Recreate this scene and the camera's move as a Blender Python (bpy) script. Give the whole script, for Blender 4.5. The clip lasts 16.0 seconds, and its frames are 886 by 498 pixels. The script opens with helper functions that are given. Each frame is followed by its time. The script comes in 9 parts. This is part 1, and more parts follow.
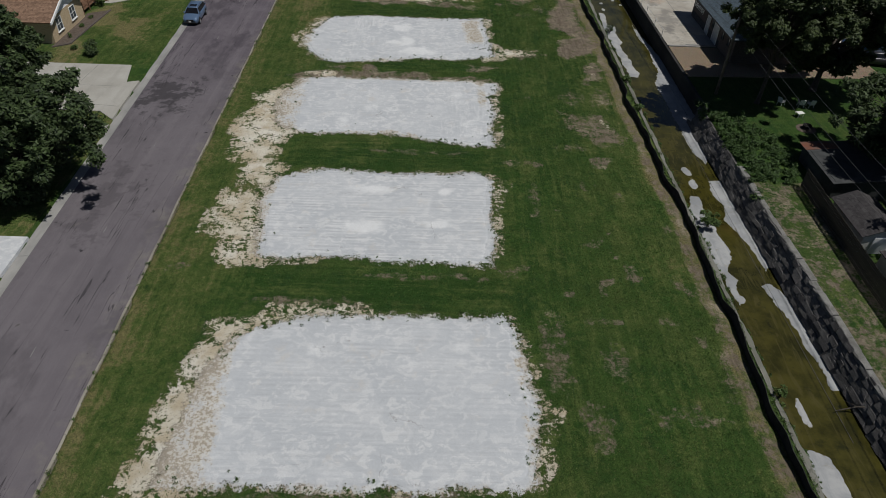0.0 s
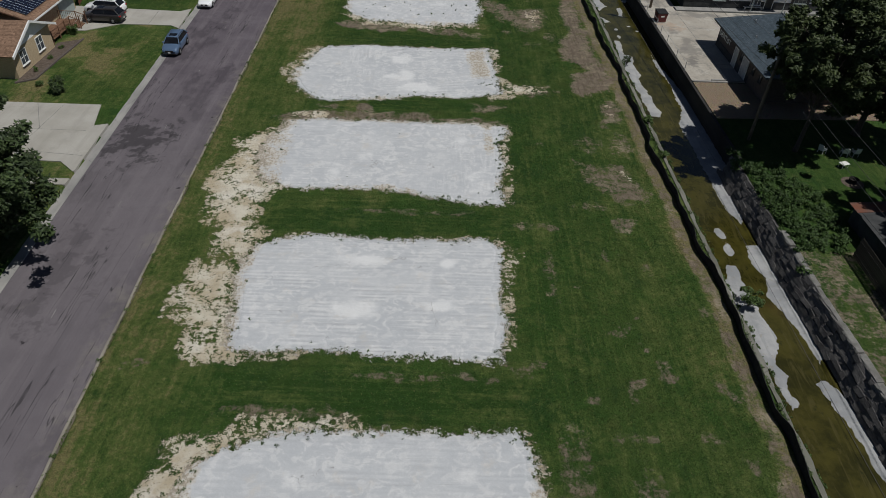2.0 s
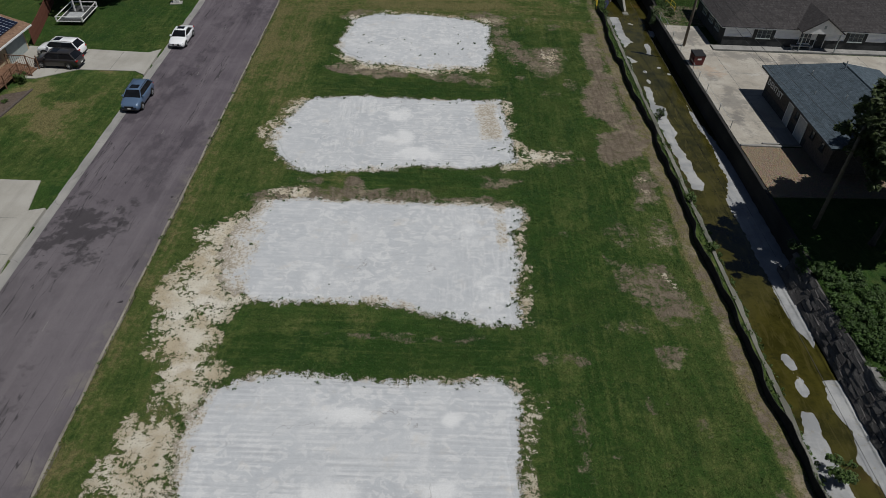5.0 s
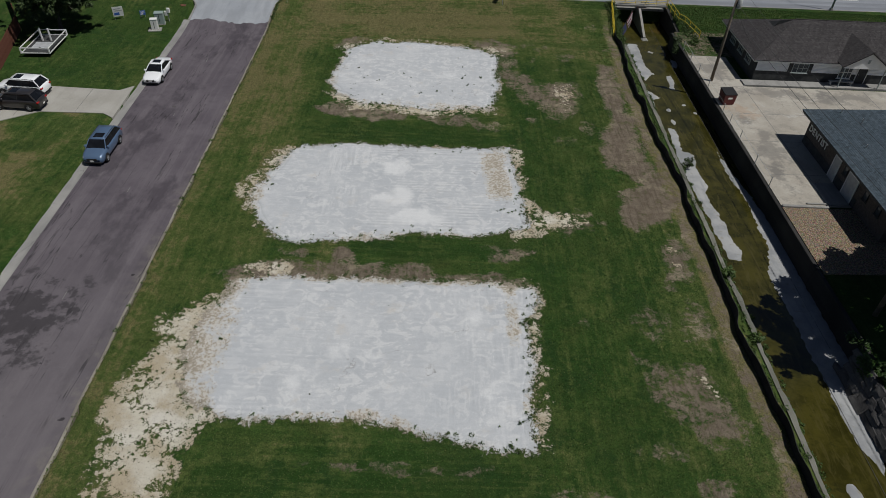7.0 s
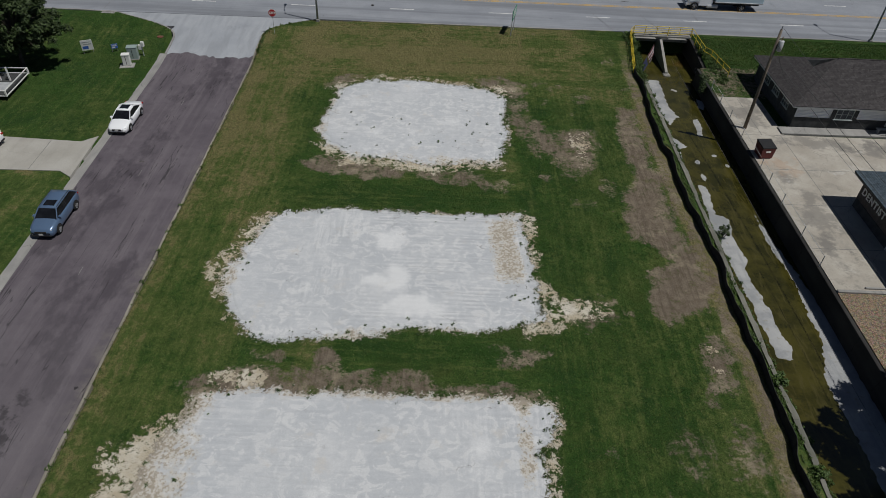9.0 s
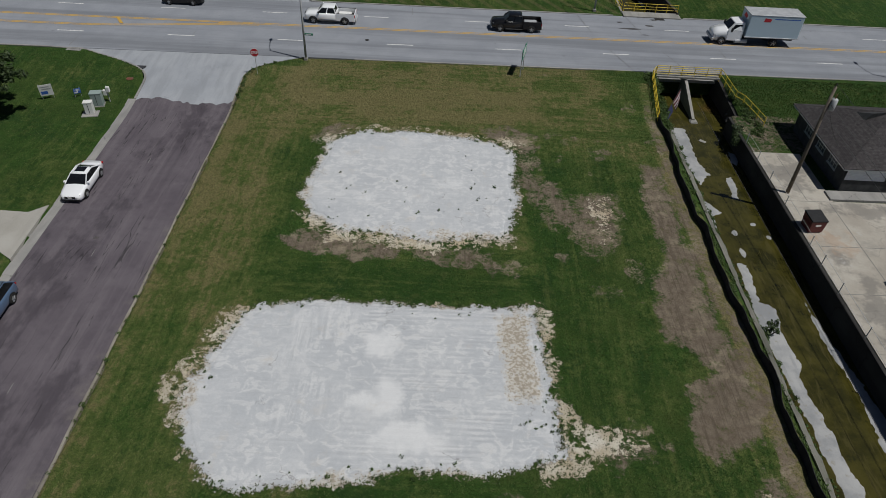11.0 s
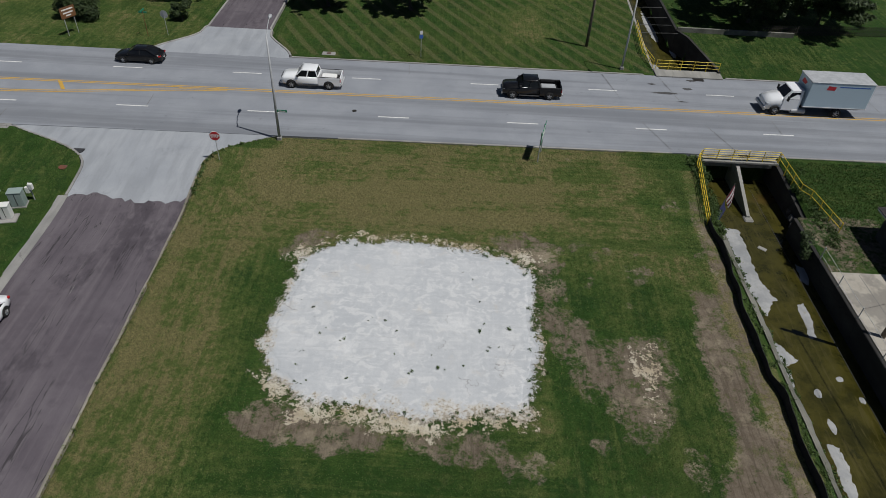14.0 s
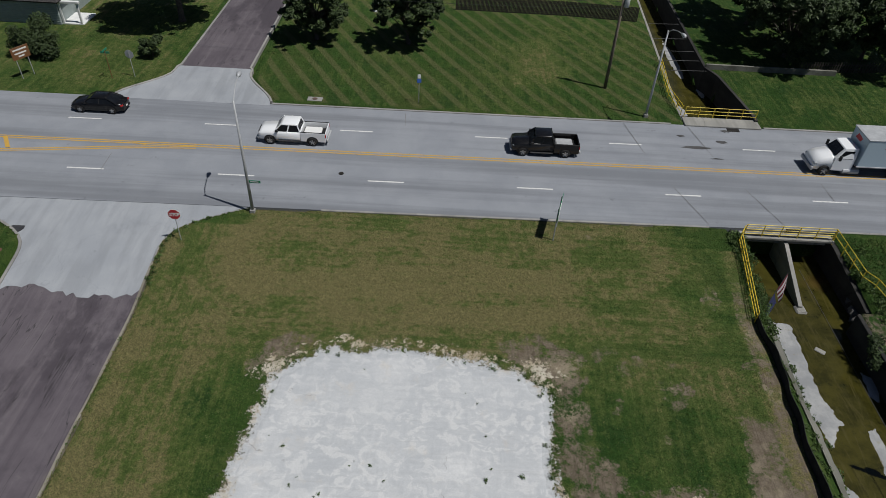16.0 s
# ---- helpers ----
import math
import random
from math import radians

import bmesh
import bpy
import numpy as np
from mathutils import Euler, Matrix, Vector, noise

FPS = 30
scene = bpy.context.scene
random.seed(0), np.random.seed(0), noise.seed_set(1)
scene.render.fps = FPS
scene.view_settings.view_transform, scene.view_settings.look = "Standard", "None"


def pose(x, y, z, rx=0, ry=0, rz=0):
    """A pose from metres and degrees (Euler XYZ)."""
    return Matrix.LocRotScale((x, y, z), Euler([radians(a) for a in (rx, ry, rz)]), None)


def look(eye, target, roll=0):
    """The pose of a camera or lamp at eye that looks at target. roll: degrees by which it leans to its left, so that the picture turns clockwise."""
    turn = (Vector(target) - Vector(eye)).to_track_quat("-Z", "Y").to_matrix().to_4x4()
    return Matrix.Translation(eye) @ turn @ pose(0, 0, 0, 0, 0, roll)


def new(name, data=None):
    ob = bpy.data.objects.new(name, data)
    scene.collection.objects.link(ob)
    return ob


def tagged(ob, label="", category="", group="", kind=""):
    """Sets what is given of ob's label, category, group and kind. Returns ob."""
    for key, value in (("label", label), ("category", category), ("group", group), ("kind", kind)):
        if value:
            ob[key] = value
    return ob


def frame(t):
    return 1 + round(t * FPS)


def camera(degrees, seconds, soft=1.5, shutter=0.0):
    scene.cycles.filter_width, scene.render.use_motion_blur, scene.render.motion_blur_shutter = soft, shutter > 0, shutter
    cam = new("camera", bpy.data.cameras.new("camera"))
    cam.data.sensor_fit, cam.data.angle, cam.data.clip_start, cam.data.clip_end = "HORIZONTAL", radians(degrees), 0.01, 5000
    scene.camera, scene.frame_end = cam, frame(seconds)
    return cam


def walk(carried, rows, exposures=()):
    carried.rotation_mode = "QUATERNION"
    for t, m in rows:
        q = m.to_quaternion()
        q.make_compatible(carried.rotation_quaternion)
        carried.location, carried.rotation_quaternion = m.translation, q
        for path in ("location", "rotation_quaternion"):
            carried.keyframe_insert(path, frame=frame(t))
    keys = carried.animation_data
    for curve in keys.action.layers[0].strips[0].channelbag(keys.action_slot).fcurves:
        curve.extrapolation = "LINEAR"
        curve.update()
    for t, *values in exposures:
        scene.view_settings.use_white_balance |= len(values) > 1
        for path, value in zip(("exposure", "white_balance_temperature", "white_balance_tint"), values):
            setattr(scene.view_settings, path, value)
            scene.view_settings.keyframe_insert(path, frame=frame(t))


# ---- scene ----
cam = camera(67.0, 16.0, 0.8)
# seconds, place, then yaw, pitch and roll in degrees
ROWS = [
    (0.0, 1.240, -1.001, 31.699, -1.941, -39.502, 2.809),
    (0.5, 1.206, 1.238, 31.634, -1.932, -39.390, 2.860),
    (1.0, 1.185, 3.479, 31.599, -1.903, -39.329, 2.897),
    (1.5, 1.176, 5.725, 31.588, -1.856, -39.311, 2.921),
    (2.0, 1.174, 7.977, 31.599, -1.795, -39.328, 2.936),
    (2.5, 1.179, 10.238, 31.628, -1.724, -39.374, 2.943),
    (3.0, 1.188, 12.511, 31.671, -1.645, -39.442, 2.945),
    (3.5, 1.198, 14.796, 31.726, -1.561, -39.526, 2.943),
    (4.0, 1.209, 17.096, 31.789, -1.473, -39.620, 2.939),
    (4.5, 1.218, 19.412, 31.857, -1.384, -39.720, 2.934),
    (5.0, 1.224, 21.746, 31.929, -1.297, -39.821, 2.930),
    (5.5, 1.226, 24.100, 32.002, -1.211, -39.920, 2.927),
    (6.0, 1.223, 26.473, 32.075, -1.129, -40.014, 2.927),
    (6.5, 1.215, 28.868, 32.145, -1.052, -40.099, 2.931),
    (7.0, 1.200, 31.284, 32.212, -0.980, -40.173, 2.938),
    (7.5, 1.179, 33.723, 32.274, -0.915, -40.236, 2.949),
    (8.0, 1.151, 36.185, 32.330, -0.856, -40.285, 2.964),
    (8.5, 1.116, 38.670, 32.380, -0.804, -40.321, 2.984),
    (9.0, 1.075, 41.179, 32.423, -0.757, -40.342, 3.007),
    (9.5, 1.028, 43.711, 32.459, -0.717, -40.351, 3.034),
    (10.0, 0.976, 46.267, 32.488, -0.682, -40.348, 3.064),
    (10.5, 0.919, 48.845, 32.511, -0.652, -40.333, 3.096),
    (11.0, 0.858, 51.446, 32.528, -0.625, -40.311, 3.129),
    (11.5, 0.796, 54.069, 32.540, -0.599, -40.283, 3.162),
    (12.0, 0.733, 56.712, 32.548, -0.574, -40.252, 3.194),
    (12.5, 0.671, 59.375, 32.554, -0.547, -40.223, 3.222),
    (13.0, 0.612, 62.057, 32.558, -0.516, -40.200, 3.246),
    (13.5, 0.557, 64.757, 32.563, -0.479, -40.187, 3.263),
    (14.0, 0.510, 67.473, 32.571, -0.433, -40.190, 3.272),
    (14.5, 0.473, 70.202, 32.584, -0.375, -40.215, 3.269),
    (15.0, 0.448, 72.945, 32.605, -0.302, -40.268, 3.253),
    (15.5, 0.439, 75.698, 32.636, -0.211, -40.356, 3.220),
    (16.0, 0.448, 78.459, 32.681, -0.098, -40.487, 3.169),
]


def aimed(x, y, z, yaw, pitch, roll):
    return pose(x, y, z, 0, 0, yaw) @ pose(0, 0, 0, 90 + pitch, 0, 0) @ pose(0, 0, 0, 0, 0, roll)


walk(cam, [(t, aimed(*where)) for t, *where in ROWS], exposures=[(0.0, -0.62), (9.0, -0.64), (12.0, -0.60), (13.5, -0.50), (16.0, -0.47)])

# ---- daylight: high sun in the east-south-east, thin clear sky ----
SUN_ELEVATION = 64.0
SUN_WAY = Vector((0.925, -0.37, 0.0)).normalized() * math.cos(radians(SUN_ELEVATION)) + Vector((0, 0, math.sin(radians(SUN_ELEVATION))))
world = bpy.data.worlds.new("daylight")
world.use_nodes = True
scene.world = world
_n = world.node_tree.nodes
_sky = _n.new("ShaderNodeTexSky")
_sky.sky_type, _sky.sun_disc = "NISHITA", False
_sky.air_density, _sky.dust_density = 0.65, 0.4
_sky.sun_elevation = radians(SUN_ELEVATION)
_sky.sun_rotation = math.atan2(SUN_WAY.x, SUN_WAY.y)
_bg = next(n for n in _n if n.type == "BACKGROUND")
_bg.inputs["Strength"].default_value = 0.05
world.node_tree.links.new(_sky.outputs["Color"], _bg.inputs["Color"])
_sun = bpy.data.lights.new("sun", "SUN")
_sun.energy, _sun.angle, _sun.color = 5.0, radians(0.5), (1.0, 0.987, 0.955)
sun = new("sun", _sun)
sun.matrix_world = look(SUN_WAY * 200, (0, 0, 0))

# ---- material helpers ----


class Nodes:
    """Short hand for one node material."""

    def __init__(self, name, roughness=0.8, metallic=0.0, specular=0.3):
        self.mat = bpy.data.materials.new(name)
        self.mat.use_nodes = True
        self.tree = self.mat.node_tree
        self.bsdf = next(n for n in self.tree.nodes if n.type == "BSDF_PRINCIPLED")
        self.bsdf.inputs["Roughness"].default_value = roughness
        self.bsdf.inputs["Metallic"].default_value = metallic
        self.bsdf.inputs["Specular IOR Level"].default_value = specular
        self.place = self.tree.nodes.new("ShaderNodeTexCoord").outputs["Object"]

    def link(self, a, b):
        self.tree.links.new(a, b)

    def set(self, socket, value):
        if hasattr(value, "is_output"):
            self.link(value, socket)
        elif isinstance(value, (tuple, list)) and len(value) == 3 and socket.type == "RGBA":
            socket.default_value = (*value, 1)
        else:
            socket.default_value = value

    def stretch(self, sx=1, sy=1, sz=1, turn=0.0):
        n = self.tree.nodes.new("ShaderNodeMapping")
        self.link(self.place, n.inputs["Vector"])
        n.inputs["Scale"].default_value = (sx, sy, sz)
        n.inputs["Rotation"].default_value = (0, 0, radians(turn))
        return n.outputs["Vector"]

    def noise(self, scale, detail=4, rough=0.55, at=None, distort=0.0):
        n = self.tree.nodes.new("ShaderNodeTexNoise")
        self.link(at or self.place, n.inputs["Vector"])
        n.inputs["Scale"].default_value, n.inputs["Detail"].default_value = scale, detail
        n.inputs["Roughness"].default_value, n.inputs["Distortion"].default_value = rough, distort
        return n.outputs["Fac"]

    def swing(self, scale, detail=7, rough=0.7, low=0.34, high=0.66):
        """Noise spread over -0.5 to 0.5."""
        return self.math("SUBTRACT", self.step(self.noise(scale, detail, rough), low, high), 0.5)

    def mask(self, name, ragged, amount, low=0.03, high=0.3):
        """A named field with a torn edge that stays nothing where the field is nothing."""
        f = self.attribute(name)
        return self.math("SUBTRACT", self.math("ADD", f, self.math("MULTIPLY", ragged, amount)), self.step(f, low, high, 1.2, 0.0))

    def cells(self, scale, at=None, feature="F1", out="Distance"):
        n = self.tree.nodes.new("ShaderNodeTexVoronoi")
        n.feature = feature
        self.link(at or self.place, n.inputs["Vector"])
        n.inputs["Scale"].default_value = scale
        return n.outputs[out]

    def wave(self, scale, at=None, distort=2.0, axis="Y", detail=2.0, dscale=1.0):
        n = self.tree.nodes.new("ShaderNodeTexWave")
        n.bands_direction = axis
        self.link(at or self.place, n.inputs["Vector"])
        n.inputs["Scale"].default_value, n.inputs["Distortion"].default_value = scale, distort
        n.inputs["Detail"].default_value, n.inputs["Detail Scale"].default_value = detail, dscale
        return n.outputs["Fac"]

    def math(self, op, a, b=0.0, c=0.0, clamp=False):
        n = self.tree.nodes.new("ShaderNodeMath")
        n.operation, n.use_clamp = op, clamp
        for s, v in zip(n.inputs, (a, b, c)):
            self.set(s, v)
        return n.outputs[0]

    def step(self, value, low, high, to0=0.0, to1=1.0):
        n = self.tree.nodes.new("ShaderNodeMapRange")
        n.interpolation_type = "SMOOTHSTEP"
        self.set(n.inputs["Value"], value)
        n.inputs["From Min"].default_value, n.inputs["From Max"].default_value = low, high
        n.inputs["To Min"].default_value, n.inputs["To Max"].default_value = to0, to1
        return n.outputs["Result"]

    def mix(self, fac, a, b, blend="MIX"):
        n = self.tree.nodes.new("ShaderNodeMix")
        n.data_type, n.blend_type = "RGBA", blend
        self.set(n.inputs["Factor"], fac)
        self.set(n.inputs[6], a)
        self.set(n.inputs[7], b)
        return n.outputs[2]

    def attribute(self, name):
        n = self.tree.nodes.new("ShaderNodeAttribute")
        n.attribute_name = name
        return n.outputs["Fac"]

    def bent(self, reach, scale):
        """The place, pushed about by noise."""
        n = self.tree.nodes.new("ShaderNodeTexNoise")
        self.link(self.place, n.inputs["Vector"])
        n.inputs["Scale"].default_value, n.inputs["Detail"].default_value = scale, 5
        v = self.tree.nodes.new("ShaderNodeVectorMath")
        v.operation = "MULTIPLY_ADD"
        self.link(n.outputs["Color"], v.inputs[0])
        v.inputs[1].default_value = (reach * 2,) * 3
        self.link(self.place, v.inputs[2])
        return v.outputs["Vector"]

    def near(self, x, y, rx, ry):
        """How far a place lies from (x, y), 1 at the half widths."""
        n = self.tree.nodes.new("ShaderNodeMapping")
        self.link(self.place, n.inputs["Vector"])
        n.inputs["Scale"].default_value = (1 / rx, 1 / ry, 0)
        n.inputs["Location"].default_value = (-x / rx, -y / ry, 0)
        d = self.tree.nodes.new("ShaderNodeVectorMath")
        d.operation = "LENGTH"
        self.link(n.outputs["Vector"], d.inputs[0])
        return d.outputs["Value"]

    def island(self):
        return self.tree.nodes.new("ShaderNodeNewGeometry").outputs["Random Per Island"]

    def piece(self):
        return self.tree.nodes.new("ShaderNodeObjectInfo").outputs["Random"]

    def bump(self, height, strength=0.3, distance=0.02):
        n = self.tree.nodes.new("ShaderNodeBump")
        self.set(n.inputs["Height"], height)
        n.inputs["Strength"].default_value, n.inputs["Distance"].default_value = strength, distance
        self.link(n.outputs["Normal"], self.bsdf.inputs["Normal"])

    def done(self, colour, roughness=None):
        self.set(self.bsdf.inputs["Base Color"], colour)
        if roughness is not None:
            self.set(self.bsdf.inputs["Roughness"], roughness)
        return self.mat


def surface(name, a, b, scale=3.0, roughness=0.8, fine=30.0, grain=0.25, relief=0.2, metallic=0.0, specular=0.3, depth=0.01):
    """A two-scale worn surface between two colours."""
    m = Nodes(name, roughness, metallic, specular)
    big, small = m.noise(scale, 5), m.noise(fine, 3)
    col = m.mix(m.step(big, 0.3, 0.7), a, b)
    col = m.mix(m.math("MULTIPLY", m.step(small, 0.35, 0.75), grain), col, tuple(0.45 * c for c in a))
    if relief:
        m.bump(small, relief, depth)
    return m.done(col)


def paint(name, colour, roughness=0.35, metallic=0.0, specular=0.5, coat=0.0):
    m = Nodes(name, roughness, metallic, specular)
    dust = m.noise(4.0, 4)
    m.bsdf.inputs["Coat Weight"].default_value = coat
    return m.done(m.mix(m.step(dust, 0.45, 0.9, 0.0, 0.05), colour, (0.35, 0.32, 0.27)))


# ---- numbers of the plan ----


def smooth(a, b, v):
    u = np.clip((np.asarray(v, float) - a) / (b - a), 0, 1)
    return u * u * (3 - 2 * u)


_lattice = np.random.RandomState(7).rand(256, 256)


def grain(x, y, scale, octaves=3, shift=0.0):
    """Smooth value noise, about 0 to 1."""
    x, y = np.asarray(x, float) * scale + shift * 17.3, np.asarray(y, float) * scale + shift * 9.7
    total, weight, amp = 0.0, 0.0, 1.0
    for _ in range(octaves):
        i, j = np.floor(x).astype(int), np.floor(y).astype(int)
        u, v = x - i, y - j
        u, v = u * u * (3 - 2 * u), v * v * (3 - 2 * v)
        g = lambda p, q: _lattice[p % 256, q % 256]
        total = total + amp * ((g(i, j) * (1 - u) + g(i + 1, j) * u) * (1 - v) + (g(i, j + 1) * (1 - u) + g(i + 1, j + 1) * u) * v)
        weight, amp, x, y = weight + amp, amp * 0.5, x * 2.03 + 31.7, y * 2.03 + 11.1
    return total / weight


def street_west(y):
    return -27.0 - 0.030 * (y - 35)


def street_east(y):
    return -18.2 - 0.019 * (y - 20)


def fence_line(y):
    return 21.85 + 0.16 * np.sin(y * 0.17 + 1) + 0.13 * np.sin(y * 0.49) + 0.06 * np.sin(y * 1.3) + 0.25 * smooth(90, 110, y)


def bed_west(y):
    return 23.3 + 0.006 * (y - 19)


HWY_Z, BED_Z, WALL_X, ROCK_X, ROCK_END = 1.2, -1.25, 29.15, 29.05, 60.0


def hwy_edge_s(x):
    return 119.4 + 0.018 * x


def hwy_edge_n(x):
    return 135.35 + 0.008 * x


def hwy_middle(x):
    return 127.45 + 0.012 * x


def street_z(y):
    return -0.1 + 1.22 * smooth(106, 120, y)


def mouth_l(y):
    return street_west(y) - 9.0 * smooth(112.3, 119.6, y) ** 2


def mouth_r(y):
    return street_east(y) + 8.5 * smooth(114.0, 121.5, y) ** 1.6


def yard_z(y):
    return 0.12 + 1.05 * smooth(107, 119, y)


def ground_z(x, y):
    x, y = np.asarray(x, float), np.asarray(y, float)
    e, w = street_east(y), street_west(y)
    rise = smooth(107, 119, y)
    z = -0.06 * smooth(4, 0.3, x - e) * (1 - rise) + 1.14 * rise
    z = z + 0.10 * (grain(x, y, 0.09, 2) - 0.5) + 0.03 * (grain(x, y, 0.8, 2) - 0.5)
    z = np.where(x < (e + w) / 2, yard_z(y) + 0.05 * (grain(x, y, 0.12, 2) - 0.5), z)
    bank = smooth(fence_line(y) - 0.1, bed_west(y) - 0.5, x)
    z = np.where((x > 0) & (y < 120), z - (0.85 + 0.6 * rise) * bank, z)
    side = np.where(y > 111.6, 30.5, np.where(y > ROCK_END, WALL_X + 0.12, ROCK_X - 0.1))
    z = np.where(x >= side, 0.56 + 0.6 * rise + 0.03 * (grain(x, y, 0.5, 2) - 0.5), np.where((x > bed_west(y) - 0.25) & (y < 137), -2.6, z))
    # the streets lie in cut beds
    z = np.where((x > w - 0.7) & (x < e + 0.15) & (y < 120), street_z(y) - 0.35, z)
    z = np.where((y > 110) & (y < 121) & (x > mouth_l(y) - 0.1) & (x < mouth_r(y) + 0.1), street_z(y) - 0.35, z)
    z = np.where((y > hwy_edge_s(x) - 0.1) & (y < hwy_edge_n(x) + 0.1), 0.4, z)
    z = np.where(y >= hwy_edge_n(x), 1.16 + 0.05 * (grain(x, y, 0.1, 2) - 0.5), z)
    z = np.where((y > 135) & (x > north_west(y) - 0.1) & (x < north_east(y) + 0.1), -2.6, z)
    z = np.where((y > 135) & (x > -29.2) & (x < -14) & (y < 145), np.where((x > mouth_west(y) - 0.3) & (x < mouth_east(y) + 0.3), 0.8, z), z)
    return np.where((y >= 142) & (x > -27.6) & (x < -20.2), 0.8, z)


def north_west(y):
    return 23.1 + 0.055 * np.maximum(y - 139, 0)


def north_east(y):
    return np.where(np.asarray(y) < 148, 29.9 - 0.13 * np.clip(np.asarray(y) - 138, 0, 10), 28.0 + 0.02 * (np.asarray(y) - 148))


def mouth_west(y):
    return -31.6 + 4.0 * smooth(135, 141, y)


def mouth_east(y):
    return -16.6 - 3.5 * smooth(135, 141.5, y)


def edge_distance(corners, x, y):
    """How far outside an outline each place lies, in metres; below 0 within."""
    x, y = np.asarray(x, float), np.asarray(y, float)
    near, inside = np.full(np.broadcast(x, y).shape, 1e18), np.zeros(np.broadcast(x, y).shape, bool)
    for (ax, ay), (bx, by) in zip(corners, corners[1:] + corners[:1]):
        ex, ey = bx - ax, by - ay
        u = np.clip(((x - ax) * ex + (y - ay) * ey) / (ex * ex + ey * ey), 0, 1)
        near = np.minimum(near, (x - ax - u * ex) ** 2 + (y - ay - u * ey) ** 2)
        inside ^= ((ay > y) != (by > y)) & (x < ax + (y - ay) * ex / (ey if ey else 1e-9))
    return np.where(inside, -1, 1) * np.sqrt(near)


def soft_area(corners, x, y, outer, inner):
    """0 beyond outer metres outside an outline, rising to 1 at inner."""
    x, y = np.broadcast_arrays(np.asarray(x, float), np.asarray(y, float))
    (x0, y0), (x1, y1) = np.min(corners, 0) - outer, np.max(corners, 0) + outer
    near = (x > x0) & (x < x1) & (y > y0) & (y < y1)
    out = np.zeros(x.shape)
    if near.any():
        out[near] = smooth(outer, inner, edge_distance(corners, x[near], y[near]))
    return out


# outlines of the five rolled pads
PADS = []
PADS.append([(-12.6, 17.6), (7.4, 17.8), (8.1, 22.0), (7.9, 25.0), (7.3, 29.2), (6.6, 30.6), (1.0, 30.3), (-3.0, 30.3), (-7.0, 30.0), (-10.6, 28.3), (-12.0, 25.0)])
PADS.append([(-11.2, 36.4), (-9.4, 35.7), (-4.6, 36.2), (-1.1, 35.7), (2.0, 35.8), (6.0, 35.6), (6.6, 38.5), (6.4, 42.2), (6.9, 46.6), (6.0, 47.7), (-0.4, 47.4), (-7.8, 47.8), (-11.4, 46.6), (-12.3, 43.3), (-11.7, 40.5)])
PADS.append([(-13.0, 55.0), (-10.8, 54.0), (-9.1, 53.6), (-6.4, 54.2), (-2.5, 54.0), (2.0, 53.1), (4.5, 52.4), (7.4, 52.5), (7.3, 55.4), (7.9, 58.4), (7.5, 62.2), (8.5, 64.2), (8.3, 65.7), (5.0, 66.0), (-1.4, 65.9), (-9.4, 66.0), (-12.4, 65.3), (-13.6, 61.8), (-14.0, 58.6)])
PADS.append([(-11.9, 71.2), (-10.1, 69.5), (-4.3, 70.1), (-0.1, 71.3), (4.7, 71.1), (8.6, 72.4), (8.2, 75.6), (8.0, 80.0), (7.7, 84.1), (1.9, 83.6), (-6.8, 83.9), (-11.0, 83.1), (-12.4, 81.0), (-13.9, 75.6), (-13.5, 74.0)])
PADS.append([(-9.4, 93.2), (-6.9, 91.4), (-4.0, 91.2), (0.4, 90.5), (3.6, 91.3), (6.3, 91.1), (7.4, 96.2), (7.2, 99.2), (7.6, 103.4), (6.0, 105.4), (-0.3, 106.6), (-6.8, 106.4), (-9.7, 104.2), (-10.0, 99.7), (-10.6, 96.0)])
# gravel and pale dust spread over the lawn: outline, strength
SPILL = []
SPILL.append(([(-14.2, 62.8), (-16.5, 61.2), (-15.4, 59.6), (-16.8, 55.9), (-17.0, 53.4), (-16.0, 51.8), (-16.1, 50.0), (-14.9, 48.4), (-12.6, 48.9), (-12.0, 51.3), (-12.4, 53.0), (-10.6, 54.2), (-11.5, 60.0), (-12.6, 64.0)], 0.88))
SPILL.append(([(-14.8, 48.6), (-14.3, 45.1), (-15.7, 43.2), (-15.7, 39.3), (-13.7, 37.6), (-14.0, 35.9), (-12.6, 34.9), (-10.2, 35.5), (-10.4, 38.0), (-11.7, 41.4), (-11.9, 44.8), (-10.8, 47.6), (-13.0, 49.2)], 0.78))
SPILL.append(([(-14.0, 16.8), (-11.4, 17.0), (-10.8, 26.0), (-8.6, 29.6), (-2.6, 30.4), (-3.0, 30.8), (-8.6, 30.6), (-12.0, 29.2), (-13.0, 26.0)], 1.0))
SPILL.append(([(6.7, 30.6), (7.6, 29.0), (8.3, 24.7), (8.6, 21.6), (9.4, 23.0), (7.8, 17.6), (6.8, 18.0), (7.2, 25.0)], 0.6))
SPILL.append(([(6.0, 48.2), (8.2, 47.0), (7.2, 42.2), (7.3, 38.5), (6.6, 35.4), (5.8, 37.0), (6.0, 46.0)], 0.5))
SPILL.append(([(7.2, 52.4), (8.2, 52.4), (8.4, 58.0), (8.4, 62.0), (9.1, 65.9), (7.6, 66.2), (7.0, 58.0)], 0.5))
SPILL.append(([(-14.9, 76.6), (-13.4, 73.6), (-12.6, 76.0), (-11.6, 82.6), (-12.8, 82.4)], 0.85))
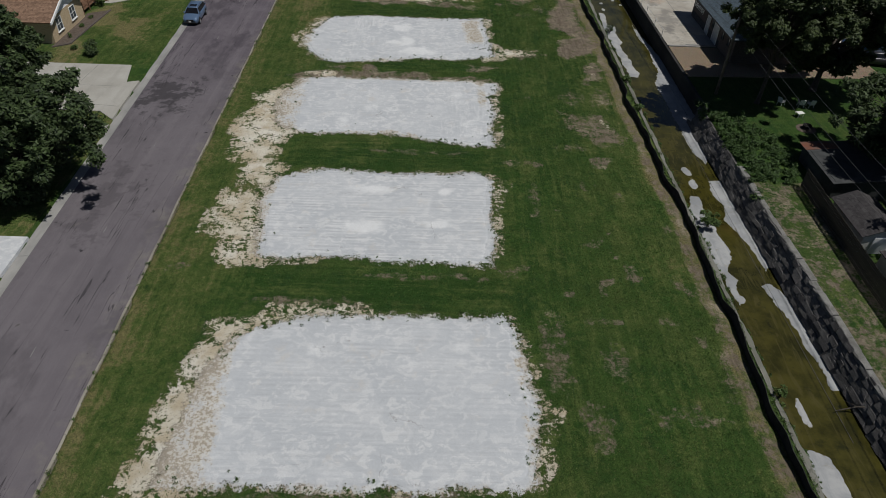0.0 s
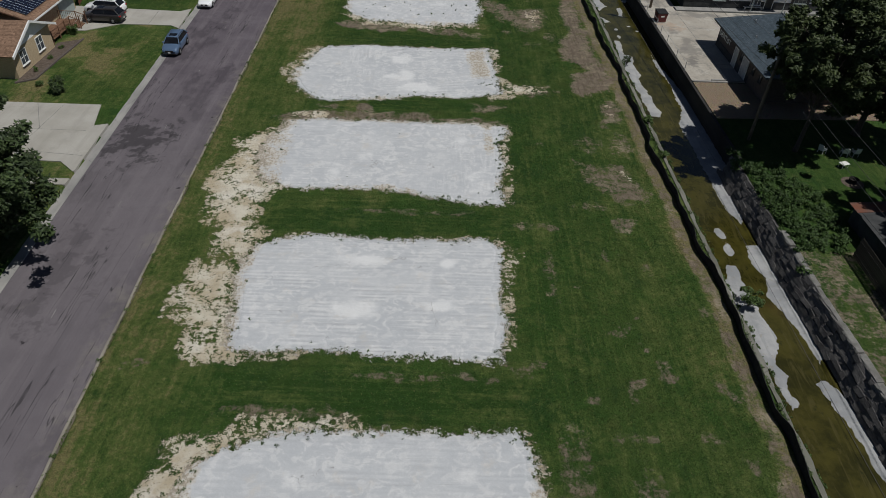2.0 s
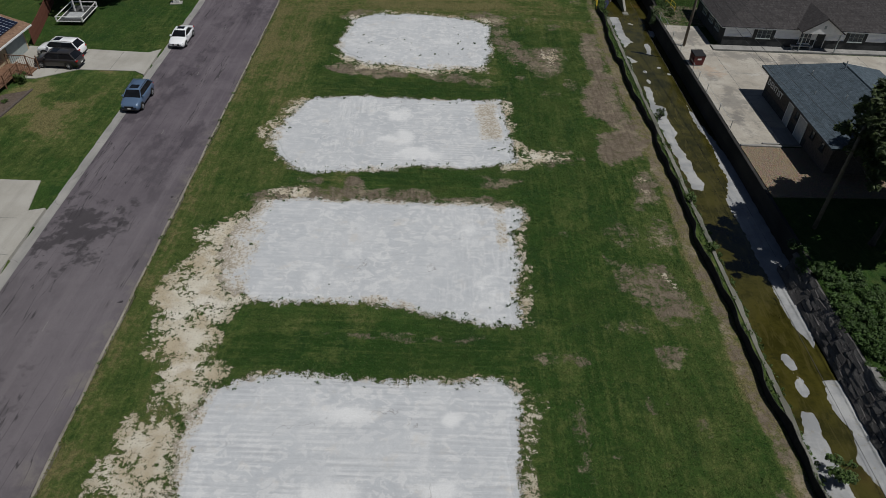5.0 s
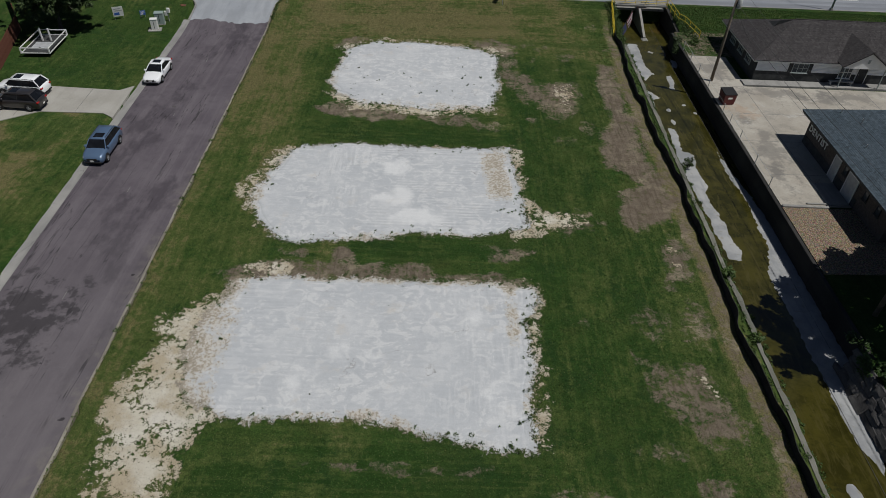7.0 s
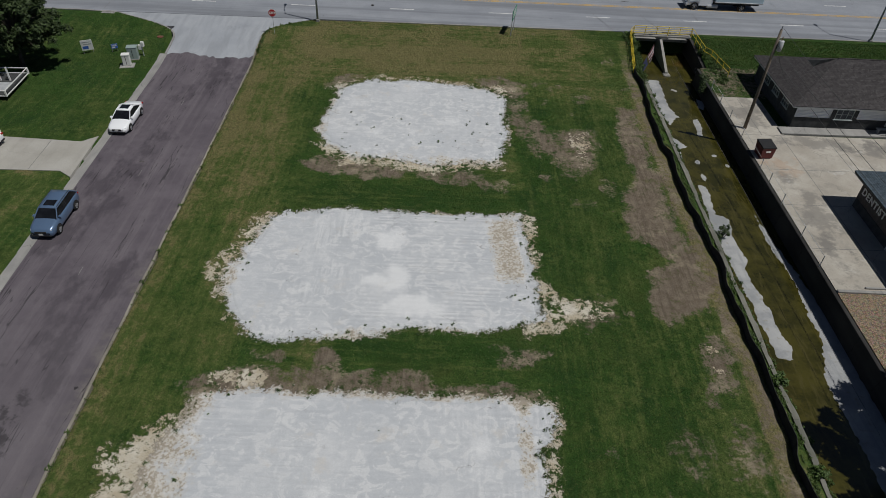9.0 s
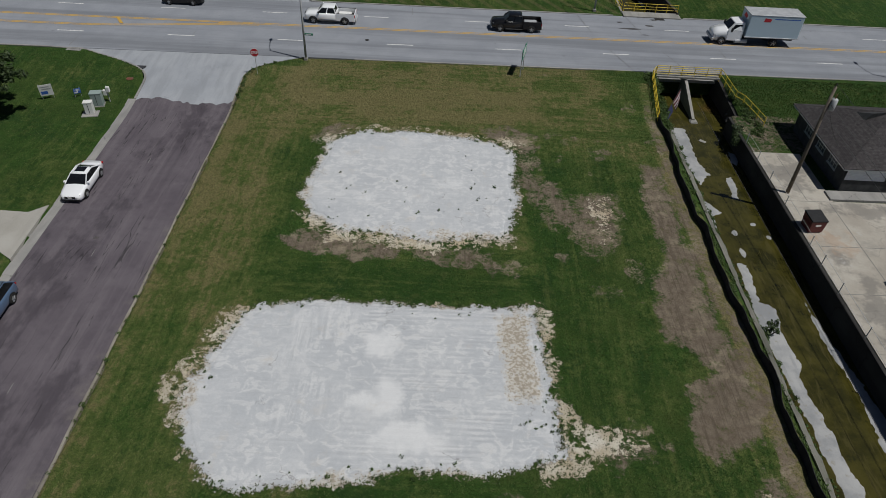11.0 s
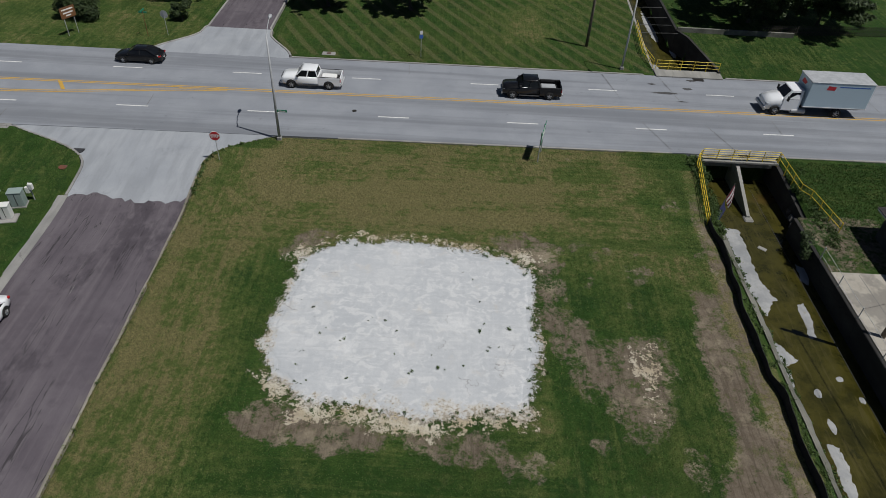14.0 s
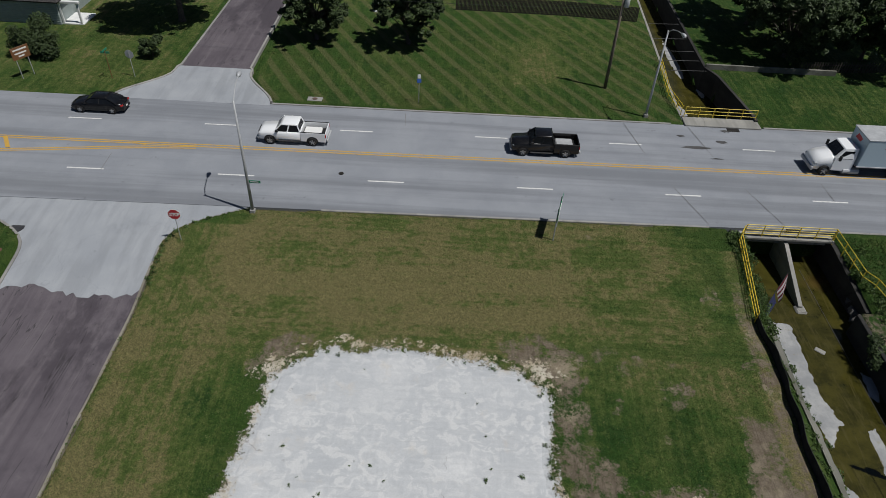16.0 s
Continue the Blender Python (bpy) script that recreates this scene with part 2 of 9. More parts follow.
SPILL.append(([(7.4, 71.2), (9.5, 72.0), (13.2, 73.3), (13.2, 74.1), (9.2, 74.5), (8.6, 78.0), (8.2, 84.4), (7.4, 84.2)], 0.7))
SPILL.append(([(-10.6, 93.4), (-7.4, 90.4), (-4.0, 90.2), (0.4, 89.4), (3.4, 90.4), (6.6, 90.6), (6.2, 92.0), (0.0, 92.2), (-8.6, 94.2)], 0.8))
SPILL.append(([(-11.2, 104.6), (-10.2, 103.6), (-6.6, 106.2), (-0.4, 106.6), (6.0, 105.3), (7.4, 103.2), (8.8, 104.4), (7.4, 106.3), (-0.2, 107.4), (-7.2, 107.4)], 0.5))
SPILL.append(([(-12.2, 66.8), (-9.2, 67.4), (-9.0, 66.0), (-12.2, 65.2)], 0.7))
SPILL.append(([(13.1, 97.8), (15.0, 97.4), (15.5, 95.6), (14.9, 93.7), (14.2, 91.0), (13.4, 91.2), (13.6, 93.7), (12.8, 95.4)], 0.40))
SPILL.append(([(17.0, 59.2), (18.6, 59.0), (19.0, 56.4), (18.0, 57.0)], 0.38))
SPILL.append(([(18.6, 71.6), (20.2, 71.4), (19.6, 68.0), (18.6, 67.4)], 0.36))
# dried white places on the pads: centre, half width, half length
DRIED = [(-3.6, 39.8, 1.9, 0.9), (-3.4, 44.9, 2.0, 0.55), (2.7, 44.8, 0.6, 0.6), (2.1, 40.4, 1.3, 0.6), (-5.6, 27.2, 0.5, 0.7), (3.6, 27.6, 0.7, 0.4), (3.4, 26.4, 0.8, 0.4), (-0.2, 26.3, 1.3, 0.5),
         (-2.4, 80.2, 1.3, 1.3), (-1.6, 75.9, 0.9, 1.7), (-3.0, 75.7, 1.1, 0.7), (-0.4, 73.3, 2.2, 1.2), (-4.4, 59.1, 0.9, 0.8), (-2.5, 58.8, 0.8, 0.6), (-6.8, 56.4, 0.6, 1.6), (5.4, 56.0, 1.3, 2.4), (4.2, 62.0, 1.0, 1.6), (2.0, 98.4, 1.6, 1.0), (-5.4, 96.0, 1.0, 1.4)]
# bare earth with worn edges: outline, strength, how far the edge fades
BARE = []
BARE.append(([(18.6, 102.8), (20.5, 102.3), (20.1, 95.9), (20.2, 89.0), (20.0, 83.5), (20.8, 80.1), (21.0, 75.8), (20.1, 74.0), (17.2, 72.7), (16.1, 73.7), (16.6, 77.0), (18.3, 78.9), (18.0, 80.5), (16.1, 81.8), (16.9, 87.5), (18.2, 88.8), (18.2, 95.2)], 1.15, 0.8))
BARE.append(([(7.8, 102.9), (9.0, 102.7), (9.4, 100.2), (10.9, 99.2), (10.9, 97.1), (12.9, 97.8), (15.5, 98.0), (15.8, 96.1), (15.5, 93.4), (14.2, 90.5), (13.0, 89.6), (12.1, 90.0), (11.5, 91.9), (10.0, 93.4), (8.9, 95.6), (8.0, 97.5), (7.6, 99.5)], 0.85, 1.4))
BARE.append(([(-11.0, 90.3), (-9.2, 91.3), (-6.0, 90.5), (-3.4, 90.1), (-1.6, 89.6), (-2.0, 88.7), (-4.4, 88.2), (-7.5, 88.4), (-9.9, 88.9)], 0.95, 0.6))
BARE.append(([(-1.4, 89.7), (1.8, 89.5), (5.0, 90.0), (5.1, 88.8), (2.8, 87.9), (0.0, 88.0)], 0.7, 0.7))
BARE.append(([(4.0, 88.8), (5.9, 88.9), (7.6, 88.1), (6.4, 86.8), (4.9, 87.1)], 0.6, 0.7))
BARE.append(([(-11.3, 105.1), (-9.0, 107.7), (-7.2, 107.6), (-7.5, 106.4), (-9.7, 104.6), (-11.0, 104.0)], 0.75, 0.6))
BARE.append(([(4.0, 107.4), (6.7, 108.4), (9.7, 106.7), (10.0, 104.9), (8.1, 102.9), (7.3, 104.8), (5.7, 105.8)], 0.8, 0.6))
BARE.append(([(14.7, 58.7), (18.4, 59.1), (19.0, 56.2), (20.1, 55.1), (19.3, 53.0), (17.2, 53.0), (16.7, 54.5), (14.5, 56.0)], 0.74, 1.0))
BARE.append(([(15.8, 50.4), (17.2, 50.5), (16.9, 49.1), (15.7, 49.1)], 0.8, 0.5))
BARE.append(([(19.0, 72.1), (20.9, 71.7), (19.9, 67.1), (17.8, 66.0)], 0.8, 0.8))
BARE.append(([(-13.9, 65.5), (-13.5, 66.3), (-11.4, 67.4), (-6.6, 67.4), (-1.8, 67.5), (1.0, 67.8), (1.5, 66.9), (7.9, 66.6), (7.8, 66.1), (-1.0, 65.9), (-9.3, 65.5), (-12.8, 65.0)], 0.85, 0.5))
BARE.append(([(-6.8, 68.7), (-4.8, 69.1), (-4.5, 67.5), (-6.3, 67.4)], 0.95, 0.45))
BARE.append(([(4.5, 70.1), (6.0, 69.7), (7.1, 69.7), (8.2, 70.3), (8.8, 69.4), (7.3, 68.4), (5.2, 68.2)], 0.68, 0.6))
BARE.append(([(-10.4, 68.8), (-8.3, 68.9), (-7.8, 68.0), (-9.8, 67.8)], 0.72, 0.5))
BARE.append(([(11.5, 73.0), (12.2, 72.5), (11.3, 71.4), (10.4, 71.6)], 0.7, 0.5))
BARE.append(([(6.2, 35.4), (8.8, 35.7), (8.7, 35.0), (6.3, 34.8)], 0.75, 0.5))
BARE.append(([(14.1, 34.5), (14.7, 34.4), (14.1, 32.6), (13.5, 32.7)], 0.75, 0.5))
# smaller thin places: centre, half width, half length, strength
THIN = [(12.2, 72.9, 1.6, 0.5, 0.5), (16.2, 35.2, 0.6, 0.9, 0.6), (9.4, 49.6, 2.0, 0.5, 0.5), (10.0, 44.0, 0.9, 3.6, 0.34), (-6.6, 31.4, 4.2, 0.5, 0.55), (1.6, 34.4, 6.0, 0.4, 0.45), (-2.4, 16.4, 8.8, 1.0, 0.7),
        (0.6, 51.0, 7.0, 0.35, 0.4), (9.6, 27.6, 1.2, 4.0, 0.42), (11.6, 22.5, 1.2, 1.5, 0.45), (13.5, 27.0, 1.0, 2.0, 0.4), (18.8, 63.0, 1.4, 2.6, 0.42), (16.0, 62.4, 1.4, 2.0, 0.42), (13.0, 86.0, 1.4, 1.0, 0.4), (10.4, 89.6, 0.6, 0.6, 0.6), (-16.2, 34.6, 1.2, 0.5, 0.4)]
# sun-bleached grass: outline, strength, how far the edge fades
BLEACHED = [
    ([(-14.5, 111.9), (2.2, 113.8), (8.3, 113.4), (8.9, 112.2), (-3.2, 110.9), (-13.5, 110.8)], 1.1, 0.8),
    ([(-9.4, 110.0), (8.7, 110.6), (10.5, 109.2), (-6.4, 108.2)], 0.5, 1.0),
    ([(4.2, 153.1), (12.1, 154.1), (11.4, 142.6), (5.2, 141.9)], 0.55, 3.0),
]


def blotches(x, y, rows):
    out = np.zeros(np.broadcast(x, y).shape)
    for cx, cy, rx, ry, k in rows:
        r = np.sqrt(((x - cx) / rx) ** 2 + ((y - cy) / ry) ** 2)
        out = np.maximum(out, k * smooth(1.75, 0.3, r))
    return out


def warped(x, y, reach=1.6, scale=0.55):
    return x + reach * (grain(x, y, scale, 4, 11) - 0.5) * 2, y + reach * (grain(x, y, scale, 4, 13) - 0.5) * 2


def ragged(x, y):
    """Uneven edge of the gravel, metres."""
    return 0.34 * (grain(x, y, 0.45, 2, 5) - 0.5) + 0.5 * (grain(x, y, 1.3, 3, 3) - 0.5)


def pad_distance(x, y):
    rough = ragged(x, y)
    return [edge_distance(p, x, y) + rough for p in PADS]


def gravel_amount(x, y):
    """1 well within a pad, 0.5 at its edge, 0 on the lawn."""
    return smooth(0.75, -0.75, np.min(pad_distance(x, y), axis=0))


def sand_amount(x, y):
    u, v = warped(x, y, 0.6, 0.9)
    out = np.zeros(np.broadcast(x, y).shape)
    for outline, k in SPILL:
        out = np.maximum(out, k * soft_area(outline, u, v, 1.5, -1.3))
    ring = np.min([edge_distance(p, u, v) for p in PADS], axis=0)
    return np.maximum(out * (0.72 + 0.5 * grain(x, y, 0.5, 3, 21)), (0.0 + 0.62 * grain(x, y, 0.3, 2, 8)) * smooth(1.0, -0.3, ring))


def faded(x, y, rows):
    out = np.zeros(np.broadcast(x, y).shape)
    for outline, k, w in rows:
        out = np.maximum(out, k * soft_area(outline, x, y, w, -w))
    return out


def earth_amount(x, y):
    u, v = warped(x, y, 0.7, 0.7)
    verge = 0.62 * smooth(0.85, 0.3, np.abs(u * 0.3 + x * 0.7 - fence_line(y) + 0.75)) * smooth(8, 14, y) * smooth(118, 110, y)
    lot = np.maximum(np.maximum(faded(u, v, BARE), blotches(u, v, THIN)), verge)
    lot = np.maximum(lot, 0.40 * smooth(0.60, 0.78, grain(x, y, 0.5, 3, 31)) * smooth(8, 12, x))
    return np.where(x > 28, 0.42 * (y < 47) * (x < 33.5) + 0.6 * smooth(104, 106, y) * smooth(113, 110, y) * (x < 36), lot * ((x > -19) & (x < 23) & (y < 118)))


def dry_amount(x, y):
    e = street_east(y)
    north = (0.8 + 0.6 * grain(x, y, 0.25, 4, 23)) * smooth(101, 109, y + 4 * (grain(x, y, 0.2, 3, 16) - 0.5)) * smooth(-19, -13, x) * smooth(22, 14, x) * (y < 120)
    verge = (0.4 * smooth(2.6, 0.3, x - e) + (0.46 + 0.3 * smooth(80, 100, y)) * smooth(9.5, 2.5, x - e)) * (x > e)
    east = (0.3 * (0.35 + 0.65 * smooth(44, 56, y)) * smooth(8, 1.5, fence_line(y) - x) + 0.7 * smooth(1.7, 0.9, fence_line(y) - x)) * (x < fence_line(y))
    north_half = 0.35 + 0.65 * smooth(44, 56, y)
    middle = (0.08 + 0.16 * smooth(8, 14, x) * north_half + 0.55 * north_half * smooth(0.44, 0.70, grain(x * 1.6, y * 0.5, 0.12, 3, 15))) * (y < 107) * (x > -19) * (x < 23)
    front = ((y > 66) & (y < 87)) * (0.38 + 1.0 * smooth(0.45, 0.62, grain(x, y, 0.2, 4, 9)) * smooth(-30, -34, x))
    yard = np.where(y > 92, 0.02 + 0.25 * smooth(0.55, 0.7, grain(x, y, 0.12, 3, 9)), np.where(y < 57, 0.75, front)) * (x < -28) * (y < 119)
    over = 0.3 * (y > 135) * smooth(0.45, 0.7, grain(x, y, 0.1, 2, 2)) + 0.55 * (y > 135) * (x < -28)
    u, v = warped(x, y, 1.0, 0.4)
    return np.clip(0.92 * north + 1.15 * faded(u, v, BLEACHED) + (verge + east) * (y < 117) + middle + yard + over + 0.3 * ((x > 28) & (y < 47) & (x < 33.5)), 0, 1.5)


def lush_amount(x, y):
    """Well-watered deep green strips between and beside the pads."""
    rows = [(32.6, 1.6), (49.9, 1.9), (69.4, 0.8), (86.0, 1.8), (14.0, 3.0)]
    gx, gy = x, y
    x, y = warped(x, y, 1.5, 0.28)
    w = np.zeros(np.broadcast(x, y).shape)
    for cy, half in rows:
        w = np.maximum(w, smooth(half + 1.2, half - 1.0, np.abs(y - cy)) * smooth(15, 8, np.abs(x + 1.5)))
    side = 0.6 * smooth(3.0, 1.0, np.abs(x - 10.4 - 1.5 * (grain(x, y, 0.1, 2, 3) - 0.5))) + 0.6 * smooth(2.2, 0.6, np.abs(x + 12.4)) * smooth(66, 70, y)
    far = 0.7 * smooth(0.46, 0.66, grain(x * 1.4, y * 0.5, 0.16, 3, 25)) * (x > 8) * (x < 21)
    ring = 0.9 * smooth(1.6, 0.4, np.abs(y - 107.6)) * smooth(6, 3, np.abs(x + 1)) + 0.8 * smooth(1.6, 0.4, np.abs(x - 17.0)) * smooth(88, 92, y) * smooth(104, 99, y)
    lot = np.maximum(np.maximum(w, side), far) * smooth(-18, -14, x) * smooth(107, 102, y)
    return np.clip(np.where(gx > 28, np.where((gy < 47) & (gx < 33.5), 0.1, np.where(gy < 70, 0.6, 0.8)), np.maximum(lot, ring) + 0.5 * ((gx < -28) & (gy > 92) & (gy < 118))), 0, 1.3)


def cross_amount(x, y):
    """Where the mower ran east to west."""
    gap = np.min([edge_distance(p, x, y) for p in PADS], axis=0)
    return smooth(10.5, 8, np.abs(x + 1.5)) * (gap > -1) * (y < 104) * 1.0 + smooth(105, 108, y) * (y < 119.5) * smooth(-17, -13, x)


def pad_rim(x, y):
    """Tan dirt worked into the gravel: along the edges, wider on the west sides."""
    d = np.min([edge_distance(p, x, y) for p in PADS], axis=0)
    out = 0.55 * smooth(-1.0, 0.5, d + 1.2 * (grain(x, y, 0.35, 2, 12) - 0.5))
    one, two, three, four, five = y < 33, (y > 33) & (y < 50), (y > 50) & (y < 68), (y > 68) & (y < 86), y > 86
    out = out + one * (0.85 * smooth(-8.2, -11.2, x + 0.10 * (y - 18)) + 0.4 * smooth(6.3, 7.4, x)) + two * 0.6 * smooth(-10.2, -12.0, x)
    out = out + three * (0.75 * smooth(-9.6, -13.0, x) + 0.5 * smooth(65.0, 66.0, y) + 0.75 * smooth(0.8, 0.1, np.abs(x - 6.6)) * smooth(58, 62, y) + 0.3 * smooth(56.5, 54, y) * smooth(4, 1, np.abs(x + 1)))
    out = out + four * (0.95 * smooth(1.7, 0.5, np.abs(x - 6.3 + 0.08 * (y - 79))) * smooth(75, 77, y) * smooth(84, 82.5, y) + 0.3 * smooth(-11.2, -13.4, x) + 0.5 * smooth(71.8, 70.8, y) * smooth(6.5, 3, np.abs(x + 0.5)))
    return out + five * (0.45 * smooth(93.8, 91.4, y) + 0.3 * smooth(-8.6, -10.2, x))


def dried_amount(x, y):
    out = np.zeros(np.broadcast(x, y).shape)
    for cx, cy, rx, ry in DRIED:
        out = np.maximum(out, (0.95 if 34 < cy < 49 or 69 < cy < 85 else 0.55) * smooth(1.6, 0.2, (np.abs((x - cx) / rx) ** 2.4 + np.abs((y - cy) / ry) ** 2.4) ** (1 / 2.4)))
    return out


def ridge_amount(x, y):
    """Where the blade left fine east-west ridges."""
    two, three, four = (y > 33) & (y < 50), (y > 50) & (y < 68), (y > 68) & (y < 86)
    return 0.2 + two * (0.45 + 0.3 * smooth(45, 41, y)) + three * 0.3 * smooth(-4, -9, x) + four * 0.6 * smooth(-4.5, -3.0, x) * smooth(7, 5, x) + 0.2 * (y < 33)


def track_amount(x, y):
    """Where tyres and tracks ran north to south."""
    four = (y > 68) & (y < 86)
    return four * smooth(-9.5, -8, x) * smooth(-3.6, -4.6, x) * smooth(72, 75, y) + ((y > 50) & (y < 68)) * 0.7 * smooth(0, 3, x) + 0.25 * (y > 86)


# ---- ground materials ----


def ground_colours(m):
    """Mown grass: mottled green with paler streaks along the mowing and straw-coloured dry places."""
    dry, lush, across = m.attribute("dry"), m.attribute("lush"), m.attribute("across")
    along = m.noise(1.0, 6, 0.68, at=m.stretch(2.4, 0.16, 1, 2))
    cross = m.noise(1.0, 6, 0.68, at=m.stretch(0.16, 2.4, 1, 1))
    streak = m.math("ADD", m.math("MULTIPLY", along, m.math("SUBTRACT", 1.0, across)), m.math("MULTIPLY", cross, across))
    big, mid, fine = m.noise(0.16, 5, 0.6), m.noise(0.8, 7, 0.68), m.noise(17.0, 4, 0.75)
    col = m.mix(m.step(mid, 0.30, 0.70), (0.030, 0.072, 0.014), (0.058, 0.114, 0.025))
    col = m.mix(m.step(big, 0.38, 0.64, 0, 0.6), col, (0.074, 0.104, 0.027))
    col = m.mix(m.step(m.noise(0.23, 7, 0.7), 0.55, 0.70, 0, 0.45), col, (0.092, 0.082, 0.029))
    green = m.math("ADD", lush, m.math("MULTIPLY", m.swing(0.5, 8, 0.74), 0.9))
    col = m.mix(m.step(green, 0.2, 1.0, 0, 0.72), col, (0.022, 0.062, 0.012))
    col = m.mix(m.step(streak, 0.50, 0.64, 0, 0.38), col, (0.094, 0.124, 0.036))
    col = m.mix(m.step(streak, 0.47, 0.35, 0, 0.32), col, (0.022, 0.050, 0.010))
    col = m.mix(m.step(m.noise(0.28, 8, 0.72, at=m.stretch(1.3, 0.8, 1, 20)), 0.53, 0.62, 0, 0.5), col, (0.019, 0.054, 0.016))
    col = m.mix(m.step(m.noise(1.1, 7, 0.72), 0.56, 0.66, 0, 0.55), col, (0.016, 0.050, 0.013))
    col = m.mix(m.step(m.noise(0.5, 8, 0.74), 0.56, 0.68, 0, 0.5), col, (0.118, 0.126, 0.046))
    col = m.mix(m.step(m.noise(2.4, 7, 0.75, at=m.stretch(1, 1, 1, 40)), 0.63, 0.71, 0, 0.3), col, (0.150, 0.134, 0.062))
    lines = m.wave(0.16, at=m.stretch(1, 1, 1, -30), distort=1.2, axis="X", detail=2, dscale=0.6)
    col = m.mix(m.math("MULTIPLY", m.attribute("stripes"), m.step(lines, 0.55, 0.9, 0, 0.7)), col, (0.150, 0.146, 0.066))
    yellow = m.math("ADD", dry, m.math("ADD", m.math("MULTIPLY", m.swing(0.35, 8, 0.76), 0.7), m.math("MULTIPLY", m.swing(1.9, 7, 0.76), 0.6)))
    yellow = m.math("ADD", yellow, m.math("MULTIPLY", m.math("SUBTRACT", streak, 0.5), 1.8))
    col = m.mix(m.step(yellow, 0.08, 0.85, 0, 0.85), col, (0.124, 0.154, 0.045))
    col = m.mix(m.step(yellow, 0.72, 1.35, 0, 0.9), col, (0.240, 0.198, 0.096))
    col = m.mix(m.step(m.noise(4.5, 5, 0.75), 0.40, 0.62, 0.30, 0), col, (0.016, 0.036, 0.007))
    return col, big, mid, fine


def gravel_colours(m):
    """Rolled limestone screenings: cool dusty grey with lighter dried scallops, fine blade ridges shaded in colour,
    tracks and tan dirt at the rim; also its relief.
    """
    patch = m.noise(0.22, 5, 0.62)
    wash = m.noise(1.0, 6, 0.62, at=m.stretch(1.3, 1.5, 1), distort=0.9)
    block = m.noise(1.0, 6, 0.64, at=m.stretch(2.4, 0.8, 1), distort=0.6)
    level = m.noise(1.0, 6, 0.64, at=m.stretch(0.8, 2.6, 1), distort=0.5)
    tracked, ridged = m.attribute("tracked"), m.attribute("ridged")
    side = m.math("ADD", m.math("MULTIPLY", block, tracked), m.math("MULTIPLY", level, m.math("SUBTRACT", 1.0, tracked)))
    flake = m.math("ADD", m.math("MULTIPLY", wash, 0.78), m.math("MULTIPLY", side, 0.22))
    grit = m.noise(40, 4, 0.7)
    comb = m.step(m.noise(1.0, 4, 0.6, at=m.stretch(0.16, 4.6, 1, 0.8), distort=0.25), 0.34, 0.66)
    ridge = m.math("ADD", m.math("MULTIPLY", m.wave(0.85, at=m.stretch(0.06, 1, 1, 0.8), distort=5.0, detail=4, dscale=1.4), 0.42), m.math("MULTIPLY", comb, 0.58))
    where = m.math("MULTIPLY", ridged, m.step(m.noise(0.45, 6, 0.7), 0.38, 0.62))
    ruts = m.step(m.noise(1.0, 5, 0.62, at=m.stretch(3.6, 0.3, 1, 4), distort=0.4), 0.32, 0.68)
    there = m.math("MULTIPLY", tracked, m.step(m.noise(0.4, 4, 0.6, at=m.stretch(1, 1, 1, 50)), 0.42, 0.56))
    col = m.mix(m.step(patch, 0.34, 0.66), (0.430, 0.446, 0.464), (0.484, 0.496, 0.508))
    area = m.step(m.noise(0.20, 4, 0.6, at=m.stretch(1, 1, 1, 25)), 0.36, 0.58, 0.45, 1.0)
    col = m.mix(m.math("MULTIPLY", m.step(flake, 0.515, 0.555, 0, 0.62), area), col, (0.605, 0.606, 0.602))
    col = m.mix(m.math("MULTIPLY", m.step(flake, 0.465, 0.42, 0, 0.42), area), col, (0.395, 0.409, 0.428))
    col = m.mix(m.step(m.noise(0.30, 4, 0.55), 0.55, 0.72, 0, 0.4), col, (0.610, 0.612, 0.610))
    # ridge shading put into the colour: pale crests, dark troughs
    col = m.mix(m.math("MULTIPLY", m.step(ridge, 0.50, 0.8, 0, 0.6), where), col, (0.625, 0.626, 0.624))
    col = m.mix(m.math("MULTIPLY", m.step(ridge, 0.40, 0.15, 0, 0.42), where), col, (0.33, 0.335, 0.345))
    col = m.mix(m.math("MULTIPLY", m.step(ruts, 0.5, 0.95, 0, 0.5), there), col, (0.625, 0.626, 0.624))
    col = m.mix(m.math("MULTIPLY", m.step(ruts, 0.3, 0.02, 0, 0.3), there), col, (0.34, 0.345, 0.355))
    scratch = m.noise(1.0, 5, 0.7, at=m.stretch(0.22, 6.0, 1, 12), distort=0.3)
    col = m.mix(m.step(scratch, 0.60, 0.66, 0, 0.3), col, (0.35, 0.355, 0.36))
    dried = m.math("ADD", m.attribute("dried"), m.math("MULTIPLY", m.swing(0.9, 5, 0.6), 0.4))
    col = m.mix(m.step(dried, 0.15, 0.95, 0, 0.8), col, (0.665, 0.667, 0.664))
    col = m.mix(m.step(m.noise(0.5, 7, 0.7), 0.56, 0.72, 0, 0.5), col, (0.53, 0.49, 0.435))
    lumps = m.math("ADD", m.swing(0.5, 8, 0.7), m.math("MULTIPLY", m.swing(2.6, 7, 0.76), 0.8))
    rim = m.mask("rim", lumps, 0.75, 0.05, 0.4)
    col = m.mix(m.step(rim, 0.20, 1.0, 0, 0.75), col, (0.50, 0.455, 0.375))
    speck = m.math("ADD", rim, m.math("MULTIPLY", m.swing(5.0, 6, 0.78, 0.40, 0.60), 1.1))
    col = m.mix(m.step(speck, 0.85, 1.15, 0, 0.75), col, (0.25, 0.205, 0.145))
    col = m.mix(m.step(m.noise(6, 6, 0.78), 0.66, 0.72, 0, 0.4), col, (0.27, 0.25, 0.21))
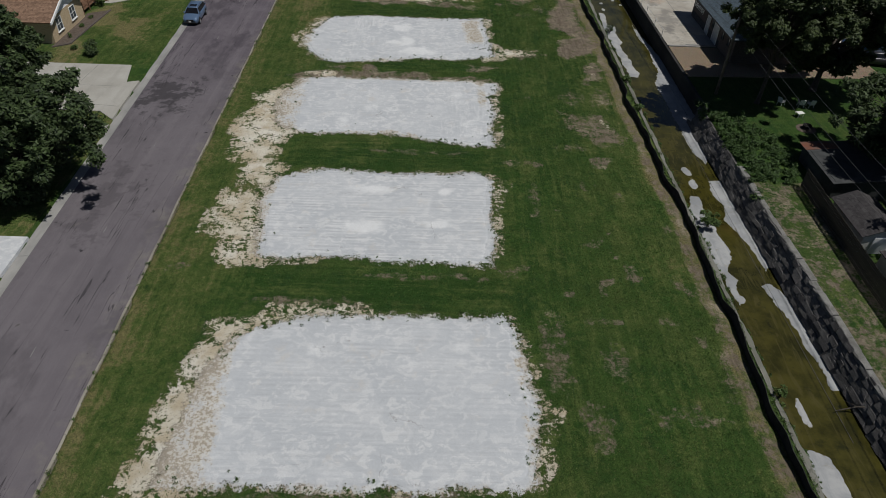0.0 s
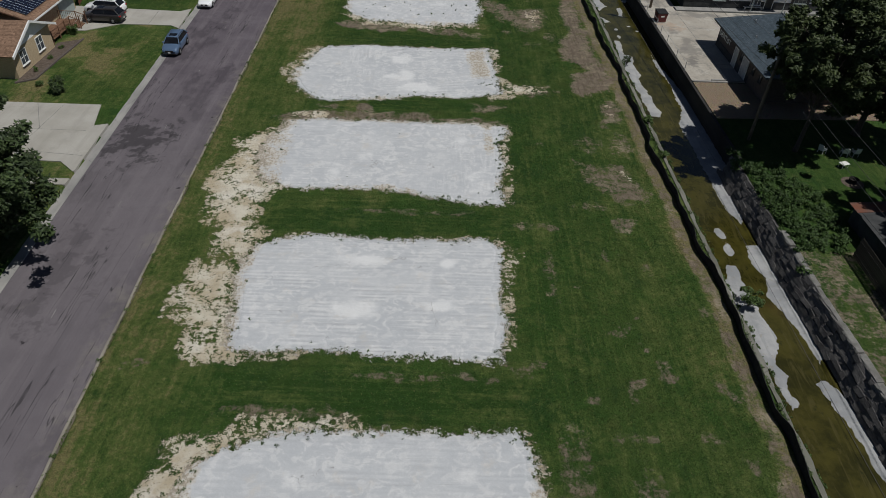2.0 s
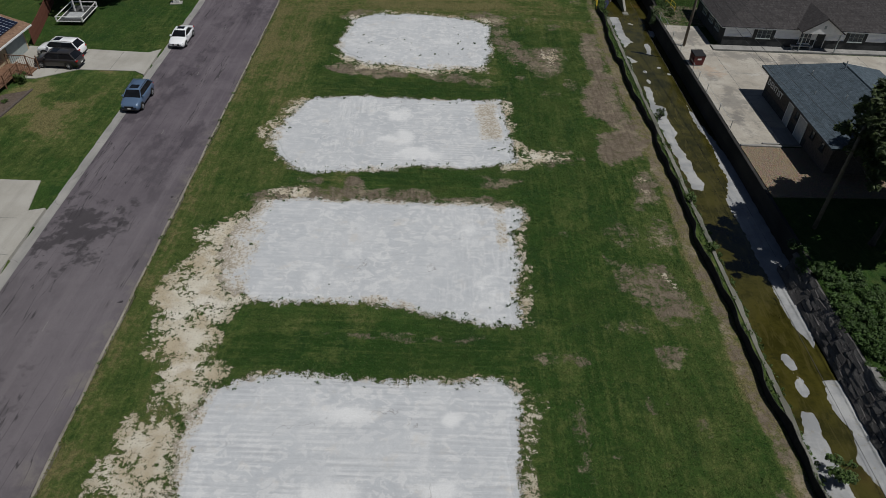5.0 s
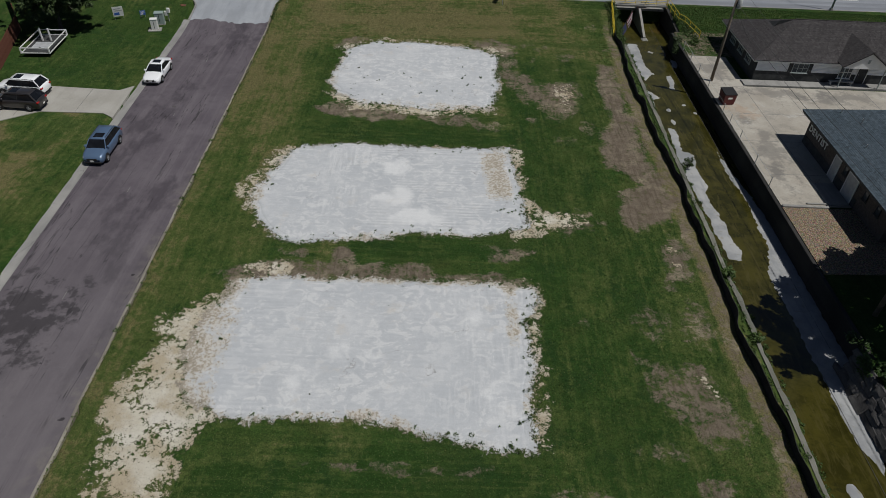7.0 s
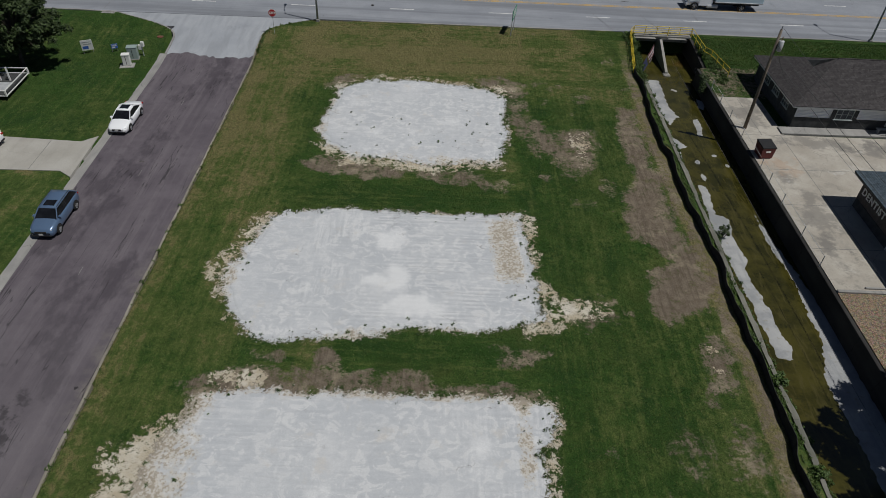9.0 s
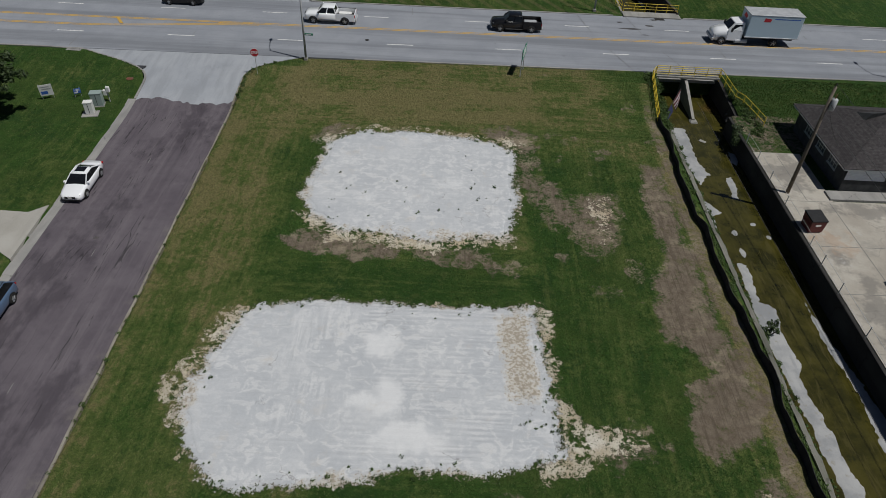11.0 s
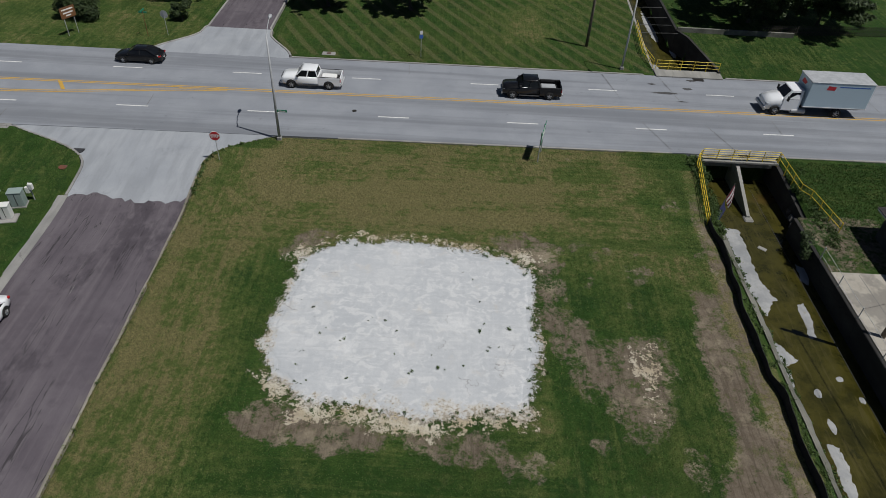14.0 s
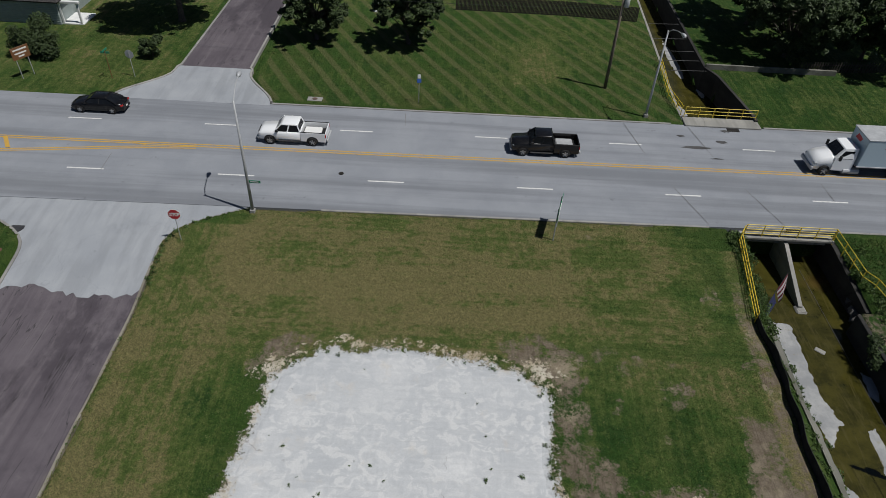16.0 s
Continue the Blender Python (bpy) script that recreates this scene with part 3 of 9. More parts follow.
    seam = m.cells(0.13, at=m.bent(0.9, 1.6), feature="DISTANCE_TO_EDGE")
    col = m.mix(m.math("MULTIPLY", m.step(seam, 0.006, 0.001, 0, 0.6), m.step(m.noise(0.35, 3), 0.56, 0.63)), col, (0.20, 0.19, 0.18))
    col = m.mix(m.step(m.noise(14, 5, 0.78), 0.38, 0.62, 0.2, 0), col, (0.28, 0.28, 0.282))
    relief = m.math("ADD", m.math("MULTIPLY", m.math("MULTIPLY", ridge, where), 0.5), m.math("ADD", m.math("MULTIPLY", grit, 0.4), flake))
    return col, relief, lumps


def ground_material():
    m = Nodes("lawn_and_bare_earth", 0.95, 0.0, 0.1)
    col, big, mid, fine = ground_colours(m)
    col = m.mix(m.step(fine, 0.36, 0.60, 0.7, 0.0), col, (0.014, 0.030, 0.007))
    patch = m.math("ADD", m.swing(0.8, 8, 0.7), m.math("MULTIPLY", m.swing(4.0, 6, 0.75), 0.7))
    earth = m.mask("earth", patch, 0.95, 0.03, 0.34)
    soil = m.mix(m.step(m.noise(1.6, 6, 0.65), 0.3, 0.7), (0.120, 0.092, 0.069), (0.188, 0.152, 0.116))
    soil = m.mix(m.step(m.noise(24, 4, 0.7), 0.5, 0.75, 0, 0.5), soil, (0.28, 0.245, 0.205))
    soil = m.mix(m.step(m.noise(1.0, 6, 0.7, at=m.stretch(3.4, 0.14, 1, -4)), 0.50, 0.60, 0, 0.6), soil, (0.092, 0.072, 0.056))
    soil = m.mix(m.step(m.noise(0.3, 8, 0.74), 0.50, 0.66, 0, 0.7), soil, (0.33, 0.28, 0.20))
    col = m.mix(m.step(earth, 0.16, 0.98, 0, 0.95), col, soil)
    gravel, relief, lumps = gravel_colours(m)
    loose = m.math("ADD", m.swing(0.55, 8, 0.74), m.math("MULTIPLY", m.swing(2.6, 7, 0.78), 1.0))
    sand = m.mask("sand", loose, 1.1, 0.03, 0.34)
    pale = m.mix(m.step(m.noise(0.5, 7, 0.68), 0.38, 0.62), (0.46, 0.39, 0.28), (0.62, 0.58, 0.485))
    pale = m.mix(m.step(m.noise(0.33, 5, 0.6), 0.52, 0.64, 0, 0.7), pale, (0.69, 0.66, 0.59))
    pale = m.mix(m.step(m.noise(4, 7, 0.78), 0.52, 0.66, 0, 0.6), pale, (0.24, 0.195, 0.14))
    pale = m.mix(m.step(m.attribute("sand"), 0.3, 0.7, 0.45, 0.0), pale, (0.36, 0.30, 0.215))
    col = m.mix(m.step(sand, 0.22, 0.45, 0, 0.6), col, soil)
    col = m.mix(m.step(sand, 0.42, 0.56), col, pale)
    edge = m.mask("gravel", m.math("ADD", m.swing(1.1, 7, 0.72), m.math("MULTIPLY", m.swing(5.5, 6, 0.78), 0.8)), 0.55, 0.01, 0.12)
    col = m.mix(m.step(edge, 0.34, 0.47, 0, 0.7), col, soil)
    col = m.mix(m.step(edge, 0.44, 0.56), col, gravel)
    turfy = m.math("MULTIPLY", m.math("ADD", fine, m.math("MULTIPLY", lumps, 1.6)), m.step(edge, 0.4, 0.6, 1.0, 0.25))
    m.bump(turfy, 0.75, 0.05)
    return m.done(col)


def blade_material():
    m = Nodes("grass_blades", 0.85, 0.0, 0.15)
    col, big, mid, fine = ground_colours(m)
    lot = m.island()
    col = m.mix(m.step(lot, 0.3, 1.0, 0.0, 0.55), col, (0.100, 0.150, 0.042))
    col = m.mix(m.step(lot, 0.3, 0.05, 0.0, 0.5), col, (0.012, 0.032, 0.006))
    col = m.mix(m.step(lot, 0.9, 0.94, 0, 0.5), col, (0.19, 0.165, 0.085))
    return m.done(col)


def gravel_material():
    m = Nodes("rolled_limestone", 0.95, 0.0, 0.15)
    col, relief, lumps = gravel_colours(m)
    m.bump(relief, 0.35, 0.025)
    return m.done(col)


def asphalt_material():
    """Old patched asphalt: wheel paths, dark oily patches, a long open seam, spots and pale scuffs."""
    m = Nodes("aged_asphalt", 0.9, 0.0, 0.2)
    lane = m.noise(1.0, 6, 0.66, at=m.stretch(1.1, 0.035, 1, -1.4))
    thin = m.noise(1.0, 4, 0.65, at=m.stretch(7.0, 0.07, 1, -1.4))
    big, grit = m.noise(0.25, 6, 0.65), m.noise(60, 3, 0.7)
    col = m.mix(m.step(big, 0.3, 0.7), (0.102, 0.087, 0.101), (0.142, 0.124, 0.139))
    col = m.mix(m.step(lane, 0.48, 0.64, 0, 0.5), col, (0.176, 0.155, 0.168))
    col = m.mix(m.step(lane, 0.46, 0.34, 0, 0.5), col, (0.076, 0.065, 0.077))
    col = m.mix(m.step(m.noise(0.9, 8, 0.74), 0.50, 0.68, 0, 0.4), col, (0.072, 0.062, 0.073))
    col = m.mix(m.step(m.noise(0.16, 8, 0.7, at=m.stretch(1.3, 0.6, 1, 8)), 0.52, 0.62, 0, 0.7), col, (0.060, 0.051, 0.061))
    col = m.mix(m.step(m.near(-22.0, 25.0, 1000.0, 50.0), 1.05, 0.55, 0, 0.4), col, (0.180, 0.166, 0.172))
    oil = m.math("SUBTRACT", m.near(-25.3, 61.0, 3.6, 4.2), m.math("MULTIPLY", m.swing(0.6, 7, 0.72), 1.6))
    col = m.mix(m.step(oil, 0.95, 0.2, 0, 0.75), col, (0.034, 0.031, 0.034))
    oil = m.math("SUBTRACT", m.near(-24.0, 43.0, 2.4, 6.0), m.math("MULTIPLY", m.swing(0.5, 7, 0.72), 1.8))
    col = m.mix(m.step(oil, 0.8, 0.2, 0, 0.4), col, (0.045, 0.040, 0.045))
    edge = m.step(m.near(-18.9, 60.0, 1.6, 400.0), 1.0, 0.1)
    col = m.mix(m.math("MULTIPLY", edge, m.step(m.noise(0.4, 7, 0.72), 0.46, 0.66, 0, 0.6)), col, (0.215, 0.195, 0.175))
    seam = m.math("ABSOLUTE", m.math("SUBTRACT", m.noise(1.0, 4, 0.6, at=m.stretch(0.55, 0.03, 1, -1.4)), 0.5))
    col = m.mix(m.math("MULTIPLY", m.step(seam, 0.006, 0.001, 0, 0.8), m.step(m.noise(0.2, 4), 0.42, 0.52)), col, (0.035, 0.032, 0.035))
    col = m.mix(m.step(thin, 0.66, 0.71, 0, 0.6), col, (0.042, 0.038, 0.042))
    col = m.mix(m.step(thin, 0.30, 0.26, 0, 0.4), col, (0.19, 0.172, 0.17))
    col = m.mix(m.step(m.noise(1.0, 4, 0.6), 0.70, 0.73, 0, 0.85), col, (0.026, 0.023, 0.026))
    col = m.mix(m.step(m.noise(2.3, 4, 0.6), 0.72, 0.75, 0, 0.75), col, (0.026, 0.023, 0.026))
    col = m.mix(m.step(m.noise(0.5, 8, 0.74), 0.63, 0.74, 0, 0.5), col, (0.21, 0.192, 0.180))
    col = m.mix(m.step(grit, 0.35, 0.7, 0.3, 0), col, (0.03, 0.028, 0.03))
    m.bump(grit, 0.4, 0.01)
    return m.done(col)


def concrete_material(name, a, b, stain=0.3, along="x", cracks=0.5):
    m = Nodes(name, 0.9, 0.0, 0.2)
    big, grit = m.noise(0.35, 5), m.noise(35, 3, 0.7)
    st = m.noise(1.0, 5, 0.6, at=m.stretch(*((0.02, 0.55, 1) if along == "x" else (1.1, 0.12, 1))))
    col = m.mix(m.step(big, 0.3, 0.7), a, b)
    col = m.mix(m.step(st, 0.42, 0.66, 0, stain), col, tuple(0.62 * c for c in a))
    col = m.mix(m.step(m.noise(0.9, 6, 0.7), 0.62, 0.76, 0, stain), col, tuple(0.5 * c for c in a))
    crack = m.cells(0.16, at=m.bent(0.5, 1.2), feature="DISTANCE_TO_EDGE")
    col = m.mix(m.step(crack, 0.006, 0.002, 0, cracks), col, tuple(0.35 * c for c in a))
    col = m.mix(m.step(grit, 0.35, 0.7, 0.22, 0), col, tuple(0.5 * c for c in a))
    m.bump(grit, 0.25, 0.008)
    return m.done(col)


def water_material():
    m = Nodes("shallow_algae_water", 0.16, 0.0, 0.4)
    flow = m.noise(1.0, 6, 0.66, at=m.stretch(2.2, 0.35, 1, 1), distort=0.8)
    col = m.mix(m.step(m.noise(0.5, 6, 0.68), 0.35, 0.65), (0.024, 0.023, 0.005), (0.054, 0.048, 0.010))
    col = m.mix(m.step(flow, 0.50, 0.66, 0, 0.6), col, (0.072, 0.062, 0.020))
    col = m.mix(m.step(m.noise(0.11, 3), 0.60, 0.72, 0, 0.4), col, (0.11, 0.05, 0.02))
    col = m.mix(m.step(m.noise(0.8, 7, 0.72), 0.56, 0.68, 0, 0.7), col, (0.016, 0.018, 0.006))
    m.bump(m.noise(3.0, 4), 0.08, 0.02)
    return m.done(col)


def bed_material():
    m = Nodes("channel_concrete", 0.88, 0.0, 0.2)
    col = m.mix(m.step(m.noise(0.5, 6, 0.65), 0.35, 0.65), (0.23, 0.236, 0.243), (0.345, 0.347, 0.345))
    col = m.mix(m.step(m.noise(1.0, 6, 0.66, at=m.stretch(2.0, 0.2, 1)), 0.48, 0.66, 0, 0.6), col, (0.22, 0.23, 0.24))
    col = m.mix(m.step(m.noise(1.7, 6, 0.72), 0.56, 0.70, 0, 0.55), col, (0.22, 0.195, 0.14))
    wet = m.math("ADD", m.attribute("wet"), m.math("MULTIPLY", m.math("SUBTRACT", m.noise(2.5, 6, 0.7), 0.5), 1.1))
    col = m.mix(m.step(wet, 0.4, 0.75, 0, 0.9), col, (0.10, 0.085, 0.034))
    m.bump(m.noise(30, 3), 0.3, 0.01)
    return m.done(col)


M_GROUND, M_BLADE, M_GRAVEL, M_ASPHALT = ground_material(), blade_material(), gravel_material(), asphalt_material()
M_HIGHWAY = concrete_material("highway_concrete", (0.236, 0.250, 0.276), (0.278, 0.292, 0.317), 0.7, "x", 0.06)
M_MOUTH = concrete_material("junction_concrete", (0.298, 0.315, 0.340), (0.35, 0.366, 0.388), 0.35, "y", 0.1)
M_DRIVE = concrete_material("driveway_concrete", (0.33, 0.315, 0.28), (0.40, 0.385, 0.35), 0.25, "y", 0.12)
M_KERB = concrete_material("kerb_concrete", (0.25, 0.245, 0.235), (0.34, 0.33, 0.31), 0.4, "y")
M_KERB_OLD = concrete_material("old_kerb_concrete", (0.21, 0.19, 0.155), (0.33, 0.305, 0.26), 0.5, "y")
M_LIP = concrete_material("mossy_lip_and_shade_concrete", (0.15, 0.15, 0.125), (0.25, 0.245, 0.215), 0.6, "y")


def parking_material():
    """Pale concrete slabs with tyre-dark drive lines, oil and rust stains."""
    m = Nodes("parking_concrete", 0.9, 0.0, 0.2)
    grit = m.noise(35, 3, 0.7)
    col = m.mix(m.step(m.noise(0.3, 6, 0.65), 0.3, 0.7), (0.33, 0.30, 0.255), (0.45, 0.42, 0.365))
    col = m.mix(m.step(m.noise(0.55, 8, 0.74), 0.50, 0.66, 0, 0.55), col, (0.24, 0.225, 0.20))
    for x, y, rx, ry in ((31.6, 85.0, 1.5, 5.5), (31.2, 79.5, 1.2, 3.2), (37.0, 96.4, 5.0, 1.3), (44.0, 95.8, 5.0, 1.6), (31.6, 101.5, 2.6, 3.4)):
        far = m.math("SUBTRACT", m.near(x, y, rx, ry), m.math("MULTIPLY", m.swing(0.45, 7, 0.7), 1.5))
        col = m.mix(m.step(far, 1.0, 0.2, 0, 0.6), col, (0.15, 0.142, 0.132))
    far = m.math("SUBTRACT", m.near(31.4, 92.2, 2.0, 1.8), m.math("MULTIPLY", m.swing(0.7, 7, 0.7), 1.2))
    col = m.mix(m.step(far, 1.0, 0.2, 0, 0.45), col, (0.36, 0.24, 0.155))
    col = m.mix(m.step(m.noise(0.4, 7, 0.7, at=m.stretch(1, 1, 1, 33)), 0.60, 0.70, 0, 0.5), col, (0.52, 0.51, 0.49))
    col = m.mix(m.step(m.cells(0.16, at=m.bent(0.5, 1.2), feature="DISTANCE_TO_EDGE"), 0.006, 0.002, 0, 0.25), col, (0.11, 0.10, 0.09))
    col = m.mix(m.step(grit, 0.35, 0.7, 0.22, 0), col, (0.17, 0.16, 0.14))
    m.bump(grit, 0.25, 0.008)
    return m.done(col)


M_PARKING = parking_material()
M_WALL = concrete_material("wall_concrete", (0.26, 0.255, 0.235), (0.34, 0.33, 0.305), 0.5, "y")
# near-black copy of the wall concrete: shade of the walls put into colour
M_WALL_SHADED = concrete_material("shade_coloured_wall_concrete", (0.032, 0.031, 0.03), (0.055, 0.053, 0.05), 0.5, "y")
M_WATER, M_BED = water_material(), bed_material()
M_SILT = surface("silt_fence_fabric", (0.014, 0.014, 0.016), (0.03, 0.03, 0.032), 2, 0.85)
M_WHITE_LINE = surface("white_road_paint", (0.70, 0.70, 0.68), (0.55, 0.55, 0.54), 2.5, 0.7, 25, 0.3, 0)
M_YELLOW_LINE = surface("yellow_road_paint", (0.56, 0.33, 0.05), (0.46, 0.29, 0.08), 1.5, 0.7, 25, 0.3, 0)
M_JOINT = surface("joint_sealant", (0.13, 0.128, 0.125), (0.19, 0.186, 0.18), 2, 0.9)
M_TAR = surface("tar_patch", (0.045, 0.044, 0.045), (0.08, 0.078, 0.078), 1.5, 0.85)
M_CAP = surface("weathered_cap_concrete", (0.13, 0.125, 0.115), (0.24, 0.235, 0.22), 1.6, 0.9, 18, 0.5, 0.5, depth=0.03)


def rock_material():
    """Dark weathered limestone, each stone its own grey, with lichen and split faces."""
    m = Nodes("dark_limestone", 0.92, 0.0, 0.2)
    col = m.mix(m.piece(), (0.085, 0.080, 0.080), (0.165, 0.156, 0.152))
    col = m.mix(m.step(m.noise(1.4, 6, 0.7), 0.48, 0.66, 0, 0.6), col, (0.21, 0.20, 0.19))
    col = m.mix(m.step(m.noise(1.0, 5, 0.7, at=m.stretch(2.0, 3.0, 9.0)), 0.54, 0.66, 0, 0.7), col, (0.045, 0.042, 0.04))
    col = m.mix(m.step(m.noise(14, 5, 0.75), 0.4, 0.62, 0.5, 0), col, (0.05, 0.048, 0.045))
    m.bump(m.math("ADD", m.noise(9, 5, 0.7), m.noise(2.2, 4)), 0.8, 0.06)
    return m.done(col)


M_ROCK = rock_material()

# ---- mesh helpers ----


class Shape:
    """Collects vertices and faces of one part."""

    def __init__(self):
        self.v, self.f = [], []

    def add(self, verts, faces, m=None):
        k = len(self.v)
        self.v += [tuple(m @ Vector(p)) for p in verts] if m else [tuple(p) for p in verts]
        self.f += [tuple(k + i for i in f) for f in faces]
        return self

    def box(self, x0, x1, y0, y1, z0, z1, bevel=0.0, m=None):
        if bevel <= 0:
            v = [(x, y, z) for z in (z0, z1) for y in (y0, y1) for x in (x0, x1)]
            return self.add(v, [(0, 2, 3, 1), (4, 5, 7, 6), (0, 1, 5, 4), (2, 6, 7, 3), (0, 4, 6, 2), (1, 3, 7, 5)], m)
        b = min(bevel, (x1 - x0) / 2.01, (y1 - y0) / 2.01, (z1 - z0) / 2.01)
        bm = bmesh.new()
        bmesh.ops.create_cube(bm, size=1, matrix=Matrix.LocRotScale(((x0 + x1) / 2, (y0 + y1) / 2, (z0 + z1) / 2), None, (x1 - x0, y1 - y0, z1 - z0)))
        bmesh.ops.bevel(bm, geom=bm.edges[:], offset=b, segments=1, affect="EDGES", profile=0.5)
        bm.verts.index_update()
        self.add([p.co[:] for p in bm.verts], [[p.index for p in f.verts] for f in bm.faces], m)
        bm.free()
        return self

    def tube(self, path, radius, sides=8, caps=True, m=None):
        """A round bar along points; radius may be one number or one for each point."""
        pts = [Vector(p) for p in path]
        rad = radius if isinstance(radius, (list, tuple)) else [radius] * len(pts)
        v, f = [], []
        for i, p in enumerate(pts):
            way = (pts[min(i + 1, len(pts) - 1)] - pts[max(i - 1, 0)]).normalized()
            a = way.orthogonal().normalized() if i == 0 else (a - way * a.dot(way)).normalized()
            b = way.cross(a)
            v += [p + (a * math.cos(2 * math.pi * k / sides) + b * math.sin(2 * math.pi * k / sides)) * rad[i] for k in range(sides)]
        for i in range(len(pts) - 1):
            for k in range(sides):
                q = (k + 1) % sides
                f.append((i * sides + k, i * sides + q, (i + 1) * sides + q, (i + 1) * sides + k))
        if caps:
            f += [tuple(range(sides))[::-1], tuple(range((len(pts) - 1) * sides, len(pts) * sides))]
        return self.add(v, f, m)

    def prism(self, outline, z0, z1, m=None):
        n = len(outline)
        v = [(x, y, z0) for x, y in outline] + [(x, y, z1) for x, y in outline]
        f = [tuple(range(n))[::-1], tuple(range(n, 2 * n))] + [(i, (i + 1) % n, n + (i + 1) % n, n + i) for i in range(n)]
        return self.add(v, f, m)

    def loft(self, rings, m=None, caps=True):
        n = len(rings[0])
        v = [p for r in rings for p in r]
        f = [(i * n + k, i * n + (k + 1) % n, (i + 1) * n + (k + 1) % n, (i + 1) * n + k) for i in range(len(rings) - 1) for k in range(n)]
        if caps:
            f += [tuple(range(n))[::-1], tuple(range((len(rings) - 1) * n, len(rings) * n))]
        return self.add(v, f, m)

    def mesh(self, name, material, shade=False):
        me = bpy.data.meshes.new(name)
        me.from_pydata(self.v, [], self.f)
        me.materials.append(material)
        if shade:
            me.polygons.foreach_set("use_smooth", [True] * len(me.polygons))
        me.update()
        return me


def thing(name, label="", category="", group="", kind="", at=None):
    """An Empty that holds the parts of one thing."""
    ob = new(name)
    if at is not None:
        ob.matrix_basis = at
    return tagged(ob, label, category, group, kind)


def part(name, shape, material, parent, label="", shade=False):
    ob = new(name, shape.mesh(name, material, shade))
    ob.parent = parent
    if label:
        ob["label"] = label
    return ob


def single(name, shape, material, label="", category="", group="", kind="", shade=False, at=None):
    ob = new(name, shape.mesh(name, material, shade))
    if at is not None:
        ob.matrix_basis = at
    return tagged(ob, label, category, group, kind)


def sheet(name, xs, ys, height, material, keep=None, fields=None, **tags):
    """A grid of ground: height(x, y) metres at each place; keep leaves cells out; fields are named numbers at each vertex."""
    xs, ys = np.asarray(xs, float), np.asarray(ys, float)
    gx, gy = np.meshgrid(xs, ys)
    gx, gy = gx.ravel(), gy.ravel()
    co = np.stack([gx, gy, height(gx, gy)], 1)
    nx, ny = len(xs), len(ys)
    i = (np.arange(ny - 1)[:, None] * nx + np.arange(nx - 1)[None, :]).ravel()
    quads = np.stack([i, i + 1, i + nx + 1, i + nx], 1)
    if keep is not None:
        ok = keep(gx, gy)
        quads = quads[ok[quads].any(1)]
        used = np.unique(quads)
        back = np.zeros(len(co), int)
        back[used] = np.arange(len(used))
        co, quads, gx, gy = co[used], back[quads], gx[used], gy[used]
    me = bpy.data.meshes.new(name)
    me.from_pydata(co.tolist(), [], quads.tolist())
    me.materials.append(material)
    me.polygons.foreach_set("use_smooth", np.ones(len(me.polygons), bool))
    for key, field in (fields or {}).items():
        me.attributes.new(key, "FLOAT", "POINT").data.foreach_set("value", np.asarray(field(gx, gy), np.float32))
    me.update()
    return tagged(new(name, me), **tags)


def strip(name, ys, left, right, top, thick, material, parent=None, **tags):
    """A band of paving along y with its own depth: left(y), right(y), top(y)."""
    s = Shape()
    rings = [[(left(y), y, top(y) - thick), (right(y), y, top(y) - thick), (right(y), y, top(y)), (left(y), y, top(y))] for y in ys]
    s.loft(rings)
    ob = single(name, s, material)
    if parent:
        ob.parent = parent
    return tagged(ob, **tags)


# ---- the large ground ----
_xs = np.concatenate([[-2500, -900, -350, -160, -90, -70], np.arange(-58, -38, 0.6), np.arange(-38, -31, 0.3), np.arange(-31, -26.5, 0.12), np.arange(-26.5, -22, 0.5), np.arange(-22, 31, 0.22), np.arange(31, 62, 0.8), [70, 90, 160, 350, 900, 2500]])
_ys = np.concatenate([[-2500, -900, -300, -100, -40, -10, 0], np.arange(8, 122, 0.24), np.arange(122, 178, 0.6), [185, 200, 230, 300, 500, 1000, 2500]])
FIELDS = {"earth": earth_amount, "gravel": gravel_amount, "rim": pad_rim, "dried": dried_amount, "ridged": ridge_amount, "tracked": track_amount, "sand": lambda x, y: sand_amount(x, y) * (y < 109), "dry": dry_amount, "lush": lush_amount, "across": cross_amount,
          "stripes": lambda x, y: ((y > 136) & (x > -19) & (x < 24)) * 1.0}
sheet("ground", _xs, _ys, ground_z, M_GROUND, fields=FIELDS, label="mown lawn with dry streaks, bare earth and pale gravel spill", category="ground", kind="structure")

for k, corners in enumerate(PADS):
    x0, x1 = min(p[0] for p in corners) - 1, max(p[0] for p in corners) + 1
    y0, y1 = min(p[1] for p in corners) - 1, max(p[1] for p in corners) + 1
    own = lambda x, y, k=k: pad_distance(x, y)[k]
    sheet("gravel_pad", np.arange(x0, x1, 0.12), np.arange(y0, y1, 0.12),
          lambda x, y: 0.10 * (grain(x, y, 0.09, 2) - 0.5) + 0.03 * (grain(x, y, 0.8, 2) - 0.5) + 0.03 - 0.10 * smooth(-0.75, -0.3, own(x, y)) + 0.014 * (grain(x, y, 0.6, 3, 4) - 0.5),
          M_GRAVEL, keep=lambda x, y: own(x, y) < -0.3, fields={"rim": pad_rim, "dried": dried_amount, "ridged": ridge_amount, "tracked": track_amount},
          label="levelled building pad of pale grey rolled limestone gravel", category="gravel pad", group="gravel pads on the lawn")

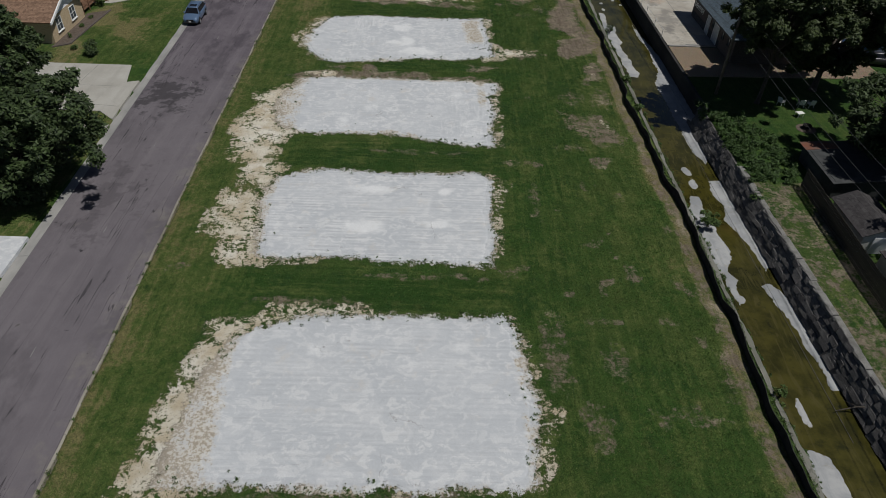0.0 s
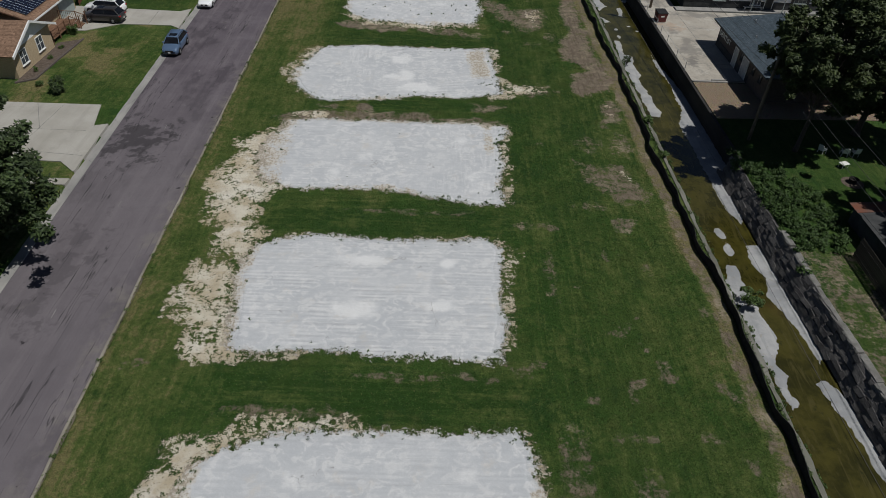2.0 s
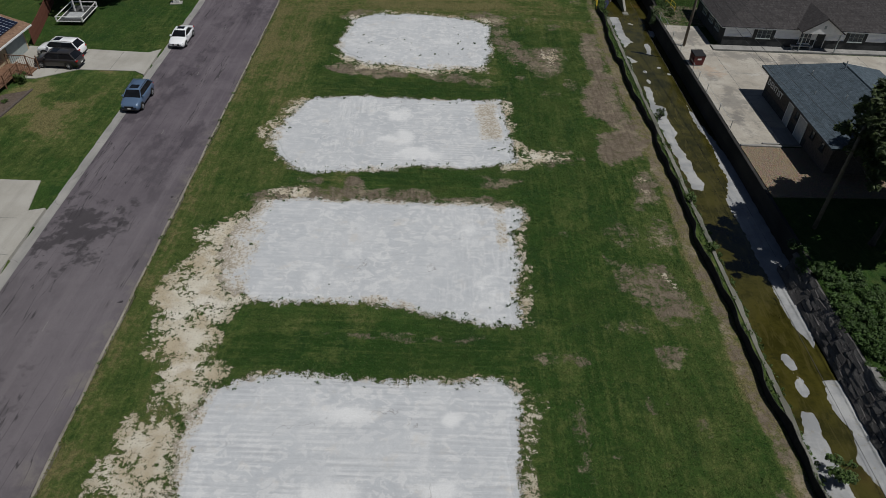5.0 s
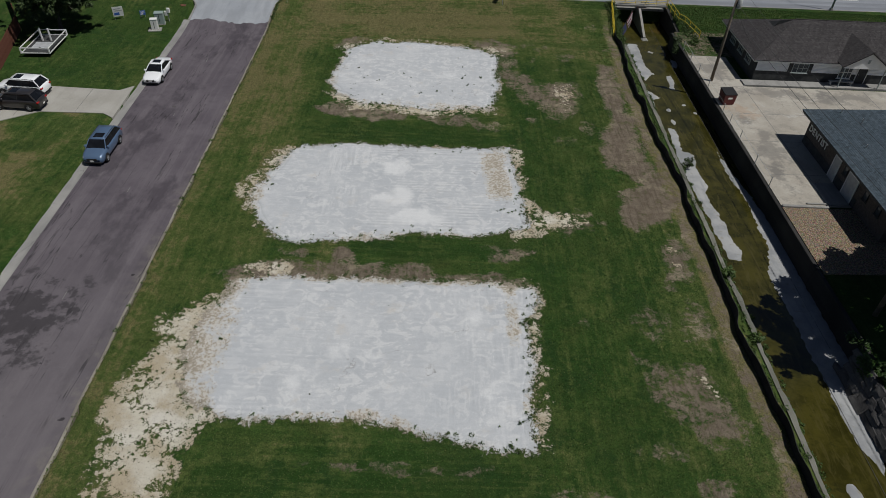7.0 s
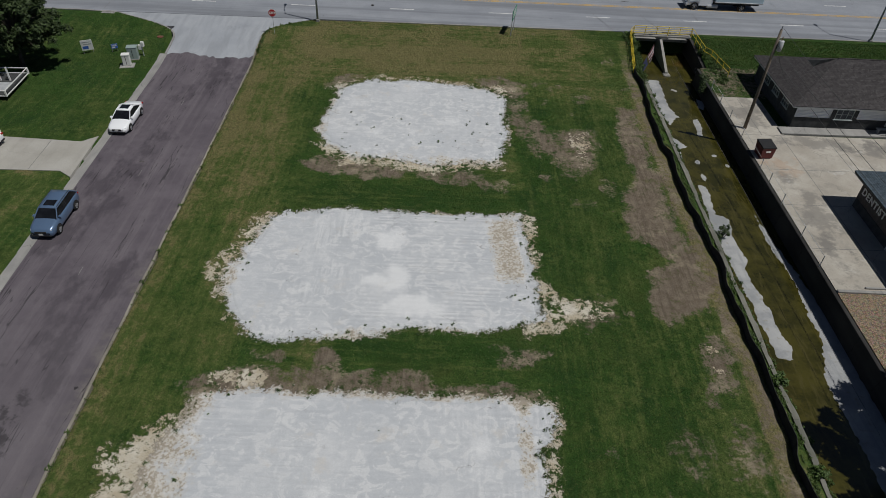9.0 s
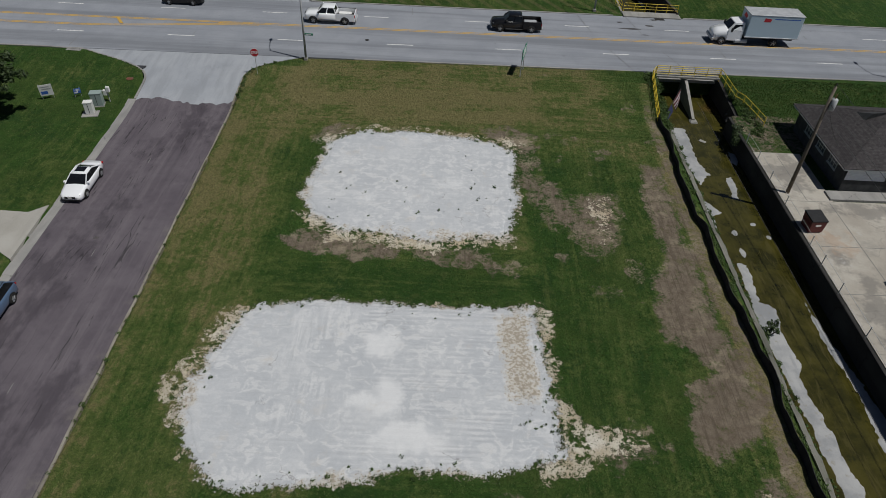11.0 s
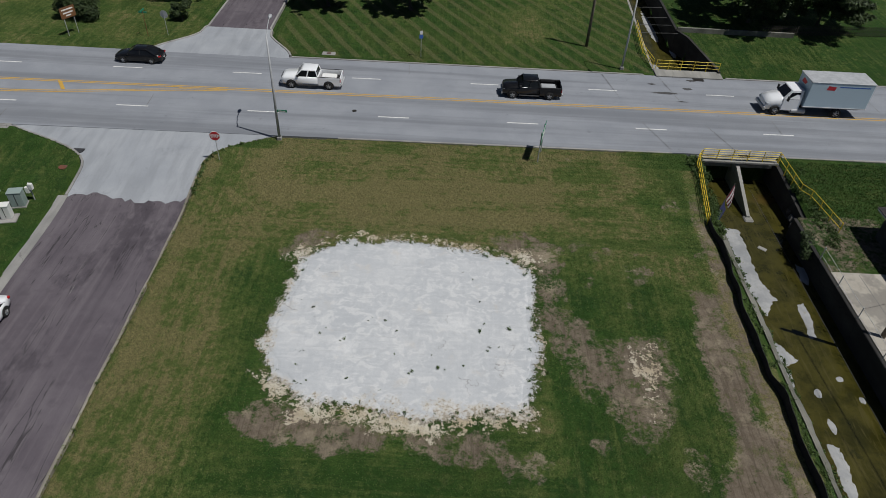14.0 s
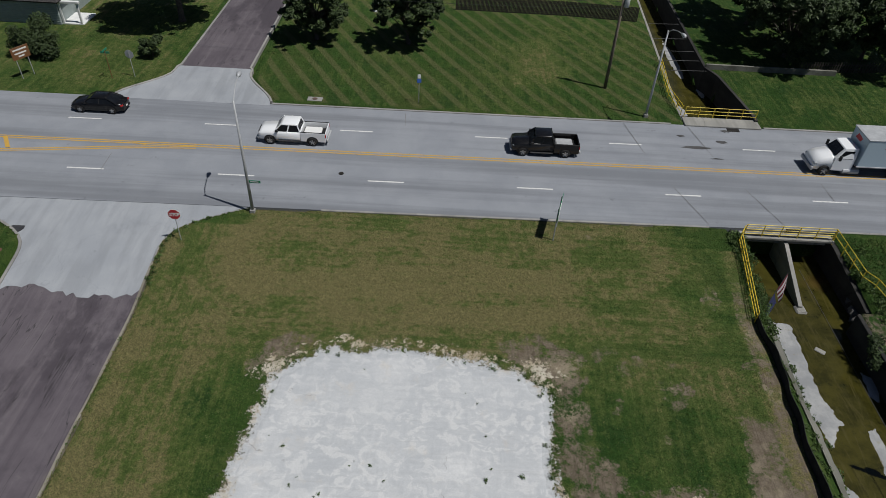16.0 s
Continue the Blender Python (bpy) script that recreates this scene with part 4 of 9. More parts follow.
# ---- streets ----
_y = [float(v) for v in np.arange(-60, 110.1, 2.0)]
strip("road_side_street", _y, street_west, street_east, street_z, 0.3, M_ASPHALT,
      label="aged purple-grey asphalt side street with dark stains", category="road", kind="structure")
_y2 = [109.6, 110.5, 112, 113.5, 114.5, 115.5, 116.3, 117, 117.6, 118.2, 118.8, 119.3]
strip("junction_mouth", _y2, mouth_l, mouth_r, lambda y: street_z(y) + 0.008, 0.3, M_MOUTH,
      label="pale concrete junction apron with worn wheel marks", category="road", kind="structure")
s, rnd = Shape(), random.Random(21)
_ends = [(u, 110.0 + 0.35 * math.sin(7 * u) + rnd.uniform(-0.25, 0.3)) for u in np.linspace(0, 1, 27)]
for (u0, e0), (u1, e1) in zip(_ends[:-1], _ends[1:]):
    q = [(street_west(y) + 0.06 + (street_east(y) - street_west(y) - 0.06) * u, y, street_z(y) + 0.014) for u, y in ((u0, 109.3), (u1, 109.3), (u1, e1), (u0, e0))]
    s.add(q + [(x, y, z - 0.05) for x, y, z in q], [(0, 1, 2, 3), (3, 2, 6, 7), (2, 1, 5, 6), (0, 3, 7, 4)])
single("road_asphalt_edge", s, M_ASPHALT, "ragged end of the asphalt over the concrete apron", "road", kind="structure")
s = Shape()
s.loft([[(x, hwy_edge_s(x), 0.6), (x, hwy_edge_n(x), 0.6), (x, hwy_edge_n(x), HWY_Z - 0.05), (x, hwy_middle(x), HWY_Z + 0.05), (x, hwy_edge_s(x), HWY_Z - 0.05)][::-1] for x in np.arange(-160, 181, 4.0)])
single("road_highway", s, M_HIGHWAY, "four-lane grey concrete highway with tyre-darkened lanes", "road", kind="structure")


def hwy_z(x, y):
    c = hwy_middle(x)
    half = (c - hwy_edge_s(x)) if y < c else (hwy_edge_n(x) - c)
    return HWY_Z + 0.05 - 0.10 * abs(y - c) / half


strip("junction_mouth_north", [134.9, 136, 137.5, 139, 140.5, 142.2], lambda y: float(mouth_west(y)), lambda y: float(mouth_east(y)), lambda y: 1.168, 0.3, M_MOUTH,
      label="pale concrete apron of the street opposite", category="road", kind="structure")
strip("road_north_street", [142.0, 150, 165, 200, 260], lambda y: -27.3 + 0.0 * y, lambda y: -20.4 - 0.01 * (y - 142), lambda y: 1.164, 0.3, M_ASPHALT,
      label="purple-grey asphalt street north of the highway", category="road", kind="structure")


def kerb(name, points, wide, high, material, label):
    """A kerb along a line of (x, y, z) with a rounded top."""
    s, pts = Shape(), [Vector(p) for p in points]
    rings = []
    for i, p in enumerate(pts):
        way = (pts[min(i + 1, len(pts) - 1)] - pts[max(i - 1, 0)])
        way.z = 0
        side = Vector((way.y, -way.x, 0)).normalized() * wide / 2
        rings.append([p - side + Vector((0, 0, -0.3)), p + side + Vector((0, 0, -0.3)), p + side + Vector((0, 0, high - 0.03)), p + side * 0.7 + Vector((0, 0, high)),
                      p - side * 0.7 + Vector((0, 0, high)), p - side + Vector((0, 0, high - 0.03))])
    s.loft(rings)
    return single(name, s, material, label, "kerb", kind="structure")


# rolled concrete gutter on the west side, thin kerb on the east side
for a, b in ((8, 110),):
    ys = [float(v) for v in np.arange(a, b + 0.1, 1.5)]
    strip("gutter_west", ys, lambda y: street_west(y) - 0.72, lambda y: street_west(y) + 0.06, lambda y: street_z(y) + 0.03, 0.3, M_KERB, label="wide pale rolled concrete gutter", category="kerb", kind="structure")
kerb("kerb_east", [(street_east(y) + 0.10 + 0.03 * math.sin(y), y, street_z(y)) for y in np.arange(8, 114, 1.5)], 0.17, 0.06, M_KERB_OLD, "narrow chipped concrete kerb half overgrown by grass")
kerb("kerb_mouth_west", [(mouth_l(y) - 0.1, y, street_z(y)) for y in np.arange(110, 118.4, 0.6)] + [(-41.5 - 6 * i, hwy_edge_s(-41.5 - 6 * i) - 0.1, HWY_Z - 0.05) for i in range(14)], 0.2, 0.12, M_KERB, "curved concrete kerb at the street corner")
kerb("kerb_mouth_east", [(mouth_r(y) + 0.1, y, street_z(y)) for y in np.arange(113.5, 119.5, 0.6)], 0.14, 0.02, M_KERB, "curved kerb under weeds at the street corner")
kerb("kerb_highway_south", [(x, hwy_edge_s(x) - 0.05, HWY_Z - 0.08) for x in np.arange(-9, 23.0, 2)], 0.2, 0.08, M_KERB, "low concrete highway kerb with grass growing over")
kerb("kerb_highway_south_far", [(x, hwy_edge_s(x) - 0.05, HWY_Z - 0.08) for x in np.arange(31, 110, 3)], 0.2, 0.08, M_KERB, "low concrete highway kerb with grass growing over")
kerb("kerb_north_corner_west", [(float(mouth_west(y)) - 0.1, y, 1.12) for y in np.arange(135.6, 142, 0.8)] + [(-27.45, y, 1.1) for y in np.arange(142.5, 190, 3)], 0.22, 0.13, M_KERB, "pale concrete kerb at the corner opposite")
kerb("kerb_north_corner_east", [(float(mouth_east(y)) + 0.1, y, 1.12) for y in np.arange(135.6, 142, 0.8)] + [(-20.3 - 0.01 * (y - 142), y, 1.1) for y in np.arange(142.5, 190, 3)], 0.22, 0.13, M_KERB, "pale concrete kerb at the corner opposite")
kerb("kerb_highway_north", [(x, hwy_edge_n(x) + 0.05, HWY_Z - 0.08) for x in np.arange(-16.4, 22.5, 2)], 0.22, 0.12, M_KERB, "low concrete highway kerb")
kerb("kerb_highway_north_far", [(x, hwy_edge_n(x) + 0.05, HWY_Z - 0.08) for x in np.arange(30.5, 110, 3)], 0.22, 0.12, M_KERB, "low concrete highway kerb")


def slab(name, outline, z, material, label, category="driveway", thick=0.25):
    s = Shape()
    s.prism(outline, z - thick, z)
    return single(name, s, material, label, category, kind="structure")


def lines(name, segments, wide, lift, material, parent_label, category="joint"):
    """Thin strips on a surface; each segment is (x0, y0, x1, y1, z)."""
    s = Shape()
    for x0, y0, x1, y1, z in segments:
        d = Vector((y1 - y0, x0 - x1, 0)).normalized() * wide / 2
        p, q = Vector((x0, y0, z + lift)), Vector((x1, y1, z + lift))
        s.add([p - d, p + d, q + d, q - d], [(0, 1, 2, 3)])
    return single(name, s, material, parent_label, category, kind="structure")


# driveways, west
slab("driveway_middle", [(-52, 57.0), (-30.0, 56.4), (-28.45, 55.0), (-28.3, 55.0), (-28.55, 63.0), (-29.7, 62.6), (-30.6, 66.6), (-52, 66.4)], 0.19, M_DRIVE, "wide pale concrete driveway with control joints")
slab("driveway_south", [(-52, 20), (-27.4, 20.0), (-27.75, 37.3), (-52, 37.6)], 0.19, M_GRAVEL, "pale gravel driveway beside the street")
slab("driveway_north", [(-47, 92.2), (-47, 84.0), (-39.5, 84.4), (-36.2, 86.8), (-30.4, 87.0), (-29.2, 86.2), (-29.5, 92.6), (-30.6, 91.6)], 0.19, M_DRIVE, "pale concrete driveway with two parked cars")
slab("footpath_stub", [(-34, 53.0), (-28.2, 53.0), (-28.2, 53.9), (-34, 53.9)], 0.18, M_DRIVE, "short concrete path to the kerb", "path")
lines("joint_driveway", [(-30, 61.6, -52, 61.8, 0.19), (-34.6, 56.6, -34.0, 66.5, 0.19), (-40.5, 57, -40.0, 66.4, 0.19), (-36.5, 66.4, -34.2, 61.7, 0.19), (-33.0, 87, -33.2, 91.6, 0.19), (-38.2, 86, -38.2, 91.8, 0.19), (-28.6, 57.4, -34.5, 58.0, 0.19)], 0.04, 0.004, M_JOINT, "dark joints in concrete driveways")

# ---- drainage channel ----
# dry shoals along the west side, then the east side, then loose ones
SHOALS = []
SHOALS.append([(24.0, 112.2), (25.4, 112.0), (25.2, 105.7), (25.7, 103.9), (24.3, 101.8), (23.8, 104.9), (23.7, 108.7)])
SHOALS.append([(24.0, 100.2), (25.0, 97.4), (24.2, 97.0), (23.7, 93.4), (23.4, 96.0)])
SHOALS.append([(24.3, 91.2), (25.1, 90.9), (24.6, 87.2), (25.7, 86.5), (25.2, 83.5), (25.6, 81.1), (25.0, 80.1), (25.2, 74.9), (25.6, 72.3), (25.1, 71.0), (24.2, 71.2), (24.1, 74.9), (24.0, 79.7), (23.8, 85.2)])
SHOALS.append([(24.2, 47.3), (25.0, 47.3), (25.0, 44.0), (25.1, 41.7), (25.3, 39.6), (24.6, 38.3), (24.4, 37.5), (24.8, 36.3), (24.2, 35.1), (24.6, 34.0), (23.9, 33.6), (23.5, 38.0), (23.5, 44.5)])
SHOALS.append([(23.6, 21.8), (24.9, 21.2), (25.2, 18.0), (24.8, 15.0), (23.6, 15.0)])
SHOALS.append([(28.0, 87.5), (27.9, 83.3), (28.2, 79.3), (27.9, 75.1), (27.8, 72.4), (26.8, 69.9), (26.7, 61.2), (26.7, 57.1), (26.7, 54.5), (27.3, 52.2), (28.2, 54.0), (29.2, 60.0), (29.2, 76.0)])
SHOALS.append([(26.7, 49.7), (26.3, 47.3), (26.8, 45.7), (26.2, 43.5), (26.7, 41.5), (27.1, 40.9), (27.2, 38.6), (27.3, 37.0), (28.0, 38.0), (28.0, 50.0)])
SHOALS.append([(26.4, 35.3), (27.2, 35.9), (27.9, 33.4), (27.8, 26.0), (27.3, 26.0), (27.0, 31.0)])
SHOALS.append([(28.6, 107.9), (29.3, 107.3), (28.8, 105.0), (28.3, 106.0)])
SHOALS.append([(27.2, 103.4), (27.7, 103.5), (27.3, 100.0), (26.6, 99.7), (26.8, 101.7)])
ISLETS = [(25.1, 51.0, 0.36, 0.7), (25.1, 49.2, 0.36, 0.75), (24.6, 24.3, 0.3, 1.0), (27.3, 96.3, 0.3, 0.25), (28.0, 94.6, 0.25, 0.35), (25.3, 95.0, 0.25, 0.3), (25.2, 92.8, 0.22, 0.7), (26.9, 154.8, 0.5, 5.4), (25.1, 142.8, 0.4, 1.1), (28.2, 147.2, 0.4, 1.3)]


def shoal(x, y):
    out = np.full(np.broadcast(x, y).shape, -1.0)
    u, v = x + 0.3 * (grain(x, y, 0.7, 3, 41) - 0.5), y + 1.0 * (grain(x, y, 0.45, 3, 43) - 0.5)
    for outline in SHOALS:
        out = np.maximum(out, -edge_distance(outline, u, v) / 0.55)
    for cx, cy, rx, ry in ISLETS:
        out = np.maximum(out, 1 - np.sqrt(((u - cx) / rx) ** 2 + ((v - cy) / ry) ** 2))
    return np.clip(out, -1, 0.6) + 0.6 * (grain(x, y, 0.9, 4, 2) - 0.5) + 0.6 * (grain(x, y, 3.0, 3, 6) - 0.5)


sheet("channel_bed", np.arange(22.9, 31.2, 0.12), np.arange(2, 180, 0.2), lambda x, y: BED_Z + 0.035 * np.clip(shoal(x, y) * 2.0, -1, 1), M_BED,
      fields={"wet": lambda x, y: smooth(0.16, -0.05, shoal(x, y))}, label="concrete channel bed with dry pale shoals", category="channel", kind="structure")
s = Shape()
s.box(22.9, 31.2, 0, 181, BED_Z - 0.1, BED_Z)
single("water", s, M_WATER, "shallow olive-brown stagnant water in a concrete channel", "water", kind="structure")
wob = lambda y: 0.10 * math.sin(y * 0.7) + 0.06 * math.sin(y * 1.9 + 1) + 0.05 * math.sin(y * 4.3)
s = Shape()
s.loft([[(bed_west(y) - 0.50, y, -0.74 + 0.2 * wob(y)), (bed_west(y) - 0.50, y, -2.4), (bed_west(y) + 0.12, y, -2.4), (bed_west(y) + 0.12 + 0.5 * wob(y), y, -1.2), (bed_west(y) - 0.22 + wob(y) * 0.6, y, -0.68 + 0.2 * wob(y))] for y in np.arange(4, 112.5, 0.5)])
single("channel_lip", s, M_LIP, "worn sloping concrete lip along the channel", "kerb", kind="structure")
# west face lies in shade; its dark colour deepens that
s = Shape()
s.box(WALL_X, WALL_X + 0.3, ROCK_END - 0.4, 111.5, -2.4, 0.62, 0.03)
single("wall_channel_east", s, M_WALL_SHADED, "straight concrete retaining wall between channel and parking, coloured dark for shade", "wall", kind="structure")
lines("joint_channel", [(28.3, 62, 28.3, 118, BED_Z + 0.025), (26.7, 22, 26.8, 60, BED_Z + 0.025)], 0.03, 0.01, M_TAR, "thin dark construction joint in the channel bed")
silt = thing("silt_fence", "black sagging silt fence fabric along the channel bank", "fence")
s, rings = Shape(), []
for y in np.arange(8, 111.2, 0.55):
    b = float(fence_line(y)) + 0.05 * math.sin(y * 2.1)
    lean = 0.07 * math.sin(y * 0.9) + 0.03 * math.sin(y * 2.7)
    hgt = 0.66 + 0.06 * math.sin(y * 1.3) + 0.04 * math.sin(y * 3.1)
    z = float(ground_z(b, y))
    rings.append([(b, y, z - 0.35), (b + 0.03, y, z - 0.35), (b + lean + 0.03, y, z + hgt), (b + lean, y, z + hgt)])
s.loft(rings)
part("fabric", s, M_SILT, silt)

# culvert under the highway: head wall, deck, middle pier, side walls
culvert = thing("culvert", "two-cell concrete box culvert under the highway", "culvert", kind="structure")
s = Shape()
s.box(23.1, 30.2, 118.5, 119.3, 1.12, 1.32, 0.03)
part("headwall", s, M_WALL, culvert)
s = Shape()
s.box(22.9, 31.2, 119.3, 135.3, 0.3, 0.58)
part("deck", s, M_WALL, culvert)
s = Shape()
s.add([(26.52, 113.6, -1.5), (26.82, 113.6, -1.5), (26.52, 136, -1.5), (26.82, 136, -1.5), (26.52, 113.6, -0.95), (26.82, 113.6, -0.95), (26.52, 118.4, 0.9), (26.82, 118.4, 0.9), (26.52, 136, 0.9), (26.82, 136, 0.9)],
      [(0, 1, 5, 4), (4, 5, 7, 6), (6, 7, 9, 8), (0, 4, 6, 8, 2), (1, 3, 9, 7, 5), (2, 8, 9, 3)])
part("pier", s, M_WALL, culvert)
s = Shape()
s.box(26.3, 27.1, 113.1, 113.9, -1.5, -1.1, 0.1)
part("pier_foot", s, M_WALL, culvert)
# side walls in the darkened concrete, shade painted in
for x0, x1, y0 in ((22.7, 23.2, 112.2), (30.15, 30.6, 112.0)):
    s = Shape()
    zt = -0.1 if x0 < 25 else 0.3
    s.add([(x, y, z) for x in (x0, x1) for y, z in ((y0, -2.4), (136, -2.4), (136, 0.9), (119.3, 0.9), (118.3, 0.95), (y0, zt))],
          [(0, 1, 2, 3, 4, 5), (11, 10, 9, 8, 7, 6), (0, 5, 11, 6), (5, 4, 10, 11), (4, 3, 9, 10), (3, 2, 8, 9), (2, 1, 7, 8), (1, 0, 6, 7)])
    part("side_wall", s, M_WALL_SHADED, culvert)

# channel north of the highway
s = Shape()
s.loft([[(float(north_west(y)) - 0.25, y, -2.4), (float(north_west(y)), y, -2.4), (float(north_west(y)), y, 1.2), (float(north_west(y)) - 0.25, y, 1.2)] for y in np.arange(136.5, 190, 2)])
single("wall_north_west", s, M_WALL, "thin concrete channel wall flush with the lawn", "wall", kind="structure")
# shaded inner face, darkened by colour unlike the west wall
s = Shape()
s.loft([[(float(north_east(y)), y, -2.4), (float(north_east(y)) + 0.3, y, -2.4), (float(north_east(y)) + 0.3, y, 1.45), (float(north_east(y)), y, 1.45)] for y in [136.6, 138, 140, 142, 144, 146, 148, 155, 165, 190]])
single("wall_north_east", s, M_WALL_SHADED, "concrete channel wall standing above the lawn, coloured dark for shade", "wall", kind="structure")
# borrows the darker lip concrete so its colour carries the wall's shade
s = Shape()
s.box(28.2, 42.5, 148.1, 148.35, 0.9, 1.75, 0.02)
single("wall_north_cross", s, M_LIP, "low concrete garden wall, its shade put into a darker grey", "wall", kind="structure")
s = Shape()
s.box(22.9, 30.2, 135.3, 137.0, 0.7, 1.3, 0.04)
single("bridge_deck_north", s, M_WALL, "pale concrete culvert deck at the road edge", "bridge", kind="structure")

# ---- east ground ----
EAST_Z = 0.62
slab("parking", [(29.5, 76.0), (70, 76.4), (70, 98.0), (33.8, 97.6), (33.8, 105), (29.5, 105.0)], EAST_Z, M_PARKING, "stained pale concrete parking area with joints", "parking")
M_PEBBLE = Nodes("pebble_bed", 0.9)
_p = M_PEBBLE.cells(9.0, out="Color")
_q = M_PEBBLE.cells(9.0)
_c = M_PEBBLE.mix(M_PEBBLE.math("MULTIPLY", _q, 1.4), M_PEBBLE.mix(M_PEBBLE.noise(8, 3), (0.30, 0.21, 0.13), (0.46, 0.37, 0.27)), (0.10, 0.075, 0.05))
M_PEBBLE.bump(_q, 0.8, 0.05)
M_PEBBLE = M_PEBBLE.done(M_PEBBLE.mix(0.25, _c, _p, "SOFT_LIGHT"))
slab("pebble_bed", [(29.5, 67.6), (52, 68.6), (52, 76.0), (29.5, 75.7)], EAST_Z, M_PEBBLE, "tan pebble bed beside the parking area", "gravel")
s = Shape()
s.box(29.5, 33.4, 75.72, 75.98, 0.3, EAST_Z + 0.14, 0.03)
single("kerb_pebble_bed", s, M_KERB, "short concrete kerb at the end of the parking", "kerb", kind="structure")
seg = [(x, 76.2, x - 0.2, 97.4, EAST_Z) for x in (33.6, 37.9, 42.2, 46.5, 50.8, 55.1)] + [(29.6, y, 69, y + 0.6, EAST_Z) for y in (80.6, 86.2, 91.5)] + [(29.6, 97.4, 33.8, 97.5, EAST_Z), (31.6, 97.5, 31.5, 104.8, EAST_Z)]
lines("joint_parking", seg, 0.05, 0.004, M_JOINT, "dark joints between parking slabs")
slab("walk_office", [(33.6, 97.7), (70, 98.4), (70, 99.6), (33.6, 99.0)], EAST_Z + 0.15, M_KERB, "raised concrete walk along the office front", "path", 0.5)

# worn centre ticks of the side street
ticks = thing("street_ticks", "short worn white centre ticks on the asphalt", "road marking", kind="structure")
for k in range(9):
    s = Shape()
    y = 14.0 + 12.2 * k
    x = (street_west(y) + street_east(y)) / 2
    s.add([(x - 0.016, y, street_z(y) + 0.005), (x + 0.016, y, street_z(y) + 0.005), (x - 0.008, y + 0.8, street_z(y) + 0.005), (x - 0.04, y + 0.8, street_z(y) + 0.005)], [(0, 1, 2, 3)])
    part("tick", s, M_KERB, ticks)

# ---- road markings ----
s = Shape()


def stripe(s, x0, x1, y, wide, lift=0.006):
    """One painted line along the highway, y(x) its middle."""
    xs = np.linspace(x0, x1, max(2, int((x1 - x0) / 4) + 2))
    for a, b in zip(xs[:-1], xs[1:]):
        s.add([(a, y(a) - wide / 2, hwy_z(a, y(a) - wide / 2) + lift), (b, y(b) - wide / 2, hwy_z(b, y(b) - wide / 2) + lift), (b, y(b) + wide / 2, hwy_z(b, y(b) + wide / 2) + lift), (a, y(a) + wide / 2, hwy_z(a, y(a) + wide / 2) + lift)], [(0, 1, 2, 3)])


near_line, far_line = (lambda x: 123.45 + 0.015 * x), (lambda x: 131.15 + 0.012 * x)
dashes = thing("lane_dashes", "worn white dashed lane lines on the highway", "road marking", kind="structure")
for k in range(-6, 8):
    for first, y in ((-5.9, near_line), (2.85, far_line)):
        s = Shape()
        stripe(s, first + 12.19 * k, first + 12.19 * k + 2.95, y, 0.15)
        part("dash", s, M_WHITE_LINE, dashes)
centre = thing("centre_lines", "double yellow centre lines, splitting into a turn bay", "road marking", kind="structure")
turn = lambda x: 2.0 * float(smooth(-20, -42, x))
for name, y, x0 in (("line_south", lambda x: hwy_middle(x) - 0.17 - turn(x), -100), ("line_north", lambda x: hwy_middle(x) + 0.17, -100), ("line_turn_south", lambda x: hwy_middle(x) - 0.45 - turn(x), -100), ("line_turn_north", lambda x: hwy_middle(x) - 0.15 + 0.04, -100)):
    s = Shape()
    stripe(s, x0, 150 if "turn" not in name else -21, y, 0.13)
    part(name, s, M_YELLOW_LINE, centre)
for x in (-36.5, -25.5):
    s = Shape()
    s.add([(x, hwy_middle(x) - turn(x), HWY_Z + 0.065), (x + 0.4, hwy_middle(x) - turn(x), HWY_Z + 0.065), (x - 0.7, hwy_middle(x), HWY_Z + 0.065), (x - 1.1, hwy_middle(x), HWY_Z + 0.065)], [(0, 1, 2, 3)])
    part("hatch", s, M_YELLOW_LINE, centre)
seg = []
for x in range(-100, 140, 12):
    for a, b in ((0.4, 3.8), (4.1, 7.6), (8.4, 11.6), (12.2, 15.4)):
        if (x // 12 + int(a)) % 5 == 1 and not 10 < x < 32:
            y0 = hwy_edge_s(x)
            seg.append((x + 0.5, y0 + a, x + 0.3, y0 + b, hwy_z(x, y0 + (a + b) / 2)))
for x in (19.6, 25.7):
    seg.append((x + 1.5, hwy_edge_s(x) + 0.3, x - 1.2, hwy_middle(x), hwy_z(x, 124) + 0.006))
    seg.append((x - 1.2, hwy_middle(x), x - 2.6, hwy_edge_n(x) - 0.3, hwy_z(x, 131) + 0.006))
lines("joint_highway", seg, 0.035, 0.008, M_JOINT, "dark transverse joints of the highway slabs")
s = Shape()
rnd = random.Random(4)
for x, y, a, b in ((23.0, 131.4, 1.7, 0.28), (25.6, 132.6, 0.6, 0.3), (22.0, 133.4, 0.45, 0.22), (24.4, 129.6, 0.7, 0.14), (26.5, 134.7, 0.5, 0.28), (43.5, 132.6, 0.4, 0.2)):
    ring = [(x + a * math.cos(t) * rnd.uniform(0.6, 1.1), y + b * math.sin(t) * rnd.uniform(0.6, 1.1)) for t in np.linspace(0, 6.28, 15)[:-1]]
    s.add([(p, q, hwy_z(p, q) + 0.007) for p, q in ring], [tuple(range(14))])
single("tar_patch", s, M_TAR, "small dark tar patches on the highway", "road patch", kind="structure")

# ---- materials of things ----
def plain_glass(name, tint=(0.008, 0.009, 0.011)):
    m = Nodes(name, 0.08, 0.0, 0.3)
    return m.done(m.mix(m.step(m.noise(1.5, 2), 0.4, 0.7), tint, tuple(1.6 * c for c in tint)))


